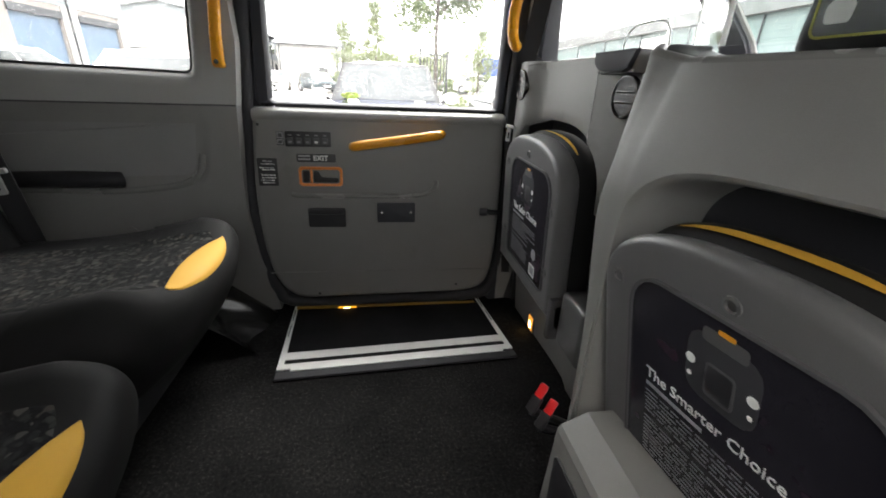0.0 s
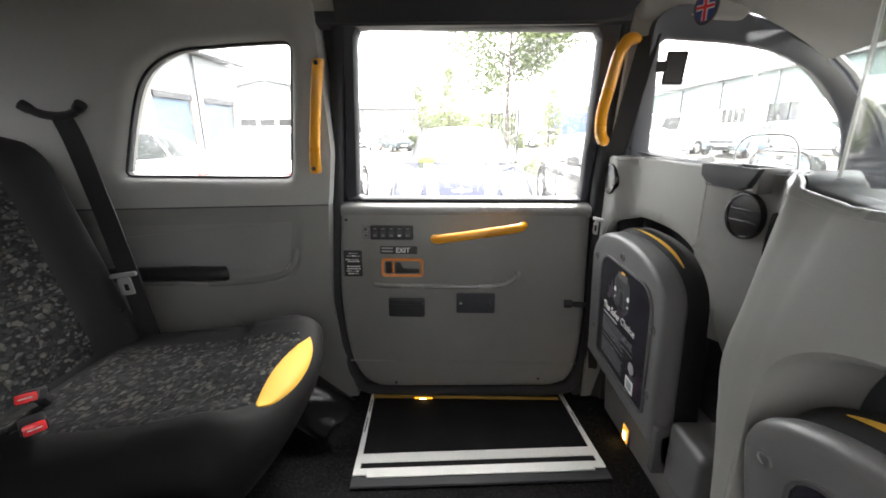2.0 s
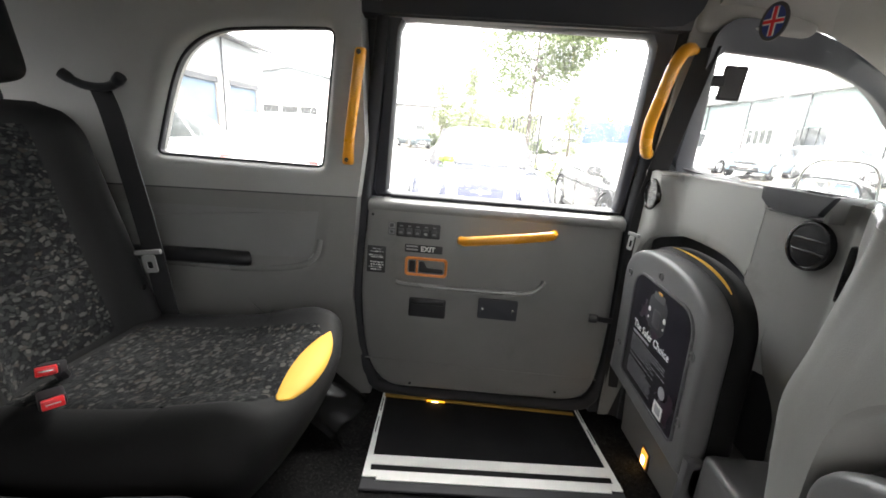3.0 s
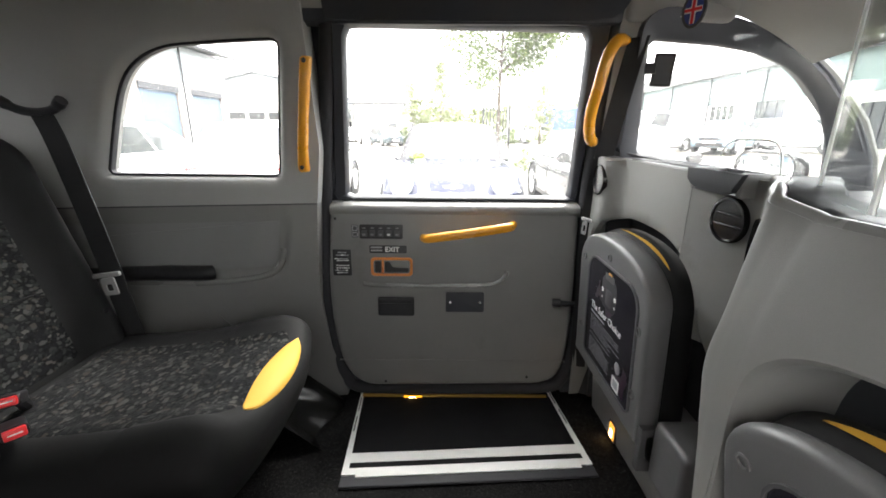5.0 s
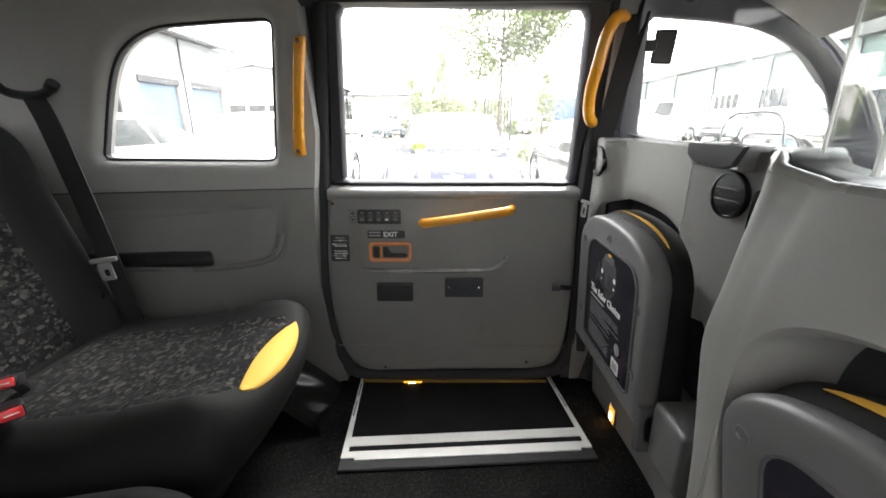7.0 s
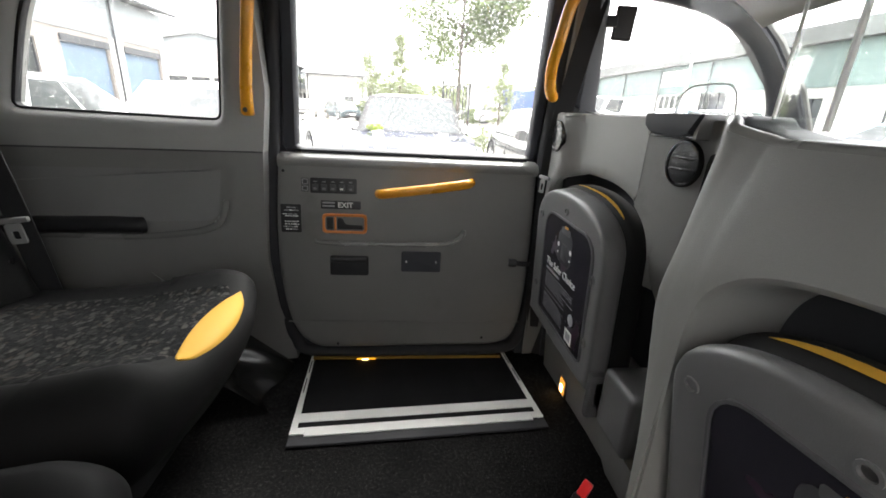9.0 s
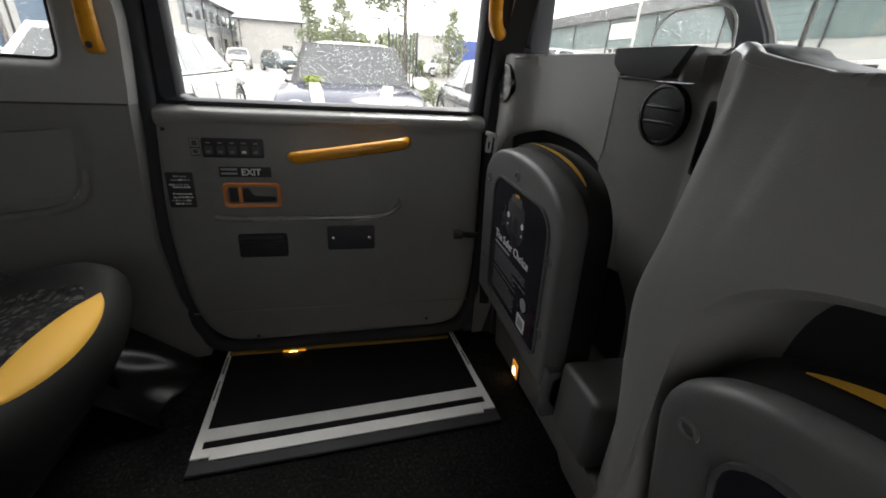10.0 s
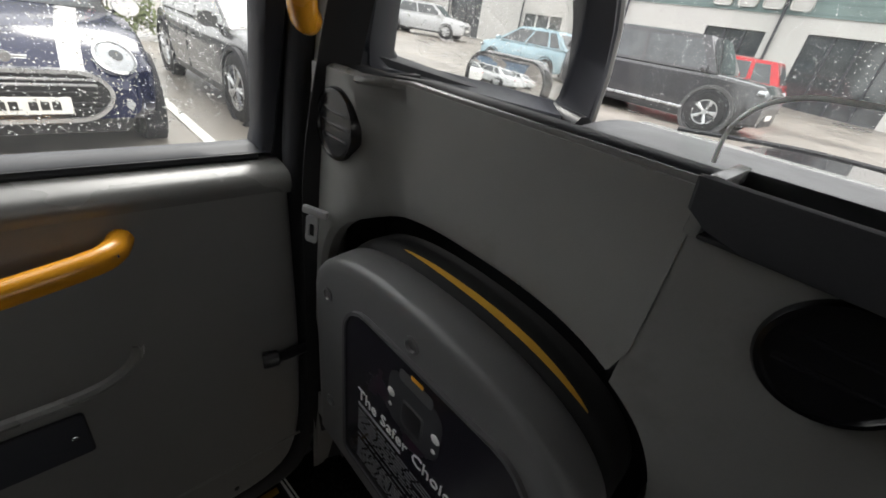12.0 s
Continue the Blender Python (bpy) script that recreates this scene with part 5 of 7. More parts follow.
# clear screens above the partition
screen = thing("clear_screen", (0.70, 1.05, 0.745), "clear perspex screen with an arched hatch over the tray", "screen")
hoop = [(1.060, 0.748), (1.060, 0.770), (1.050, 0.786), (1.032, 0.795), (1.010, 0.797), (0.965, 0.797), (0.942, 0.793), (0.928, 0.780), (0.923, 0.762), (0.921, 0.748)]
hp = smooth_path([(0.70, y, z) for y, z in hoop], 5)
part("hatch_edge", tube(hp, 0.0015, 8), PERSPEXEDGE, screen, "polished hatch edge, coloured pale as if catching light")
hole = resample([(p.y, p.z) for p in hp] , 64)
mid_h = Vector((0.988, 0.765))
outer_s = []
for p in hole:
    d_ = Vector(p) - mid_h
    t_ = min(((1.085 if d_.x > 0 else 0.745) - mid_h.x) / d_.x if abs(d_.x) > 1e-6 else 9e9, ((1.13 if d_.y > 0 else 0.745) - mid_h.y) / d_.y if abs(d_.y) > 1e-6 else 9e9)
    outer_s.append(mid_h + d_ * max(1.0, t_))
sh = part("sheet", loft([[(0.70, *p) for p in hole], [(0.70, *p) for p in outer_s]], cap=False), PERSPEX, screen)
sh.visible_shadow = False
wing = thing("clear_wing", (0.60, 0.5, 0.765), "clear perspex screen with thick polished edges behind the driver", "screen")
turn_ = math.degrees(math.atan2(0.815 - 0.690, 0.665 - 0.606))
s1 = part("sheet", loft([[(x - 0.0015, y, z), (x + 0.0015, y, z)] + [(x + 0.0015, y, z1), (x - 0.0015, y, z1)] for x, y, z, z1 in ((0.606, 0.690, 0.736, 1.13), (0.742, 0.03, 0.736, 1.13))]), PERSPEX, wing)
s1.visible_shadow = False
s2 = part("side_sheet", joined(box(0.001, 0.138, -0.0015, 0.0015, 0.736, 1.13, 0, 1, pose(0.606, 0.690, 0, 0, 0, turn_))), PERSPEXHAZY, wing)
s2.visible_shadow = False
part("edge", joined(tube([(0.606, 0.690, 0.736), (0.606, 0.690, 0.95), (0.606, 0.690, 1.13)], 0.003, 8), tube([(0.665, 0.815, 0.736), (0.665, 0.815, 0.95), (0.665, 0.815, 1.13)], 0.0022, 8)), PERSPEXEDGE, wing)

# driver's headrest with a yellow-edged notice
hr = thing("driver_headrest", (0.76, 0.57, 0.74), "black driver headrest with a yellow-edged seat belt notice", "headrest")
part("cushion", box(-0.05, 0.05, -0.135, 0.135, -0.15, 0.16, 0.045, 4, pose(0.752, 0.566, 0.855, 0, 8, 0)), VINYL, hr, "", 60)
N = pose(0.6895, 0.575, 0.774, 0, 0, -90)
nt_ = part("notice", pad(rrect(-0.095, 0.095, -0.030, 0.030, 0.010, 4), N, 0.003, 0.001), BLACK, hr, "black notice with a yellow rim")
part("rim", ring(rrect(-0.095, 0.095, -0.030, 0.030, 0.010, 4), rrect(-0.0925, 0.0925, -0.0275, 0.0275, 0.008, 4), N @ Matrix.Translation((0, -0.003, 0)), 0.0006), OLIVE, nt_)
lettering("Please", 0.03, N @ Matrix.Translation((-0.040, -0.0034, 0.004)), PRINT, nt_)
part("pictogram", pad(rounded([(-0.083, -0.020), (-0.052, -0.020), (-0.050, 0.0), (-0.058, 0.006), (-0.061, 0.019), (-0.073, 0.019), (-0.076, 0.006), (-0.085, 0.0)], 0.006, 3), N @ Matrix.Translation((-0.012, -0.003, 0)) @ Matrix.Scale(0.85, 4), 0.0006, 0.0002), PRINT, nt_)
part("bar", pad(rrect(0.0, 0.075, -0.016, -0.010, 0.0005, 1), N @ Matrix.Translation((0, -0.003, 0)), 0.0005, 0.0001), PRINTDIM, nt_)

# ---- front belt, B-post and curved grab rail beside the door's front edge ----
post = thing("front_pillar_trim", (0.66, 1.42, 0.75), "dark grey trimmed pillar ahead of the door", "pillar", kind="structure")
part("post", loft([[(x, door_y(z) + oy, z) for x, oy in ((x0, 0.03), (x0 + 0.004, -0.004), (x0 + 0.035, -0.016), (x1 - 0.01, -0.012), (x1, 0.02), (x1, 0.07), (x0, 0.07))] for z, x0, x1 in ((0.70, 0.634, 0.714), (0.74, 0.634, 0.714), (0.9, 0.628, 0.708), (1.04, 0.622, 0.702), (1.14, 0.618, 0.70))]), LIGHT, post, "", 50)
part("foot", loft([[(x, door_y(z) + oy, z) for x, oy in ((x0, 0.03), (x0 + 0.004, -0.004), (x0 + 0.035, -0.016), (x1 - 0.01, -0.012), (x1, 0.02), (x1, 0.07), (x0, 0.07))] for z, x0, x1 in ((0.0, 0.630, 0.70), (0.4, 0.636, 0.71), (0.699, 0.634, 0.714))]), SEAL, post, "black lower pillar trim", 50)
part("cap", box(0.63, 0.88, 1.365, 1.475, 1.052, 1.17, 0.02, 3), LINING, post, "pale lining above the pillar")
gr2 = thing("grab_rail", (0.60, 1.40, 0.80), "curved yellow plastic grab rail on the pillar", "grab rail")
part("rail", tube(smooth_path([(0.634, 1.372, 1.012), (0.604, 1.350, 1.006), (0.582, 1.340, 0.970), (0.571, 1.350, 0.905), (0.567, 1.370, 0.85), (0.573, 1.388, 0.81), (0.588, 1.412, 0.786), (0.604, 1.430, 0.782)], 6), [0.010] * 3 + [0.014] * 37 + [0.009] * 3, 14), YELLOW, gr2, "", 60)
fb = thing("seat_belt", (0.63, 1.42, 0.55), "black seat belt hanging on the pillar with a bright tongue", "seat belt")
part("webbing", belt_strip([(0.662, 1.372, 1.02), (0.645, 1.388, 0.90), (0.625, 1.420, 0.72), (0.618, 1.434, 0.60), (0.622, 1.44, 0.45), (0.63, 1.45, 0.10)], 0.046, (1, -0.35, 0.1)), WEBBING, fb, "black webbing")
tg2 = part("tongue", box(-0.017, 0.017, -0.004, 0.004, -0.005, 0.005, 0.003, 2, pose(0.600, 1.415, 0.576, 0, 4, -60)), TONGUE, fb, "bright steel belt tongue")
part("blade", ring(rrect(-0.010, 0.006, -0.042, -0.005, 0.004, 3), rrect(-0.006, 0.002, -0.034, -0.016, 0.002, 3), pose(0.599, 1.414, 0.576, 0, 4, -60), 0.003), TONGUE, tg2)
# red buckles beside the driver-side tip-up seat
for k, (x, y, z) in enumerate(((0.522, 0.812, 0.150), (0.530, 0.783, 0.138))):
    m = pose(x, y, z, 20 + 10 * k, -60, 20)
    u = thing("belt_buckle", (x + 0.03, y, 0.06), "red-buttoned seat belt buckle beside the tip-up seat", "buckle", "tip-up seat buckles")
    part("button", box(-0.004, 0.024, -0.008, 0.008, -0.005, 0.005, 0.003, 2, m), RED, u, "red release button")
    part("case", box(-0.035, -0.003, -0.010, 0.010, -0.007, 0.007, 0.003, 2, m), BLACK, u)
    part("stalk", tube([m @ Vector((-0.034, 0, 0)), (x + 0.06, y - 0.005, 0.08), (x + 0.075, y - 0.02, 0.03)], 0.008, 8), BLACK, u)


# ---- the driver's cab ahead ----
def front_y(x, z):
    """Inner face of the front door, standing out further towards the front."""
    return 1.485 + 0.17 * (x - 0.7) - 0.25 * max(0, z - 0.62)


def front_shell():
    sh = thing("front_cab_shell", (1.0, MID, 0), "dark front cab shell with door, pillar and windscreen surround", "cab front", kind="structure")
    Y = front_y
    EDGE = [(1.51, 0.60), (1.42, 0.745), (1.325, 0.84), (1.245, 0.895), (1.17, 0.948), (1.075, 0.998), (0.98, 1.038)]
    for s, nm in ((1, "left"), (-1, "right")):
        f = lambda x, z, o=0.0: Vector((x, MID + s * (Y(x, z) + o - MID), z))
        win = resample(rounded([(0.730, 0.750), (1.366, 0.664), (1.352, 0.705), (1.314, 0.793), (1.273, 0.845), (1.218, 0.897), (1.147, 0.945), (1.076, 0.975), (0.978, 1.001), (0.865, 1.011), (0.692, 1.016)], [0.010, 0.012, 0.02, 0.03, 0.03, 0.03, 0.03, 0.03, 0.03, 0.03, 0.012], 4), 84)
        out = [tuple(q) for q in radial(win, (1.0, 0.84), rounded([(0.672, 0.735)] + EDGE + [(0.88, 1.068), (0.709, 1.082), (0.662, 1.055)], 0.03, 4))]
        deep = lambda x: -0.018 - 0.040 * min(1, max(0, (x - 0.85) / 0.25))
        part("window_surround", loft([[f(x, z, deep(x) if o is None else o) for x, z in lp] for lp, o in ((win, 0.012), (win, 0.0), (inset(win, -0.006), -0.006), (inset(out, 0.01), None), (out, None), (out, 0.05))], cap=False), FRAME, sh, "black window surround", 50)
        p = part("window_pane", loft([[f(x, z, o) for x, z in inset(win, -0.004)] for o in (0.002, 0.005)]), GLASS, sh, "rain-spotted front side window")
        p.visible_shadow = False
        part("door_trim", loft([[f(x, z, o) for x, z in ((0.70, 0.735), (1.47, 0.615), (1.47, 0.0), (0.70, 0.0))] for o in (0.0, 0.05)]), DARKTRIM, sh)
        part("sill_capping", loft([[f(x, z0 + dz, o) for dz, o in ((-0.03, -0.012), (0.0, -0.016), (0.008, 0.0), (0.004, 0.03), (-0.03, 0.03))] for x, z0 in ((0.655, 0.760), (0.90, 0.716), (1.15, 0.680), (1.40, 0.640))]), SEAL, sh, "black window sill capping", 50)
        part("pillar", loft([[f(x + dx, z, dy - 0.058) for dx, dy in ((-0.012, 0.002), (0.0, -0.004), (0.018, 0.0), (0.050, 0.06), (0.0, 0.08))] for x, z in EDGE]), FRAME, sh, "dark windscreen pillar", 50)
        part("pillar_edge", tube([f(x + 0.020, z, -0.054) for x, z in EDGE], 0.011, 8), GREY, sh, "pale pillar edge")
    ws = part("windscreen", grid(lambda a, b: (1.52 + 0.10 * (1 - (2 * b - 1) ** 2) - 0.42 * a, 0.03 + 1.43 * b, 0.635 + 0.50 * a), steps(0, 1, 6), steps(0, 1, 14)), GLASS, sh, "rain-spotted windscreen")
    ws.visible_shadow = False
    part("dashboard", grid(lambda a, b: (1.12 + 0.48 * a, 0.04 + 1.40 * b, 0.635 + 0.022 * math.sin(math.pi * a) - 0.05 * max(0, 0.18 - a) / 0.18), steps(0, 1, 14), steps(0, 1, 20), (0, 0, -0.10)), surf("dash_top", (0.03, 0.03, 0.031), 0.12, 0.5, 0.08, fine=700, bump=0.3), sh, "grey dashboard top")
    part("binnacle", grid(lambda a, b: (1.20 + 0.26 * a, 0.16 + 0.80 * b, 0.645 + 0.055 * math.sin(math.pi * min(1, a * 1.15)) ** 0.6 * (1 - abs(2 * b - 1) ** 5)), steps(0, 1, 14), steps(0, 1, 24), (0, 0, -0.06)), BLACK, sh, "black instrument hood")
    # Pale grey stands in for sky glare on the wet scuttle.
    part("scuttle", box(1.59, 1.70, 0.02, 1.50, 0.56, 0.632, 0.02), GREYGLOSS, sh, "wet scuttle panel, coloured pale for its sky glare")
    part("bonnet", grid(lambda a, b: (1.63 + 0.95 * a, 0.12 + 1.25 * b, 0.625 - 0.05 * a - 0.05 * (2 * b - 1) ** 4), steps(0, 1, 8), steps(0, 1, 12), (0, 0, -0.2)), surf("taxi_paint", (0.02, 0.02, 0.022), 0.1, 0.12, 0.04, bump=0, coat=0.6), sh, "glossy dark bonnet")
    for k, (y0, y1) in enumerate(((1.36, 0.80), (0.72, 0.18))):
        w = part("wiper", tube(smooth_path([(1.585, y0, 0.648), (1.625, (y0 + y1) / 2, 0.668), (1.63, y1, 0.664)], 6), 0.006, 6), SEAL, sh)
    part("floor_pan", box(0.70, 1.6, 0.0, 1.49, -0.06, 0.0), SEAL, sh)
    part("roof", grid(lambda a, b: (0.66 + 0.42 * a, 0.115 + 1.26 * b, 1.175 - 0.19 * a ** 1.8 - (0.08 - 0.06 * a) * abs(2 * b - 1) ** 6), steps(0, 1, 14), steps(0, 1, 16), (0, 0, 0.03)), LINING, sh, "pale front roof lining")
    part("bulk_lower", box(1.45, 1.5, 0.05, 1.45, 0.0, 0.60), SEAL, sh)
    # passenger-side dash details
    for k, y in enumerate((1.25, 0.88)):
        part("dash_vent", lathe([(0.05, -0.01), (0.05, 0.006), (0.042, 0.008), (0.038, -0.004)], pose(1.125, y, 0.60, 0, 0, -90), 24), BLACK, sh)


front_shell()
# wing mirror
wm = thing("door_mirror", (1.30, 1.66, 0.60), "dark door mirror with a wet pale-rimmed glass", "mirror")
Q = pose(1.275, 1.715, 0.688, 0, 0, -86)
mo = rrect(-0.125, 0.125, -0.060, 0.060, (0.052, 0.056, 0.050, 0.056), 8)
part("shell", loft([[Q @ Vector((x, h, z)) for x, z in inset(mo, i)] for i, h in ((0.0, 0.0), (-0.003, 0.02), (0.012, 0.055), (0.03, 0.075))]), surf("mirror_shell", (0.02, 0.02, 0.022), 0.1, 0.25, 0.05, bump=0.05), wm, "", 60)
part("glass", pad(inset(mo, 0.006), Q, 0.001, 0.0005), MIRROR, wm, "mirror glass")
part("rim", ring(mo, inset(mo, 0.006), Q, 0.005, 0.002), BLACK, wm)
part("arm", tube([(1.335, 1.66, 0.655), (1.31, 1.56, 0.64), (1.29, 1.47, 0.63)], [0.03, 0.026, 0.03], 10), BLACK, wm)
# small tilted blind and round badge at the front side window
vz = thing("ticket_holder", (0.73, 1.37, 0.91), "small dark ticket holder hung at the front side window", "holder")
part("board", box(-0.022, 0.022, -0.003, 0.003, -0.036, 0.036, 0.004, 2, pose(0.718, 1.354, 0.946, 0, 4, -20)), DARKTRIM, vz)
part("rim", ring(rrect(-0.022, 0.022, -0.036, 0.036, 0.004, 3), rrect(-0.017, 0.017, -0.031, 0.031, 0.003, 3), pose(0.718, 1.354, 0.946, 0, 4, -20) @ Matrix.Translation((0, -0.003, 0)), 0.002), BLACK, vz)
part("clip", box(-0.012, 0.012, -0.012, 0.004, -0.012, 0.012, 0.003, 2, pose(0.692, 1.362, 0.950, 0, 0, -20)), BLACK, vz)
bd = thing("round_badge", (0.745, 1.29, 1.03), "small oval badge with red and white bars on blue", "badge")
BM = pose(0.742, 1.300, 1.058, 0, 0, -60)
el = [(0.026 * math.cos(2 * math.pi * k / 28), 0.036 * math.sin(2 * math.pi * k / 28)) for k in range(28)]
part("disc", pad(el, BM, 0.004, 0.001), DARKTRIM, bd)
e2 = inset(el, 0.006)
fl = part("field", pad(e2, BM @ Matrix.Translation((0, -0.004, 0)), 0.0006, 0.0002), surf("badge_blue", (0.03, 0.05, 0.22), 0.05, 0.4, bump=0), bd)
part("bar", joined(box(-0.0185, 0.0185, -0.0008, 0, -0.0055, 0.0055, 0, 1, BM @ Matrix.Translation((0, -0.0046, 0))), box(-0.0055, 0.0055, -0.0009, 0, -0.027, 0.027, 0, 1, BM @ Matrix.Translation((0, -0.0046, 0)))), PRINT, fl)
part("bar", joined(box(-0.0185, 0.0185, -0.0016, -0.0008, -0.003, 0.003, 0, 1, BM @ Matrix.Translation((0, -0.0046, 0))), box(-0.003, 0.003, -0.0017, -0.0009, -0.027, 0.027, 0, 1, BM @ Matrix.Translation((0, -0.0046, 0)))), RED, fl)


# ---- outside: a wet car park among industrial units ----
GZ = -0.48
ASPHALT = surf("wet_asphalt", (0.20, 0.182, 0.16), 0.2, 0.42, 0.2, big=0.5, fine=60, bump=0.3, dist=0.004, dirt=((0.11, 0.10, 0.09), 0.35, 0.55))
PAINTLINE = surf("road_paint", (0.62, 0.62, 0.58), 0.12, 0.6, 0.1, big=4, fine=60, bump=0.2, dirt=((0.25, 0.24, 0.22), 9, 0.58))
TYRE = surf("tyre", (0.017, 0.017, 0.018), 0.2, 0.75, 0.1, big=8, fine=80, bump=0.3, dist=0.003)
ALLOY = surf("alloy", (0.55, 0.56, 0.57), 0.1, 0.3, 0.08, metal=0.9, big=8, fine=60, bump=0)
DARKGLASS = surf("car_glass", (0.05, 0.055, 0.058), 0.3, 0.05, 0.03, big=2, bump=0, spec=0.55, coat=0.2)
LAMPCLEAR = surf("lamp_glass", (0.34, 0.36, 0.38), 0.25, 0.08, 0.03, big=30, bump=0, spec=0.8)
LAMPRED = surf("lamp_red", (0.45, 0.02, 0.02), 0.2, 0.12, 0.04, big=20, bump=0)
PLATE = surf("plate_white", (0.7, 0.7, 0.66), 0.05, 0.4, 0.05, big=30, bump=0)
PLATEDARK = surf("plate_bars", (0.02, 0.02, 0.02), 0.05, 0.4, 0.05, bump=0)
def rise(x, y):
    """The estate road climbs a little towards the far units."""
    k = min(1, max(0, (x + y - 24) / 12)) if y > 0 else 0
    return 0.42 * k * k * (3 - 2 * k) * min(1, max(0, (x - 4) / 6))


tagged(part("ground", grid(lambda u, v: (u, v, GZ + rise(u, v) + 0.006 * math.sin(u * 0.9) * math.sin(v * 0.7) if abs(u) < 40 and abs(v) < 60 else GZ), [-400, -150, -60] + steps(-30, 30, 40) + [60, 150, 400], [-400, -150, -60] + steps(-10, 40, 34) + [70, 150, 400], (0, 0, -0.3)), ASPHALT), "wet grey-brown asphalt car park", "ground", kind="structure")


def paint(name, c, rough=0.16):
    return surf(name, c, 0.08, rough, 0.06, big=3, fine=500, bump=0.02, coat=0.25, spec=0.45, dirt=(tuple(min(1, k * 0.7 + 0.03) for k in c), 5, 0.62))


def wheel(parent, m, r, spokes, mat=None):
    w = part("wheel", lathe([(r * 0.62, -0.09), (r * 0.9, -0.10), (r * 0.985, -0.085), (r, -0.05), (r, 0.05), (r * 0.985, 0.085), (r * 0.9, 0.10), (r * 0.68, 0.095), (r * 0.64, 0.06)], m, 28), TYRE, parent, "black tyre on an alloy wheel")
    part("rim", lathe([(r * 0.68, 0.085), (r * 0.65, 0.097), (r * 0.61, 0.09), (r * 0.60, 0.03), (r * 0.2, 0.02)], m, 24), SEAL, w)
    part("rim_ring", lathe([(r * 0.66, 0.084), (r * 0.655, 0.099), (r * 0.60, 0.097), (r * 0.585, 0.06)], m, 28, False), mat or ALLOY, w)
    for k in range(spokes):
        a = 2 * math.pi * k / spokes
        for s in (-0.10, 0.10):
            part("spoke", tube([m @ Vector((r * 0.12 * math.cos(a), -0.085, r * 0.12 * math.sin(a))), m @ Vector((r * 0.62 * math.cos(a + s), -0.092, r * 0.62 * math.sin(a + s)))], r * 0.062, 6), mat or ALLOY, w)
    part("hub", lathe([(r * 0.16, 0.07), (r * 0.15, 0.098), (0.01, 0.10)], m, 14), mat or ALLOY, w)


def car(label, body_paint, at, heading, L=4.2, W=1.78, H=1.46, bonnet=0.95, belt=0.93, nose=0.78, screen=(0.55, 1.25), tail=(0.25, 0.75), r=0.32, wb=0.62, roof_paint=None, van=False, spokes=7, mirrors=None, name="parked_car", clear=False, droop=0.0, cab=1.0, pillars=None):
    """A parked car. Local x points to its front, z up. screen: where the windscreen starts and the roof begins, from the nose; tail: rear glass from the tail."""
    gz = GZ + rise(*at)
    M = pose(at[0], at[1], gz, 0, 0, heading)
    c = thing(name, (at[0], at[1], gz), label, "van" if van else "car", "parked cars")
    P = lambda x, y, z: M @ Vector((x, y, z))
    hl, hw = L / 2, W / 2
    xs0, xs1 = hl - bonnet, hl - bonnet - (screen[1] - screen[0])
    xt0, xt1 = -hl + tail[0], -hl + tail[1]
    st = []
    for k, x in enumerate(steps(-hl, hl, 36)):
        t = x / hl
        w = hw * (1 - 0.13 * abs(t) ** 5 - (0.10 * max(0, abs(t) - 0.93) / 0.07))
        if x > xs0 - 0.15:
            q = max(0, (x - xs0 + 0.15)) / (hl - xs0 + 0.15)
            top = belt + 0.02 - (belt - nose) * q ** 1.6 - 0.13 * max(0, q - 0.93) / 0.07 * (1 if not droop else 0.5) - droop * max(0, (q - 0.5) / 0.5) ** 2.2
        elif x < xt0 + 0.1 and not van:
            top = belt + 0.02 - 0.16 * max(0, (xt0 - x + 0.1) / max(0.2, tail[0] + 0.1)) ** 2
        else:
            top = belt + 0.01
        z0 = 0.20 + 0.10 * max(0, abs(t) - 0.8) / 0.2
        zm = 0.52
        half = [(w * 0.88, z0), (w * 0.975, z0 + 0.06), (w, zm - 0.08), (w * 0.995, zm + 0.1), (w * 0.965, top - 0.09), (w * 0.92, top - 0.035), (w * 0.80, top - 0.008), (w * 0.4, top + 0.012)]
        st.append([P(x, y, z) for y, z in half] + [P(x, 0, top + 0.018)] + [P(x, -y, z) for y, z in reversed(half)])
    body = part("body", loft(st), body_paint, c, "", 32)
    # greenhouse: pillars and roof
    rw, bw = cab * hw * (0.86 if van else 0.74), cab * hw * 0.915
    def house(x_, s, h):
        """x_ 0..1 from the tail to the screen, s -1..1 across, h 0..1 up."""
        xb, xr = xt0 + (xs0 - xt0) * x_, xt1 + (xs1 - xt1) * x_
        e = h ** 1.0
        y = s * (bw + (rw - bw) * e)
        bul = 0.05 * (1 - s * s)
        return (xb + (xr - xb) * e + (bul if x_ > 0.99 else -bul if x_ < 0.01 else 0), y, belt + (H - belt - 0.05) * h)
    loops = []
    for h in steps(0, 1, 6):
        lp = [house(a, -1, h) for a in steps(0, 1, 12)] + [house(1, s, h) for s in steps(-1, 1, 8)[1:]] + [house(a, 1, h) for a in steps(1, 0, 12)[1:]] + [house(0, s, h) for s in steps(1, -1, 8)[1:-1]]
        loops.append([P(*q) for q in lp])
    part("cabin", loft(loops, cap=False), pillars or body_paint, c, "", 40)
    roof = grid(lambda a, b: P(*(lambda q: (q[0], q[1], H - 0.05 + 0.05 * (1 - abs(2 * b - 1) ** 2.6) * (1 - abs(2 * a - 1) ** 4)))(house(a, 2 * b - 1, 1))), steps(0, 1, 14), steps(0, 1, 12))
    part("roof", roof, roof_paint or body_paint, c, "", 40)
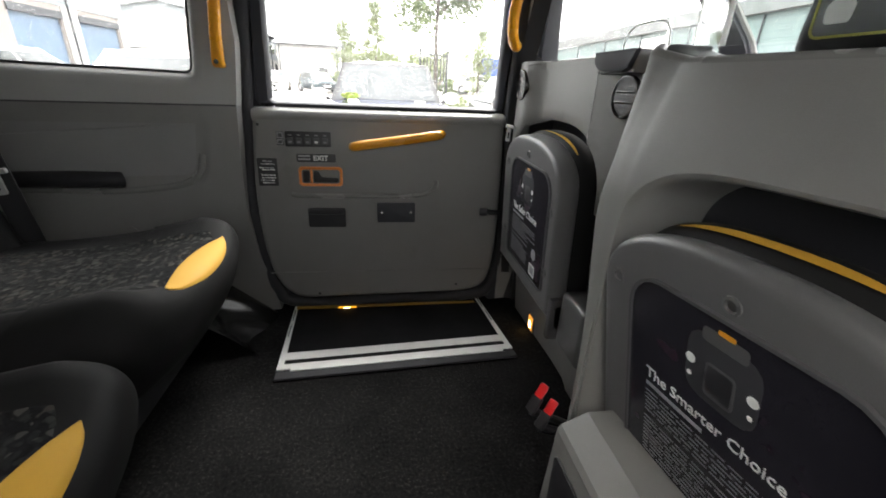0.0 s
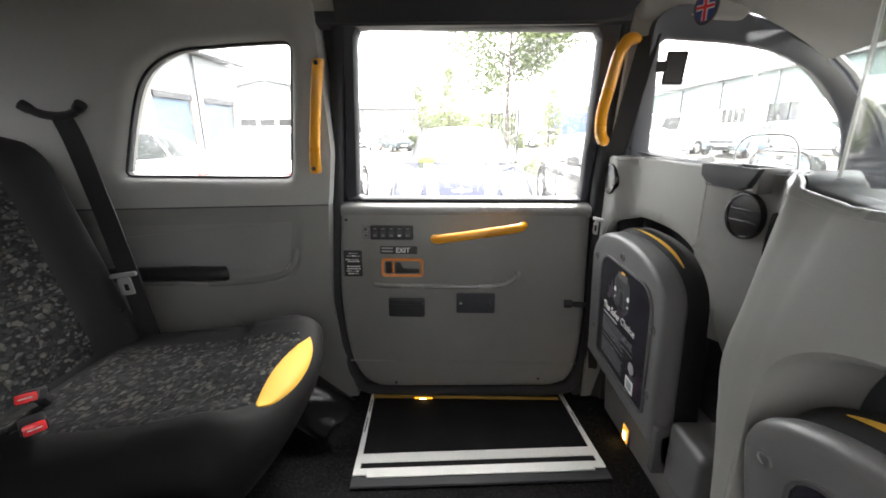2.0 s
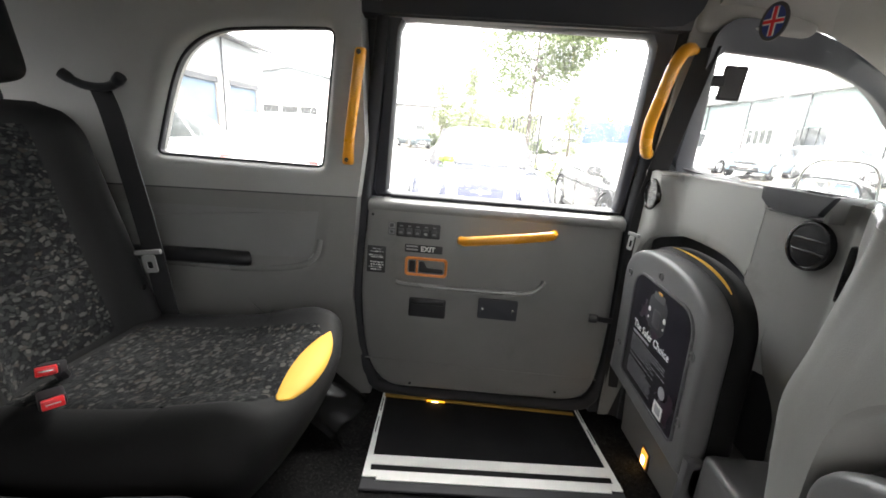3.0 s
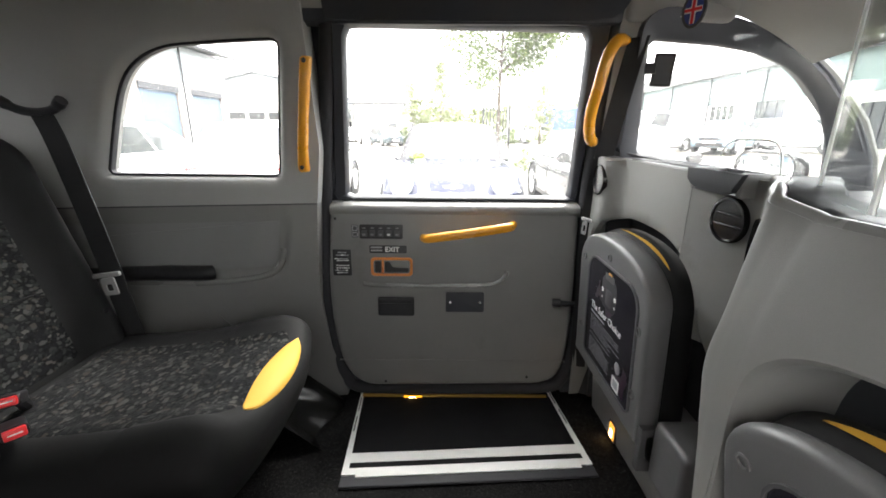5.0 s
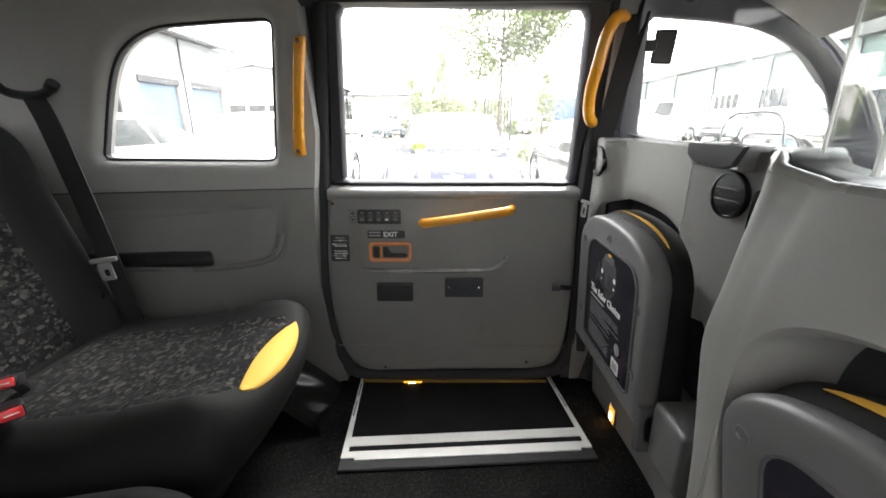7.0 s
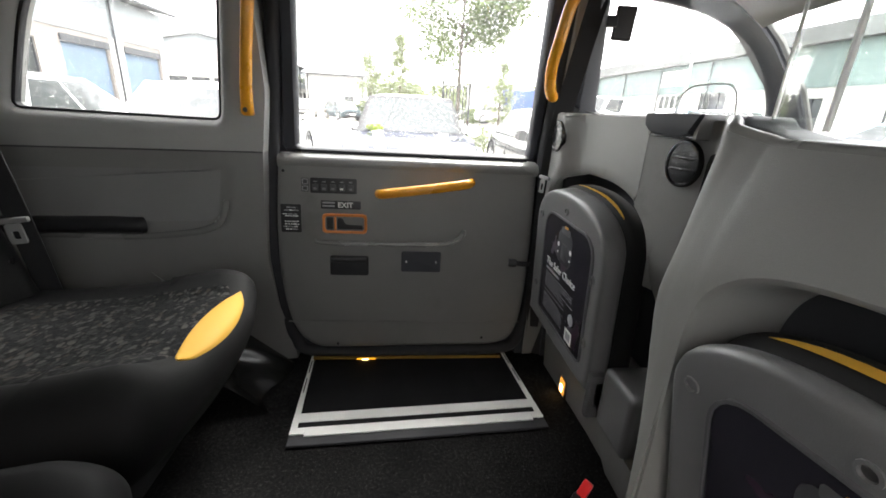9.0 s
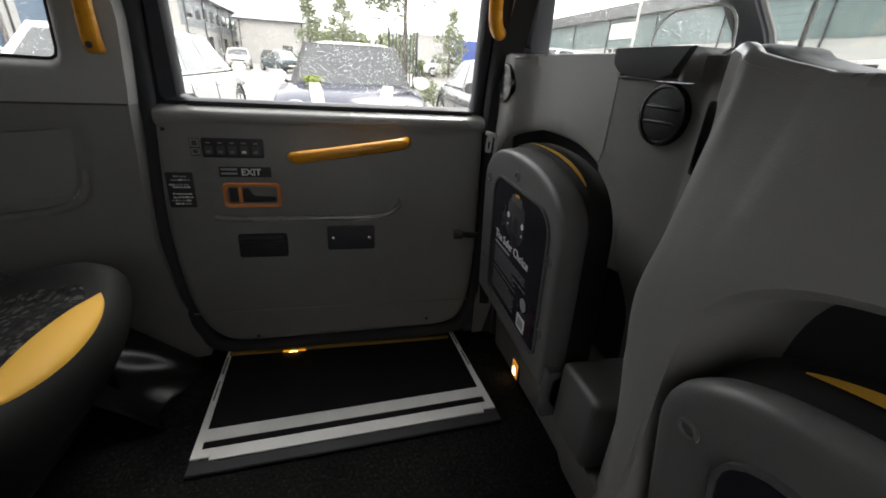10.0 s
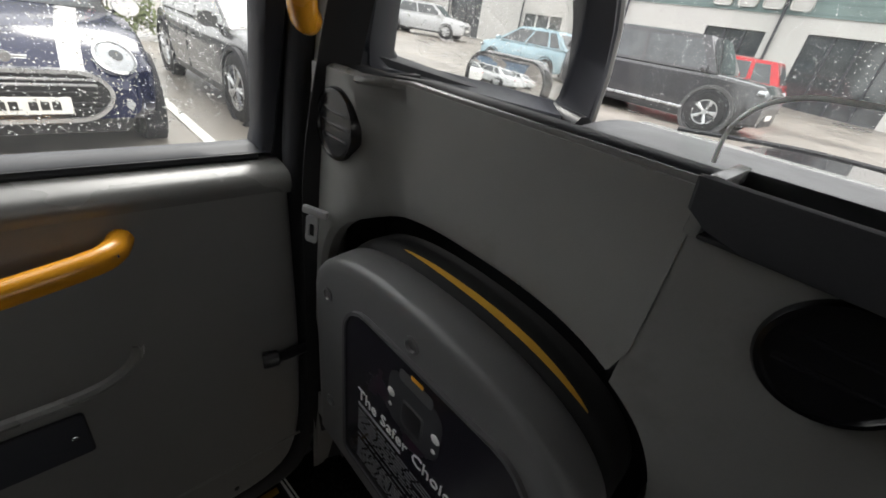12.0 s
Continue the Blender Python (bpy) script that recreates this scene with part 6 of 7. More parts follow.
    # panes
    def pane(nm, a, lift):
        rows_ = grid(a, steps(0, 1, 6), steps(0, 1, 6))
        return part(nm, rows_, DARKGLASS, c)
    def on(x_, s, h, out):
        q = Vector(house(x_, s, h))
        d = Vector((1, 0, 0.5)) if x_ > 0.99 and abs(s) < 0.999 else Vector((-1, 0, 0.4)) if x_ < 0.01 and abs(s) < 0.999 else Vector((0, math.copysign(1, s), 0.3))
        return P(*(q + d * out))
    pane("windscreen", lambda a, b: on(1.0, (2 * a - 1) * 0.90, 0.06 + 0.86 * b, 0.006), 0)
    pane("rear_window", lambda a, b: on(0.0, (2 * a - 1) * 0.84, 0.12 + 0.74 * b, 0.006), 0)
    cuts = ((0.64, 0.965),) if van else ((0.06, 0.20), (0.235, 0.555), (0.58, 0.955))
    for s in (-1, 1):
        for a0, a1 in cuts:
            pane("side_window", lambda a, b, a0=a0, a1=a1: on(a0 + (a1 - a0) * a - (0.015 * b if a1 > 0.9 else 0) * a, s, 0.07 + 0.80 * b, 0.006), 0)
        mp = mirrors or body_paint
        mr = part("door_mirror", loft([[P(xs0 - 0.22 + dx, s * (hw * 0.99 * cab + 0.10 + dy * 0.10), belt + 0.06 + dz * 0.075) for dx, dy, dz in [(ex, math.cos(t), math.sin(t)) for t in steps(0, 2 * math.pi, 12)[:-1]]] for ex in (-0.05, 0.0, 0.06)]), mp, c, "", 60)
        part("mirror_arm", tube([P(xs0 - 0.22, s * hw * 0.93 * cab, belt - 0.01), P(xs0 - 0.22, s * (hw * 0.99 * cab + 0.05), belt + 0.03)], 0.018, 6), BLACK, mr)
        for x in (xt0 + 0.58 * (xs0 - xt0), xt0 + 0.22 * (xs0 - xt0)) if not van else (0.6,):
            part("door_gap", tube([P(x, s * hw * 0.90, belt - 0.02), P(x, s * hw * 0.978, belt - 0.12), P(x, s * hw * 1.003, 0.55), P(x, s * hw * 0.982, 0.28)], 0.006, 5), SEAL, c)
            part("door_handle", box(-0.07, 0.07, -0.012, 0.012, -0.012, 0.012, 0.006, 1, M @ pose(x + 0.18, s * hw * 0.985, belt - 0.16)), body_paint, c)
        part("sill_trim", box(-wb * hl + 0.3, wb * hl - 0.3, -0.02, 0.02, 0.20, 0.29, 0.015, 1, M @ Matrix.Translation((0, s * hw * 0.96, 0))), BLACK, c)
        for x in (-wb * hl, wb * hl):
            am = M @ pose(x, s * (hw - 0.10), r, 0, 0, 0 if s < 0 else 180)
            part("wheel_arch", lathe([(r + 0.055, -0.06), (r + 0.055, 0.098), (r + 0.02, 0.104), (r + 0.01, 0.03), (0.02, 0.03)], am, 28), SEAL, c)
            wheel(c, M @ pose(x, s * (hw - 0.105), r, 0, 0, 0 if s < 0 else 180), r, spokes)
        if not clear:
            part("headlamp", loft([[P(hl - 0.10 - 0.16 * a + dx, s * (hw * (0.80 + 0.08 * a) + dy * 0.13), nose - 0.10 + 0.02 * a + dz * 0.055) for dy, dz in [(math.cos(t), math.sin(t)) for t in steps(0, 2 * math.pi, 12)[:-1]]] for a, dx in ((0, 0.055), (0, 0.03), (0.2, -0.05))]), LAMPCLEAR, c, "clear headlamp")
        part("tail_lamp", box(-0.04, 0.04, -0.09, 0.09, -0.11, 0.11, 0.03, 2, M @ pose(-hl + 0.07, s * hw * 0.66, belt - 0.20)), LAMPRED, c, "red tail lamp")
    if not clear:
        part("grille", box(-0.02, 0.02, -0.45, 0.45, -0.06, 0.06, 0.02, 2, M @ pose(hl - 0.015, 0, nose - 0.18)), BLACK, c)
        part("lower_grille", box(-0.02, 0.02, -0.55, 0.55, -0.08, 0.08, 0.02, 2, M @ pose(hl - 0.01, 0, 0.36)), BLACK, c)
        part("number_plate", box(-0.006, 0.006, -0.26, 0.26, -0.055, 0.055, 0.004, 1, M @ pose(hl + 0.018, 0, 0.47)), PLATE, c, "white number plate")
    return c, M, hl, hw


MINIBLUE = paint("deep_blue_paint", (0.009, 0.012, 0.040))
WHITEPAINT = paint("white_paint", (0.62, 0.62, 0.61))
mini, MM, hl, hw = car("dark blue hatchback with white roof and bonnet stripes, parked", MINIBLUE, (0.29, 6.72), -90, 3.84, 1.73, 1.40, 1.0, 0.90, 0.72, (0.55, 1.03), (0.12, 0.55), 0.31, 0.66, WHITEPAINT, mirrors=WHITEPAINT, clear=True, droop=0.15, cab=0.88, pillars=BLACK)
MP = lambda x, y, z: MM @ Vector((x, y, z))
def bonnet_z(x):
    q = max(0, (x - (hl - 1.0) + 0.15)) / (1.0 + 0.15)
    return 0.920 - 0.180 * q ** 1.6 - 0.065 * max(0, q - 0.93) / 0.07 - 0.15 * max(0, (q - 0.5) / 0.5) ** 2.2
for s in (-1, 1):
    rows_ = []
    for x in [q for q in steps(-hl, hl, 36) if q > hl - 1.0]:
        t = x / hl
        w = hw * (1 - 0.13 * abs(t) ** 5 - (0.10 * max(0, abs(t) - 0.93) / 0.07))
        ym = 0.43 - 0.12 * (x - hl + 1.0)
        rows_.append([MP(min(x, hl - 0.01), s * y, bonnet_z(x) + 0.012 - 0.02 * (y / w - 0.4) / 0.4 + 0.007) for y in (ym - 0.062, ym - 0.025, ym + 0.025, ym + 0.062)])
    part("bonnet_stripe", grid(lambda a, b: rows_[a][b], range(len(rows_) - 0), range(4)), WHITEPAINT, mini, "white bonnet stripe")
    lm = MM @ pose(hl - 0.11, s * 0.565, 0.690, 0, 0, 90) @ pose(0, 0, 0, -42, 0, s * 18)
    hd = part("headlamp", lathe([(0.118, -0.06), (0.118, 0.01), (0.085, 0.026), (0.045, 0.036), (0.005, 0.038)], lm, 28), LAMPCLEAR, mini, "round headlamp with a chrome ring")
    part("ring", lathe([(0.119, -0.02), (0.131, -0.01), (0.131, 0.012), (0.119, 0.020)], lm, 28, False), CHROME, hd)
    part("inner", lathe([(0.045, 0.030), (0.042, 0.040), (0.025, 0.043), (0.002, 0.044)], lm, 20), DARKGLASS, hd)
    fm = MM @ pose(hl - 0.025, s * 0.62, 0.395, 0, 0, 90) @ pose(0, 0, 0, 0, 0, s * 12)
    part("fog_lamp", lathe([(0.062, -0.05), (0.062, 0.012), (0.048, 0.02), (0.01, 0.024)], fm, 20), LAMPCLEAR, mini, "round fog lamp")
gm = MM @ pose(hl + 0.004, 0, 0.50, 0, 0, 90)
go = rounded([(-0.38, -0.19), (0.38, -0.19), (0.51, -0.03), (0.40, 0.10), (-0.40, 0.10), (-0.51, -0.03)], 0.12, 5)
part("grille_ring", ring(inset(go, -0.026), go, gm, 0.026, 0.05), ALLOY, mini, "chrome grille surround")
part("grille", pad(go, gm, 0.012, 0.004, 0.03), BLACK, mini)
for z in (-0.13, -0.09, -0.02, 0.03, 0.065):
    part("grille_bar", box(-0.42, 0.42, -0.026, -0.008, z - 0.008, z + 0.008, 0.004, 1, gm), ALLOY if z > 0 else BLACK, mini)
np_ = part("number_plate", box(-0.26, 0.26, -0.038, -0.026, -0.155, -0.045, 0.004, 1, gm), PLATE, mini, "white plate with dark bars")
for x0 in (-0.222, -0.165, -0.108, -0.051, 0.042, 0.099, 0.156):
    part("bar", box(x0, x0 + 0.044, -0.0395, -0.037, -0.128, -0.072, 0.001, 1, gm), PLATEDARK, np_)
part("badge", joined(box(-0.105, 0.105, -0.012, 0.004, 0.183, 0.204, 0.005, 1, gm), lathe([(0.036, 0.0), (0.034, 0.014)], gm @ Matrix.Translation((0, 0.0, 0.192)), 16)), CHROME, mini, "small bright badge")
part("lower_intake", pad(rounded([(-0.55, -0.10), (0.55, -0.10), (0.62, 0.02), (-0.62, 0.02)], 0.03, 3), MM @ pose(hl - 0.035, 0, 0.30, 0, 0, 90), 0.03, 0.01, 0.05), BLACK, mini)

car("black coupe, wet, parked nose out in its bay", paint("black_paint", (0.045, 0.046, 0.048)), (2.82, 7.1), -90, 4.5, 1.82, 1.33, 1.25, 0.86, 0.70, (0.6, 1.62), (0.35, 1.3), 0.34, 0.62, droop=0.06, cab=0.93)
car("white hatchback, wet, parked beside the blue one", WHITEPAINT, (-2.5, 7.55), 90, 3.9, 1.74, 1.42, 0.85, 0.90, 0.76)
car("silver-white hatchback, wet, parked in the row", paint("silver_white_paint", (0.6, 0.61, 0.62)), (-5.2, 7.0), 90, 4.5, 1.78, 1.42, 1.05, 0.90, 0.74, (0.6, 1.45), (0.7, 1.3))
car("white saloon, wet, parked at the row's end", WHITEPAINT, (-8.3, 7.4), 88, 4.5, 1.8, 1.44, 1.1, 0.92, 0.76, (0.6, 1.3), (0.75, 1.2))
rover, RM, rl_, rw_ = car("dark grey off-roader standing broadside, wet", paint("graphite_paint", (0.045, 0.045, 0.048)), (11.86, 5.32), -91, 4.9, 1.95, 1.88, 1.05, 1.14, 1.04, (0.5, 0.95), (0.08, 0.3), 0.39, 0.61, spokes=5, name="parked_off_roader")
for s in (-1, 1):
    part("side_step", box(-1.02, 1.02, -0.05, 0.05, 0.36, 0.42, 0.02, 2, RM @ Matrix.Translation((0, s * rw_ * 1.0, 0))), ALLOY, rover, "silver side step")
    for x in (-0.61 * rl_, 0.61 * rl_):
        part("wheel_flare", lathe([(0.45, 0.085), (0.47, 0.115), (0.53, 0.112), (0.54, 0.06)], RM @ pose(x, s * (rw_ - 0.10), 0.40, 0, 0, 0 if s < 0 else 180), 28, False), DARKTRIM, rover, "grey wheel arch flare")
car("red estate car behind the off-roader", paint("red_paint", (0.42, 0.02, 0.025)), (15.6, 5.7), 93, 4.6, 1.85, 1.66, 1.05, 1.02, 0.9, (0.5, 1.1), (0.1, 0.4), 0.34)
car("pale blue hatchback, wet, parked across the way", paint("pale_blue_paint", (0.29, 0.42, 0.48)), (14.1, 11.05), 91, 3.85, 1.67, 1.53, 0.80, 0.95, 0.80, (0.5, 1.45), (0.10, 0.62))
car("white van, wet, parked by the units", WHITEPAINT, (10.4, 21.5), -150, 4.9, 1.9, 1.95, 0.8, 1.15, 0.95, (0.4, 0.9), (0.02, 0.06), 0.34, van=True, name="parked_van")
car("blue hatchback, wet, parked by the units", paint("mid_blue_paint", (0.15, 0.22, 0.29)), (13.4, 20.4), -140, 4.1)
car("silver estate, wet, parked by the units", paint("silver_paint", (0.42, 0.43, 0.44)), (16.3, 19.8), -60, 4.6, 1.8, 1.5, 1.05, 0.95, 0.8)
car("dark hatchback, far down the lane", paint("dark_teal_paint", (0.05, 0.07, 0.08)), (-4.9, 36), -60, 4.2)
car("silver hatchback, far down the lane", paint("silver_paint_b", (0.5, 0.5, 0.5)), (-8.2, 38), -80, 4.2)
car("dark car, far down the lane", paint("charcoal_paint", (0.03, 0.03, 0.032)), (-6.4, 47), -90, 4.3)
car("white car, far beyond the railings", WHITEPAINT, (8.2, 36), -20, 4.2)
for x, a in ((1.44, 1.0), (-1.05, 1.0), (-3.75, 1.0), (4.1, 1.0), (6.7, 1.0)):
    tagged(part("parking_line", box(x - 0.05, x + 0.05, 4.35, 9.2, GZ - 0.01, GZ + 0.012), PAINTLINE), "worn white parking bay line on asphalt", "road marking", "bay lines", "structure")


# ---- buildings ----
PALEWALL = surf("pale_render", (0.42, 0.415, 0.40), 0.08, 0.85, 0.05, big=0.5, fine=20, bump=0.2, dist=0.01)
BRICKISH = surf("buff_brick", (0.24, 0.215, 0.20), 0.15, 0.9, 0.05, big=1.0, fine=14, bump=0.3, dist=0.01)
CLAD = banded("pale_cladding", (0.21, 0.235, 0.25), (0.155, 0.175, 0.19), 0.35, 2, 0.18)
SHUTTER = banded("blue_shutter", (0.12, 0.18, 0.26), (0.07, 0.11, 0.165), 0.11, 2, 0.35)
GREENCLAD = banded("green_blue_cladding", (0.12, 0.165, 0.16), (0.085, 0.125, 0.122), 0.4, 2, 0.2)
ROOFSHEET = surf("roof_sheet", (0.30, 0.31, 0.32), 0.1, 0.7, 0.1, big=0.6, fine=12, bump=0.2, dist=0.02)


def unit(label, a, b, deep, h, base_h, wall, upper, openings, eave=0.5, pipes=None):
    """An industrial unit whose front runs from a to b in plan; it stands on the far side of that line."""
    A, B = Vector((*a, 0)), Vector((*b, 0))
    ln = (B - A).length
    ang = math.degrees(math.atan2(B.y - A.y, B.x - A.x))
    M = pose(a[0], a[1], GZ, 0, 0, ang)
    c = thing("industrial_unit", (a[0], a[1], GZ), label, "building")
    # front wall in bays, with real openings
    xs = sorted({0.0, ln} | {o[0] for o in openings} | {o[1] for o in openings})
    bms = []
    for x0, x1 in zip(xs, xs[1:]):
        o = [q for q in openings if q[0] <= x0 + 1e-6 and q[1] >= x1 - 1e-6]
        if o:
            z0, z1 = o[0][2], o[0][3]
            if z0 > 0.05:
                bms.append(box(x0, x1, 0, 0.3, 0, z0, 0, 1, M))
            if z1 < base_h:
                bms.append(box(x0, x1, 0, 0.3, z1, base_h, 0, 1, M))
        else:
            bms.append(box(x0, x1, 0, 0.3, 0, base_h, 0, 1, M))
    part("wall", joined(*bms), wall, c)
    part("side_wall", joined(box(0, 0.3, 0.3, deep, 0, h, 0, 1, M), box(ln - 0.3, ln, 0.3, deep, 0, h, 0, 1, M), box(0.3, ln - 0.3, deep - 0.3, deep, 0, h, 0, 1, M)), wall, c)
    part("cladding", box(-0.02, ln + 0.02, -0.06, 0.3, base_h, h, 0, 1, M), upper, c)
    part("roof", loft([[M @ Vector((x, y, z)) for y, z in ((-eave, h - 0.05), (deep / 2, h + deep * 0.10), (deep + 0.2, h - 0.05), (deep + 0.2, h + 0.15), (deep / 2, h + 0.2 + deep * 0.10), (-eave, h + 0.15))] for x in (-0.4, ln + 0.4)]), ROOFSHEET, c)
    part("gutter", box(-0.4, ln + 0.4, -eave - 0.12, -eave, h - 0.05, h + 0.10, 0.03, 1, M), FRAME, c)
    for x0, x1, z0, z1, kind in openings:
        if kind == "shutter":
            s = part("shutter", box(x0, x1, 0.14, 0.2, z0, z1, 0, 1, M), SHUTTER, c, "blue roller shutter")
            part("shutter_box", box(x0 - 0.05, x1 + 0.05, -0.1, 0.14, z1 - 0.32, z1 + 0.06, 0.02, 1, M), FRAME, s)
        else:
            w = part("window" if kind == "window" else "door", box(x0, x1, 0.16, 0.2, z0, z1, 0, 1, M), DARKGLASS, c)
            n = max(1, round((x1 - x0) / 0.9))
            for k in range(n + 1):
                xx = x0 + (x1 - x0) * k / n
                part("frame", box(xx - 0.04, xx + 0.04, 0.08, 0.18, z0, z1, 0.01, 1, M), WHITEPAINT if kind == "window" else FRAME, w)
    for x0 in (0, ln - 0.3):
        part("gable", loft([[M @ Vector((x, y, z)) for y, z in ((0.0, h), (deep, h), (deep / 2, h - 0.02 + deep * 0.10))] for x in (x0, x0 + 0.3)]), upper, c)
    for x in pipes or steps(0.3, ln - 0.3, max(1, int(ln / 7))):
        part("downpipe", tube([M @ Vector((x, -0.14, 0)), M @ Vector((x, -0.14, h - 0.05))], 0.06, 8), FRAME, c)
    return c, M


ua, UA = unit("industrial unit with blue roller shutters and pale cladding", (-17.5, 8.0), (-17.5, 35.1), 14, 6.5, 4.2, BRICKISH, CLAD, [(3.0, 6.6, 0.0, 3.84, "shutter"), (8.2, 11.4, 0.0, 3.84, "shutter"), (13.7, 15.7, 0.0, 3.5, "door"), (17.3, 20.9, 0.0, 3.84, "shutter"), (22.4, 26.3, 0.0, 3.84, "shutter")], 0.9, (7.4, 12.6, 21.5))
for x in (21.65, 26.75):
    part("pier", box(x - 0.62 if x < 25 else x - 0.3, x + 0.62 if x < 25 else x + 0.3, -0.10, -0.004, 0, 4.2, 0.02, 1, UA), PALEWALL, ua, "pale rendered pier")
ub, UB = unit("long two-storey unit with rows of windows", (-15.3, 49.5), (-16.6, 78), 12, 6.1, 3.2, PALEWALL, CLAD, [(1.0, 3.6, 0.0, 2.6, "door"), (4.6, 7.0, 0.9, 2.4, "window"), (8.4, 11.0, 0.0, 2.6, "door"), (12.4, 14.8, 0.9, 2.4, "window"), (16.2, 18.8, 0.0, 2.6, "door"), (20.2, 22.6, 0.9, 2.4, "window"), (24.0, 26.6, 0.0, 2.6, "door")], 0.7)
for k in range(9):
    w_ = part("window", box(1.0 + 3 * k, 2.9 + 3 * k, -0.09, -0.062, 4.0, 5.2, 0.01, 1, UB), DARKGLASS, ub)
    part("frame", box(0.92 + 3 * k, 2.98 + 3 * k, -0.11, -0.062, 3.9, 3.995, 0.01, 1, UB), WHITEPAINT, w_)
for k in range(4):
    w_ = part("window", box(-0.04, -0.004, 3.0 + 2.2 * k, 4.8 + 2.2 * k, 2.3, 3.1, 0.01, 1, UB), DARKGLASS, ub)
    part("frame", box(-0.07, -0.004, 2.95 + 2.2 * k, 4.85 + 2.2 * k, 2.2, 2.295, 0.01, 1, UB), WHITEPAINT, w_)
unit("pale gabled unit at the lane's end", (-13.2, 61), (-5.4, 61.5), 16, 4.8, 3.0, PALEWALL, PALEWALL, [(5.0, 6.3, 1.2, 2.2, "window")])
un, UM = unit("long unit with green-blue cladding and pale base", (25.0, 62.0), (24.2, -8.0), 14, 6.0, 3.6, PALEWALL, GREENCLAD, [(4.0, 6.5, 0.9, 2.4, "window"), (10.0, 13.0, 0.0, 3.0, "door"), (16.0, 18.5, 0.9, 2.4, "window"), (21.2, 25.5, 2.2, 3.5, "window"), (27.2, 30.3, 0.0, 3.6, "door"), (35.0, 38.2, 0.0, 3.0, "door"), (42.0, 45.0, 0.9, 2.4, "window"), (53.0, 55.5, 0.0, 2.9, "door"), (57.0, 60.6, 0.0, 3.0, "door"), (64.0, 67.0, 0.0, 3.0, "door")])
part("fascia", box(-0.42, 70.43, -0.66, -0.50, 5.98, 6.95, 0.02, 1, UM), surf("weathered_fascia", (0.12, 0.125, 0.125), 0.3, 0.8, 0.1, big=0.8, fine=6, bump=0.3, dist=0.03), un, "weathered dark roof fascia")
part("sign_board", box(21.4, 25.2, -0.16, -0.07, 4.3, 5.6, 0.02, 1, UM), PLATE, un, "plain white sign board")
part("sign_board", box(31.0, 33.2, -0.14, -0.004, 2.4, 3.58, 0.02, 1, UM), PLATE, un, "plain white sign board")
for x in (52.95, 53.95, 54.95, 55.95):
    part("sign_shape", box(x, x + 0.78, -0.11, -0.061, 3.75, 4.55, 0.15, 2, UM), PALEWALL, un, "pale sign shape")

# shipping container
BLUEBOX = banded("container_blue", (0.05, 0.09, 0.33), (0.03, 0.05, 0.2), 0.28, 0, 0.3)
tagged(part("shipping_container", joined(box(10.4, 16.5, 43, 45.4, GZ + 0.1, GZ + 3.4, 0.03), box(10.35, 10.55, 42.95, 45.45, GZ, GZ + 3.45, 0.02), box(16.35, 16.55, 42.95, 45.45, GZ, GZ + 3.45, 0.02)), BLUEBOX), "blue corrugated shipping container beyond the railings", "container")
tagged(part("site_cabin", joined(box(7.0, 10.0, 45, 48, GZ + 0.1, GZ + 3.6, 0.04), box(6.9, 10.1, 44.9, 48.1, GZ + 3.6, GZ + 3.75, 0.02)), PALEWALL), "pale site cabin beside the container", "cabin")

# iron railings by the tree
rl = thing("railings", (1.9, 13.5, GZ), "tall dark iron railing panel with pale sky behind", "railings")
IRON = surf("dark_iron", (0.03, 0.032, 0.03), 0.2, 0.5, 0.1, bump=0.1)
for k in range(9):
    x = 1.35 + 0.115 * k
    part("bar", tube([(x, 13.5 + 0.10 * k, GZ), (x, 13.5 + 0.10 * k, GZ + 2.05)], 0.016 if k not in (0, 8) else 0.035, 6), IRON, rl)
for z in (0.25, 1.15, 1.9):
    part("rail", tube([(1.33, 13.48, GZ + z), (2.29, 14.32, GZ + z)], 0.02, 6), IRON, rl)

# lamp posts and bollard
lp_ = thing("street_lamp", (14.6, 21.8, GZ), "pale grey street lamp column", "street lamp")
part("column", tube([(14.6, 21.8, GZ), (14.6, 21.8, GZ + 2), (14.6, 21.8, GZ + 8)], [0.09, 0.075, 0.05], 10), PALEWALL, lp_)
part("head", box(-0.5, 0.1, -0.12, 0.12, -0.05, 0.05, 0.03, 2, pose(14.6, 21.8, GZ + 8, 0, 0, 30)), ALLOY, lp_)
bo = thing("bollard", (10.1, 14.5, GZ), "pale round-topped bollard on the asphalt", "bollard")
part("post", tube([(10.1, 14.5, GZ), (10.1, 14.5, GZ + 1.0), (10.1, 14.5, GZ + 1.06)], [0.08, 0.08, 0.05], 14), PALEWALL, bo)


# ---- trees ----
BARK = surf("bark", (0.09, 0.075, 0.06), 0.3, 0.9, 0.05, big=6, fine=60, bump=0.5, dist=0.01)
LEAF = surf("foliage", (0.10, 0.13, 0.055), 0.45, 0.6, 0.1, big=1.6, fine=9, bump=0, spec=0.3)
LEAFPALE = surf("foliage_pale", (0.17, 0.20, 0.10), 0.4, 0.65, 0.1, big=1.4, fine=9, bump=0, spec=0.3)


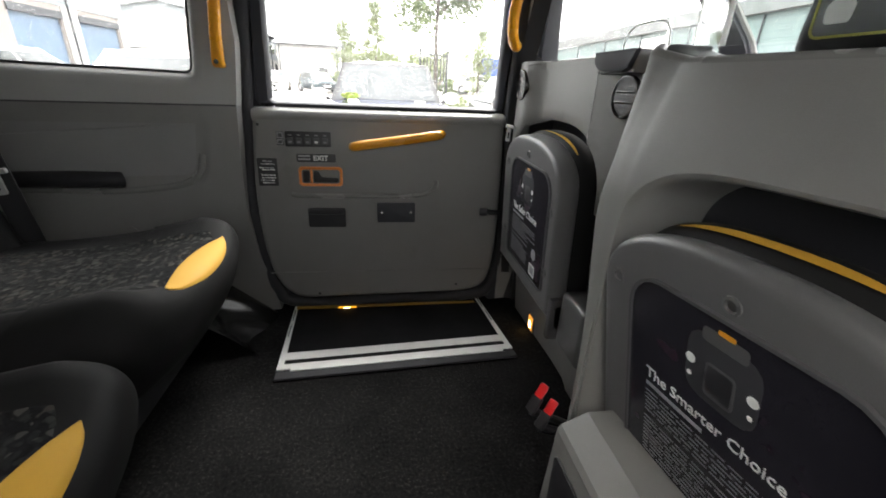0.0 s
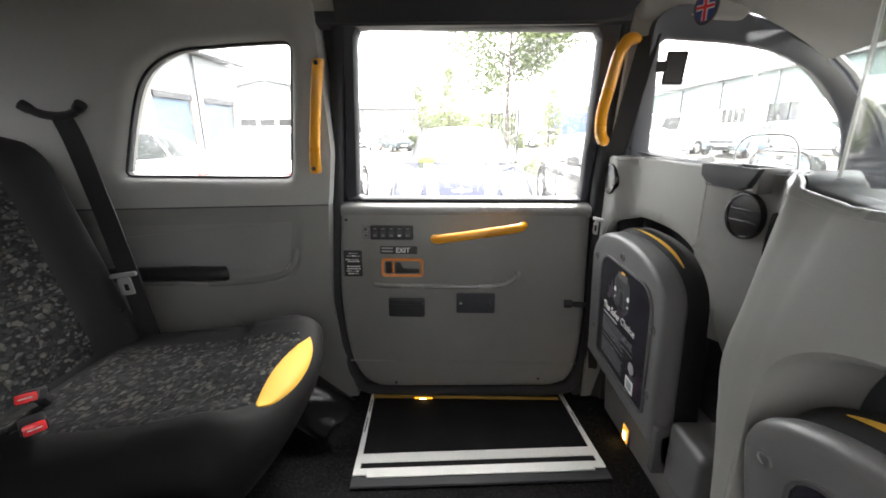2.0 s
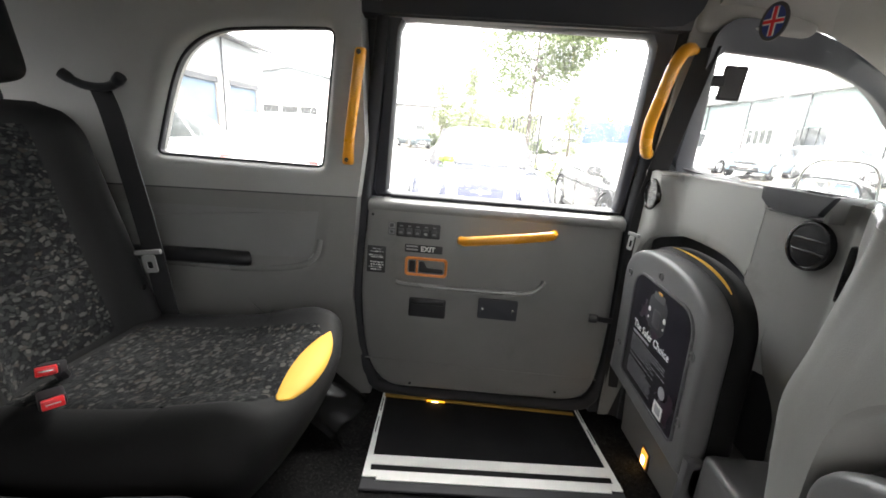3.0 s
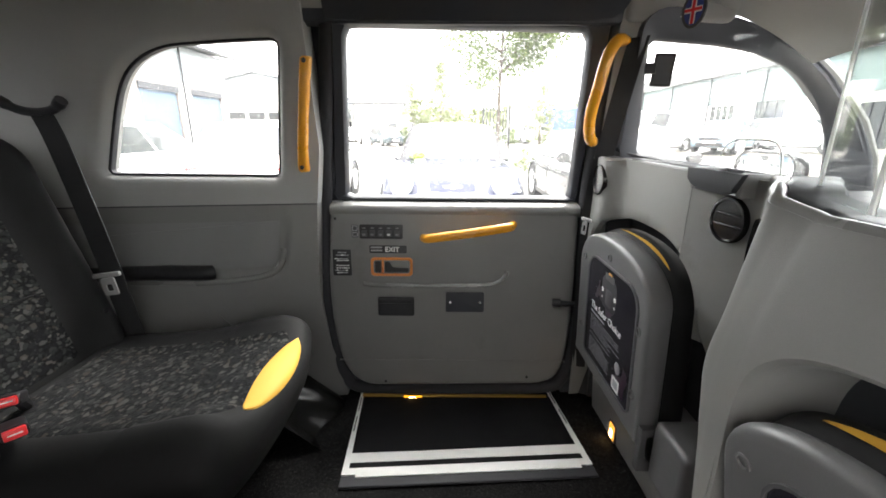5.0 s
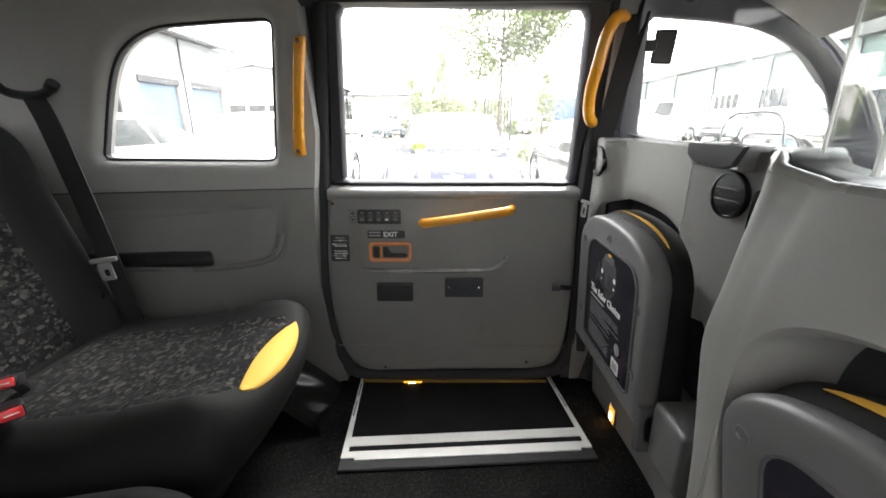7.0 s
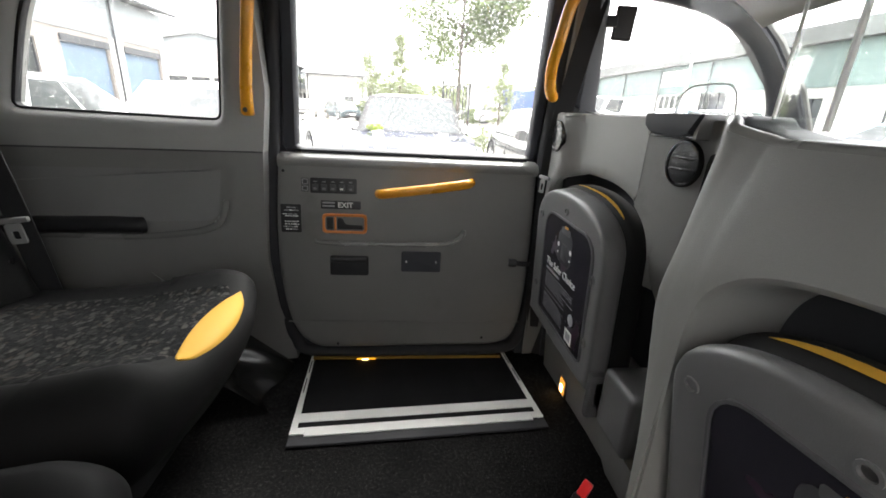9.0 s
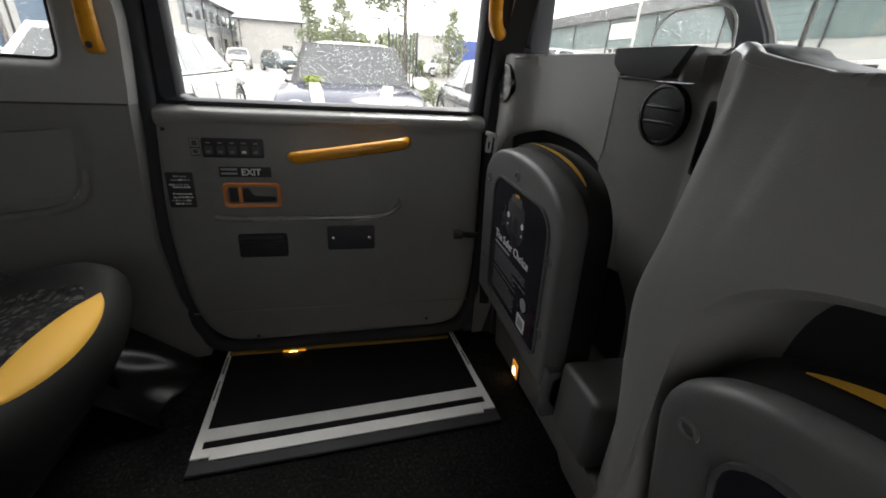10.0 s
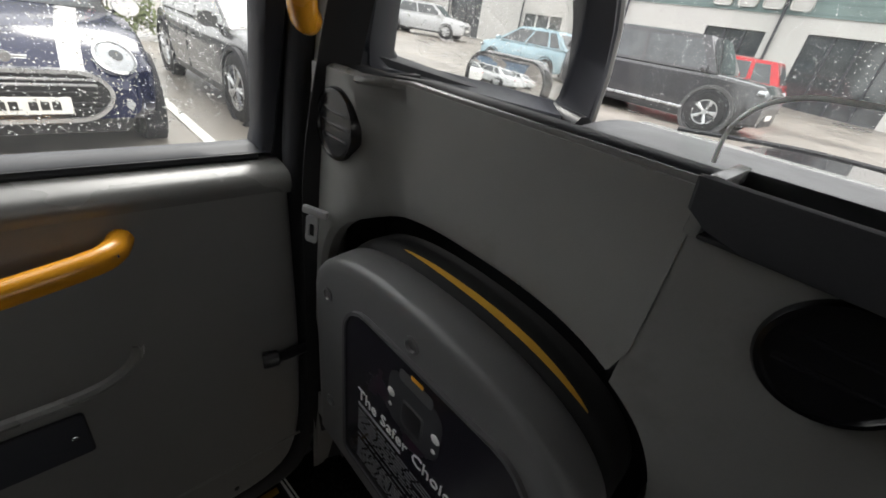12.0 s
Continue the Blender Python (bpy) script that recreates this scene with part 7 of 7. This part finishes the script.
def leaves(centres, count, size, seed, spread):
    """Many small bent leaf blades round the given clump centres."""
    rng = np.random.default_rng(seed)
    verts, faces = [], []
    cs = np.array([c[:3] for c in centres])
    rs = np.array([c[3] for c in centres])
    for _ in range(count):
        i = rng.integers(len(cs))
        d = rng.normal(size=3)
        d /= np.linalg.norm(d)
        p = cs[i] + d * rs[i] * rng.uniform(0.25, 1.0) ** 0.6 * np.array([1, 1, spread])
        u = rng.normal(size=3)
        u /= np.linalg.norm(u)
        v = np.cross(u, rng.normal(size=3))
        v /= np.linalg.norm(v)
        w = np.cross(u, v)
        s = size * rng.uniform(0.6, 1.3)
        n = len(verts)
        verts += [tuple(p - u * s), tuple(p + v * s * 0.45 + w * s * 0.15), tuple(p + u * s), tuple(p - v * s * 0.45 + w * s * 0.15)]
        faces += [(n, n + 1, n + 2), (n, n + 2, n + 3)]
    me = bpy.data.meshes.new("crown")
    me.from_pydata(verts, [], faces)
    return me


def tree(label, at, h, clear, width, seed, count=5200, size=0.10, mat=None, trunk=0.09, spread=1.0):
    t = thing("tree", (*at, GZ), label, "tree")
    rng = random.Random(seed)
    top = Vector((at[0], at[1], GZ + h * 0.93))
    path = [Vector((at[0], at[1], GZ)), Vector((at[0] + rng.uniform(-0.05, 0.05) * h * 0.2, at[1], GZ + h * 0.35)), Vector((at[0] + rng.uniform(-0.1, 0.1) * h * 0.2, at[1] + 0.05, GZ + h * 0.65)), top]
    pts = smooth_path(path, 6)
    bms = [tube(pts, [trunk * (1 - 0.85 * k / (len(pts) - 1)) for k in range(len(pts))], 8)]
    clumps = []
    n = 26
    for k in range(n):
        f = clear + (0.96 - clear) * (k + rng.random()) / n
        base = pts[min(len(pts) - 1, int(f * (len(pts) - 1)))]
        a = rng.uniform(0, 2 * math.pi)
        prof = width * math.sin(math.pi * min(1, 0.12 + 0.88 * (f - clear) / (1 - clear)) ** 0.75) * rng.uniform(0.55, 1.1)
        tip = base + Vector((math.cos(a) * prof, math.sin(a) * prof, h * rng.uniform(0.03, 0.10)))
        mid_ = base.lerp(tip, 0.5) + Vector((0, 0, h * 0.015))
        bms.append(tube([base, mid_, tip], [trunk * 0.28, trunk * 0.18, trunk * 0.05], 5))
        for q in (0.55, 0.8, 1.0):
            c = base.lerp(tip, q)
            clumps.append((*c, width * rng.uniform(0.22, 0.42)))
    part("trunk", joined(*bms), BARK, t, "", 60)
    me = leaves(clumps, count, size, seed, spread)
    me.materials.append(mat or LEAF)
    ob = new("crown", me)
    attach(ob, t)


tree("slim young street tree with sparse green leaves", (2.05, 15.2), 6.9, 0.42, 1.95, 3, 11000, 0.085)
tree("conical pale green tree beyond the car park", (-0.2, 34), 6.4, 0.10, 1.3, 8, 3200, 0.11, LEAFPALE)
tree("pale green tree in the distance", (-2.6, 36), 5.2, 0.08, 1.3, 9, 2600, 0.11, LEAFPALE)
tree("small conical tree by the container", (7.4, 33), 4.7, 0.10, 1.15, 11, 2600, 0.10, LEAFPALE)
hedge_c = [(x + random.Random(k).uniform(-0.5, 0.5), 39 + random.Random(k + 9).uniform(-1, 1), GZ + 0.5 + 0.5 * random.Random(k + 5).random(), 0.7) for k, x in enumerate(steps(-5, 7, 26))]
hm = leaves(hedge_c, 5000, 0.16, 4, 0.9)
hm.materials.append(LEAF)
tagged(new("hedge", hm), "uneven green hedge and shrubs beyond the car park", "hedge", kind="stuff")
wd = leaves([(x, 78 + 6 * random.Random(k).random(), GZ + 1.5 + 3.5 * random.Random(k + 3).random(), 2.4) for k, x in enumerate(steps(-34, 60, 70))], 16000, 0.5, 6, 0.9)
wd.materials.append(LEAFPALE)
tagged(new("far_trees", wd), "pale belt of trees at the edge of the estate", "trees", kind="stuff")
sh_c = [(2.1 + 0.25 * k, 12.4 + 0.1 * k, GZ + 0.35 + 0.2 * (k % 2), 0.35) for k in range(3)]
sm = leaves(sh_c, 700, 0.06, 12, 0.9)
sm.materials.append(LEAFPALE)
tagged(new("shrub", sm), "thin weedy shrub at the railings' foot", "shrub")

lm_ = leaves([(*(MM @ Vector((hl - 0.98, -0.50 + 0.05 * k, 0.955))), 0.05) for k in range(3)], 150, 0.028, 31, 0.8)
lm_.materials.append(surf("leaf_bits", (0.25, 0.32, 0.05), 0.3, 0.6, bump=0))
attach(new("leaf_litter", lm_), mini)


# ---- raindrops on the outer faces of the panes ----
def drops(label, spots):
    """Low flat beads of water, joined; each spot has its place, outward direction and radius."""
    ringn, verts, faces = 7, [], []
    for p, n, r in spots:
        n = Vector(n).normalized()
        u = n.orthogonal().normalized()
        v = n.cross(u)
        b = len(verts)
        for k, (f, h) in enumerate(((1.0, 0.0), (0.72, 0.42))):
            for j in range(ringn):
                a = 2 * math.pi * j / ringn
                verts.append(p + (u * math.cos(a) + v * math.sin(a)) * r * f + n * (r * h * 0.8 + 0.0003))
        verts.append(p + n * (r * 0.5 + 0.0003))
        for j in range(ringn):
            i2 = (j + 1) % ringn
            faces += [(b + j, b + i2, b + ringn + i2, b + ringn + j), (b + ringn + j, b + ringn + i2, b + 2 * ringn)]
        faces.append(tuple(b + j for j in reversed(range(ringn))))
    me = bpy.data.meshes.new("raindrops")
    me.from_pydata([tuple(q) for q in verts], [], faces)
    for f in me.polygons:
        f.use_smooth = True
    me.materials.append(WATER)
    ob = tagged(new("raindrops", me), label, "raindrops", kind="stuff")
    ob.visible_shadow = False


rain = random.Random(21)
size = lambda: 0.0006 + 0.0008 * rain.random() ** 2
drops("small raindrops on the passenger door window", [(Vector((x, window_y(z) + 0.0382, z)), (0, 1, 0.33), size()) for x, z in ((rain.uniform(-0.045, 0.555), 0.64 + 0.39 * rain.random()) for _ in range(9500))])
drops("small raindrops on the quarter window", [(Vector((x, side_y(x, z) + 0.0332, z)), (0, 1, 0.22), size()) for x, z in ((rain.uniform(-0.64, -0.25), rain.uniform(0.69, 1.0)) for _ in range(2800)) if z < 1.0 - 0.9 * max(0, -0.5 - x) ** 0.8 - 0.02])
drops("small raindrops on the front side window", [(Vector((x, front_y(x, z) + 0.0052, z)), (0, 1, 0.22), size()) for x, z in ((rain.uniform(0.74, 1.33), rain.uniform(0.69, 1.0)) for _ in range(6000)) if (x < 0.95 or z < 1.0 - 1.9 * max(0, x - 1.0) ** 1.6) and z > 0.76 - 0.14 * (x - 0.73)])
def ws_pt(a, b):
    return Vector((1.52 + 0.10 * (1 - (2 * b - 1) ** 2) - 0.42 * a, 0.03 + 1.43 * b, 0.635 + 0.50 * a))
drops("raindrops on the windscreen", [(ws_pt(rain.uniform(0.03, 0.95), rain.uniform(0.03, 0.97)) + Vector((0.001, 0, 0.0008)), (0.77, 0, 0.64), 0.0005 + 0.0009 * rain.random() ** 2) for _ in range(9000)])
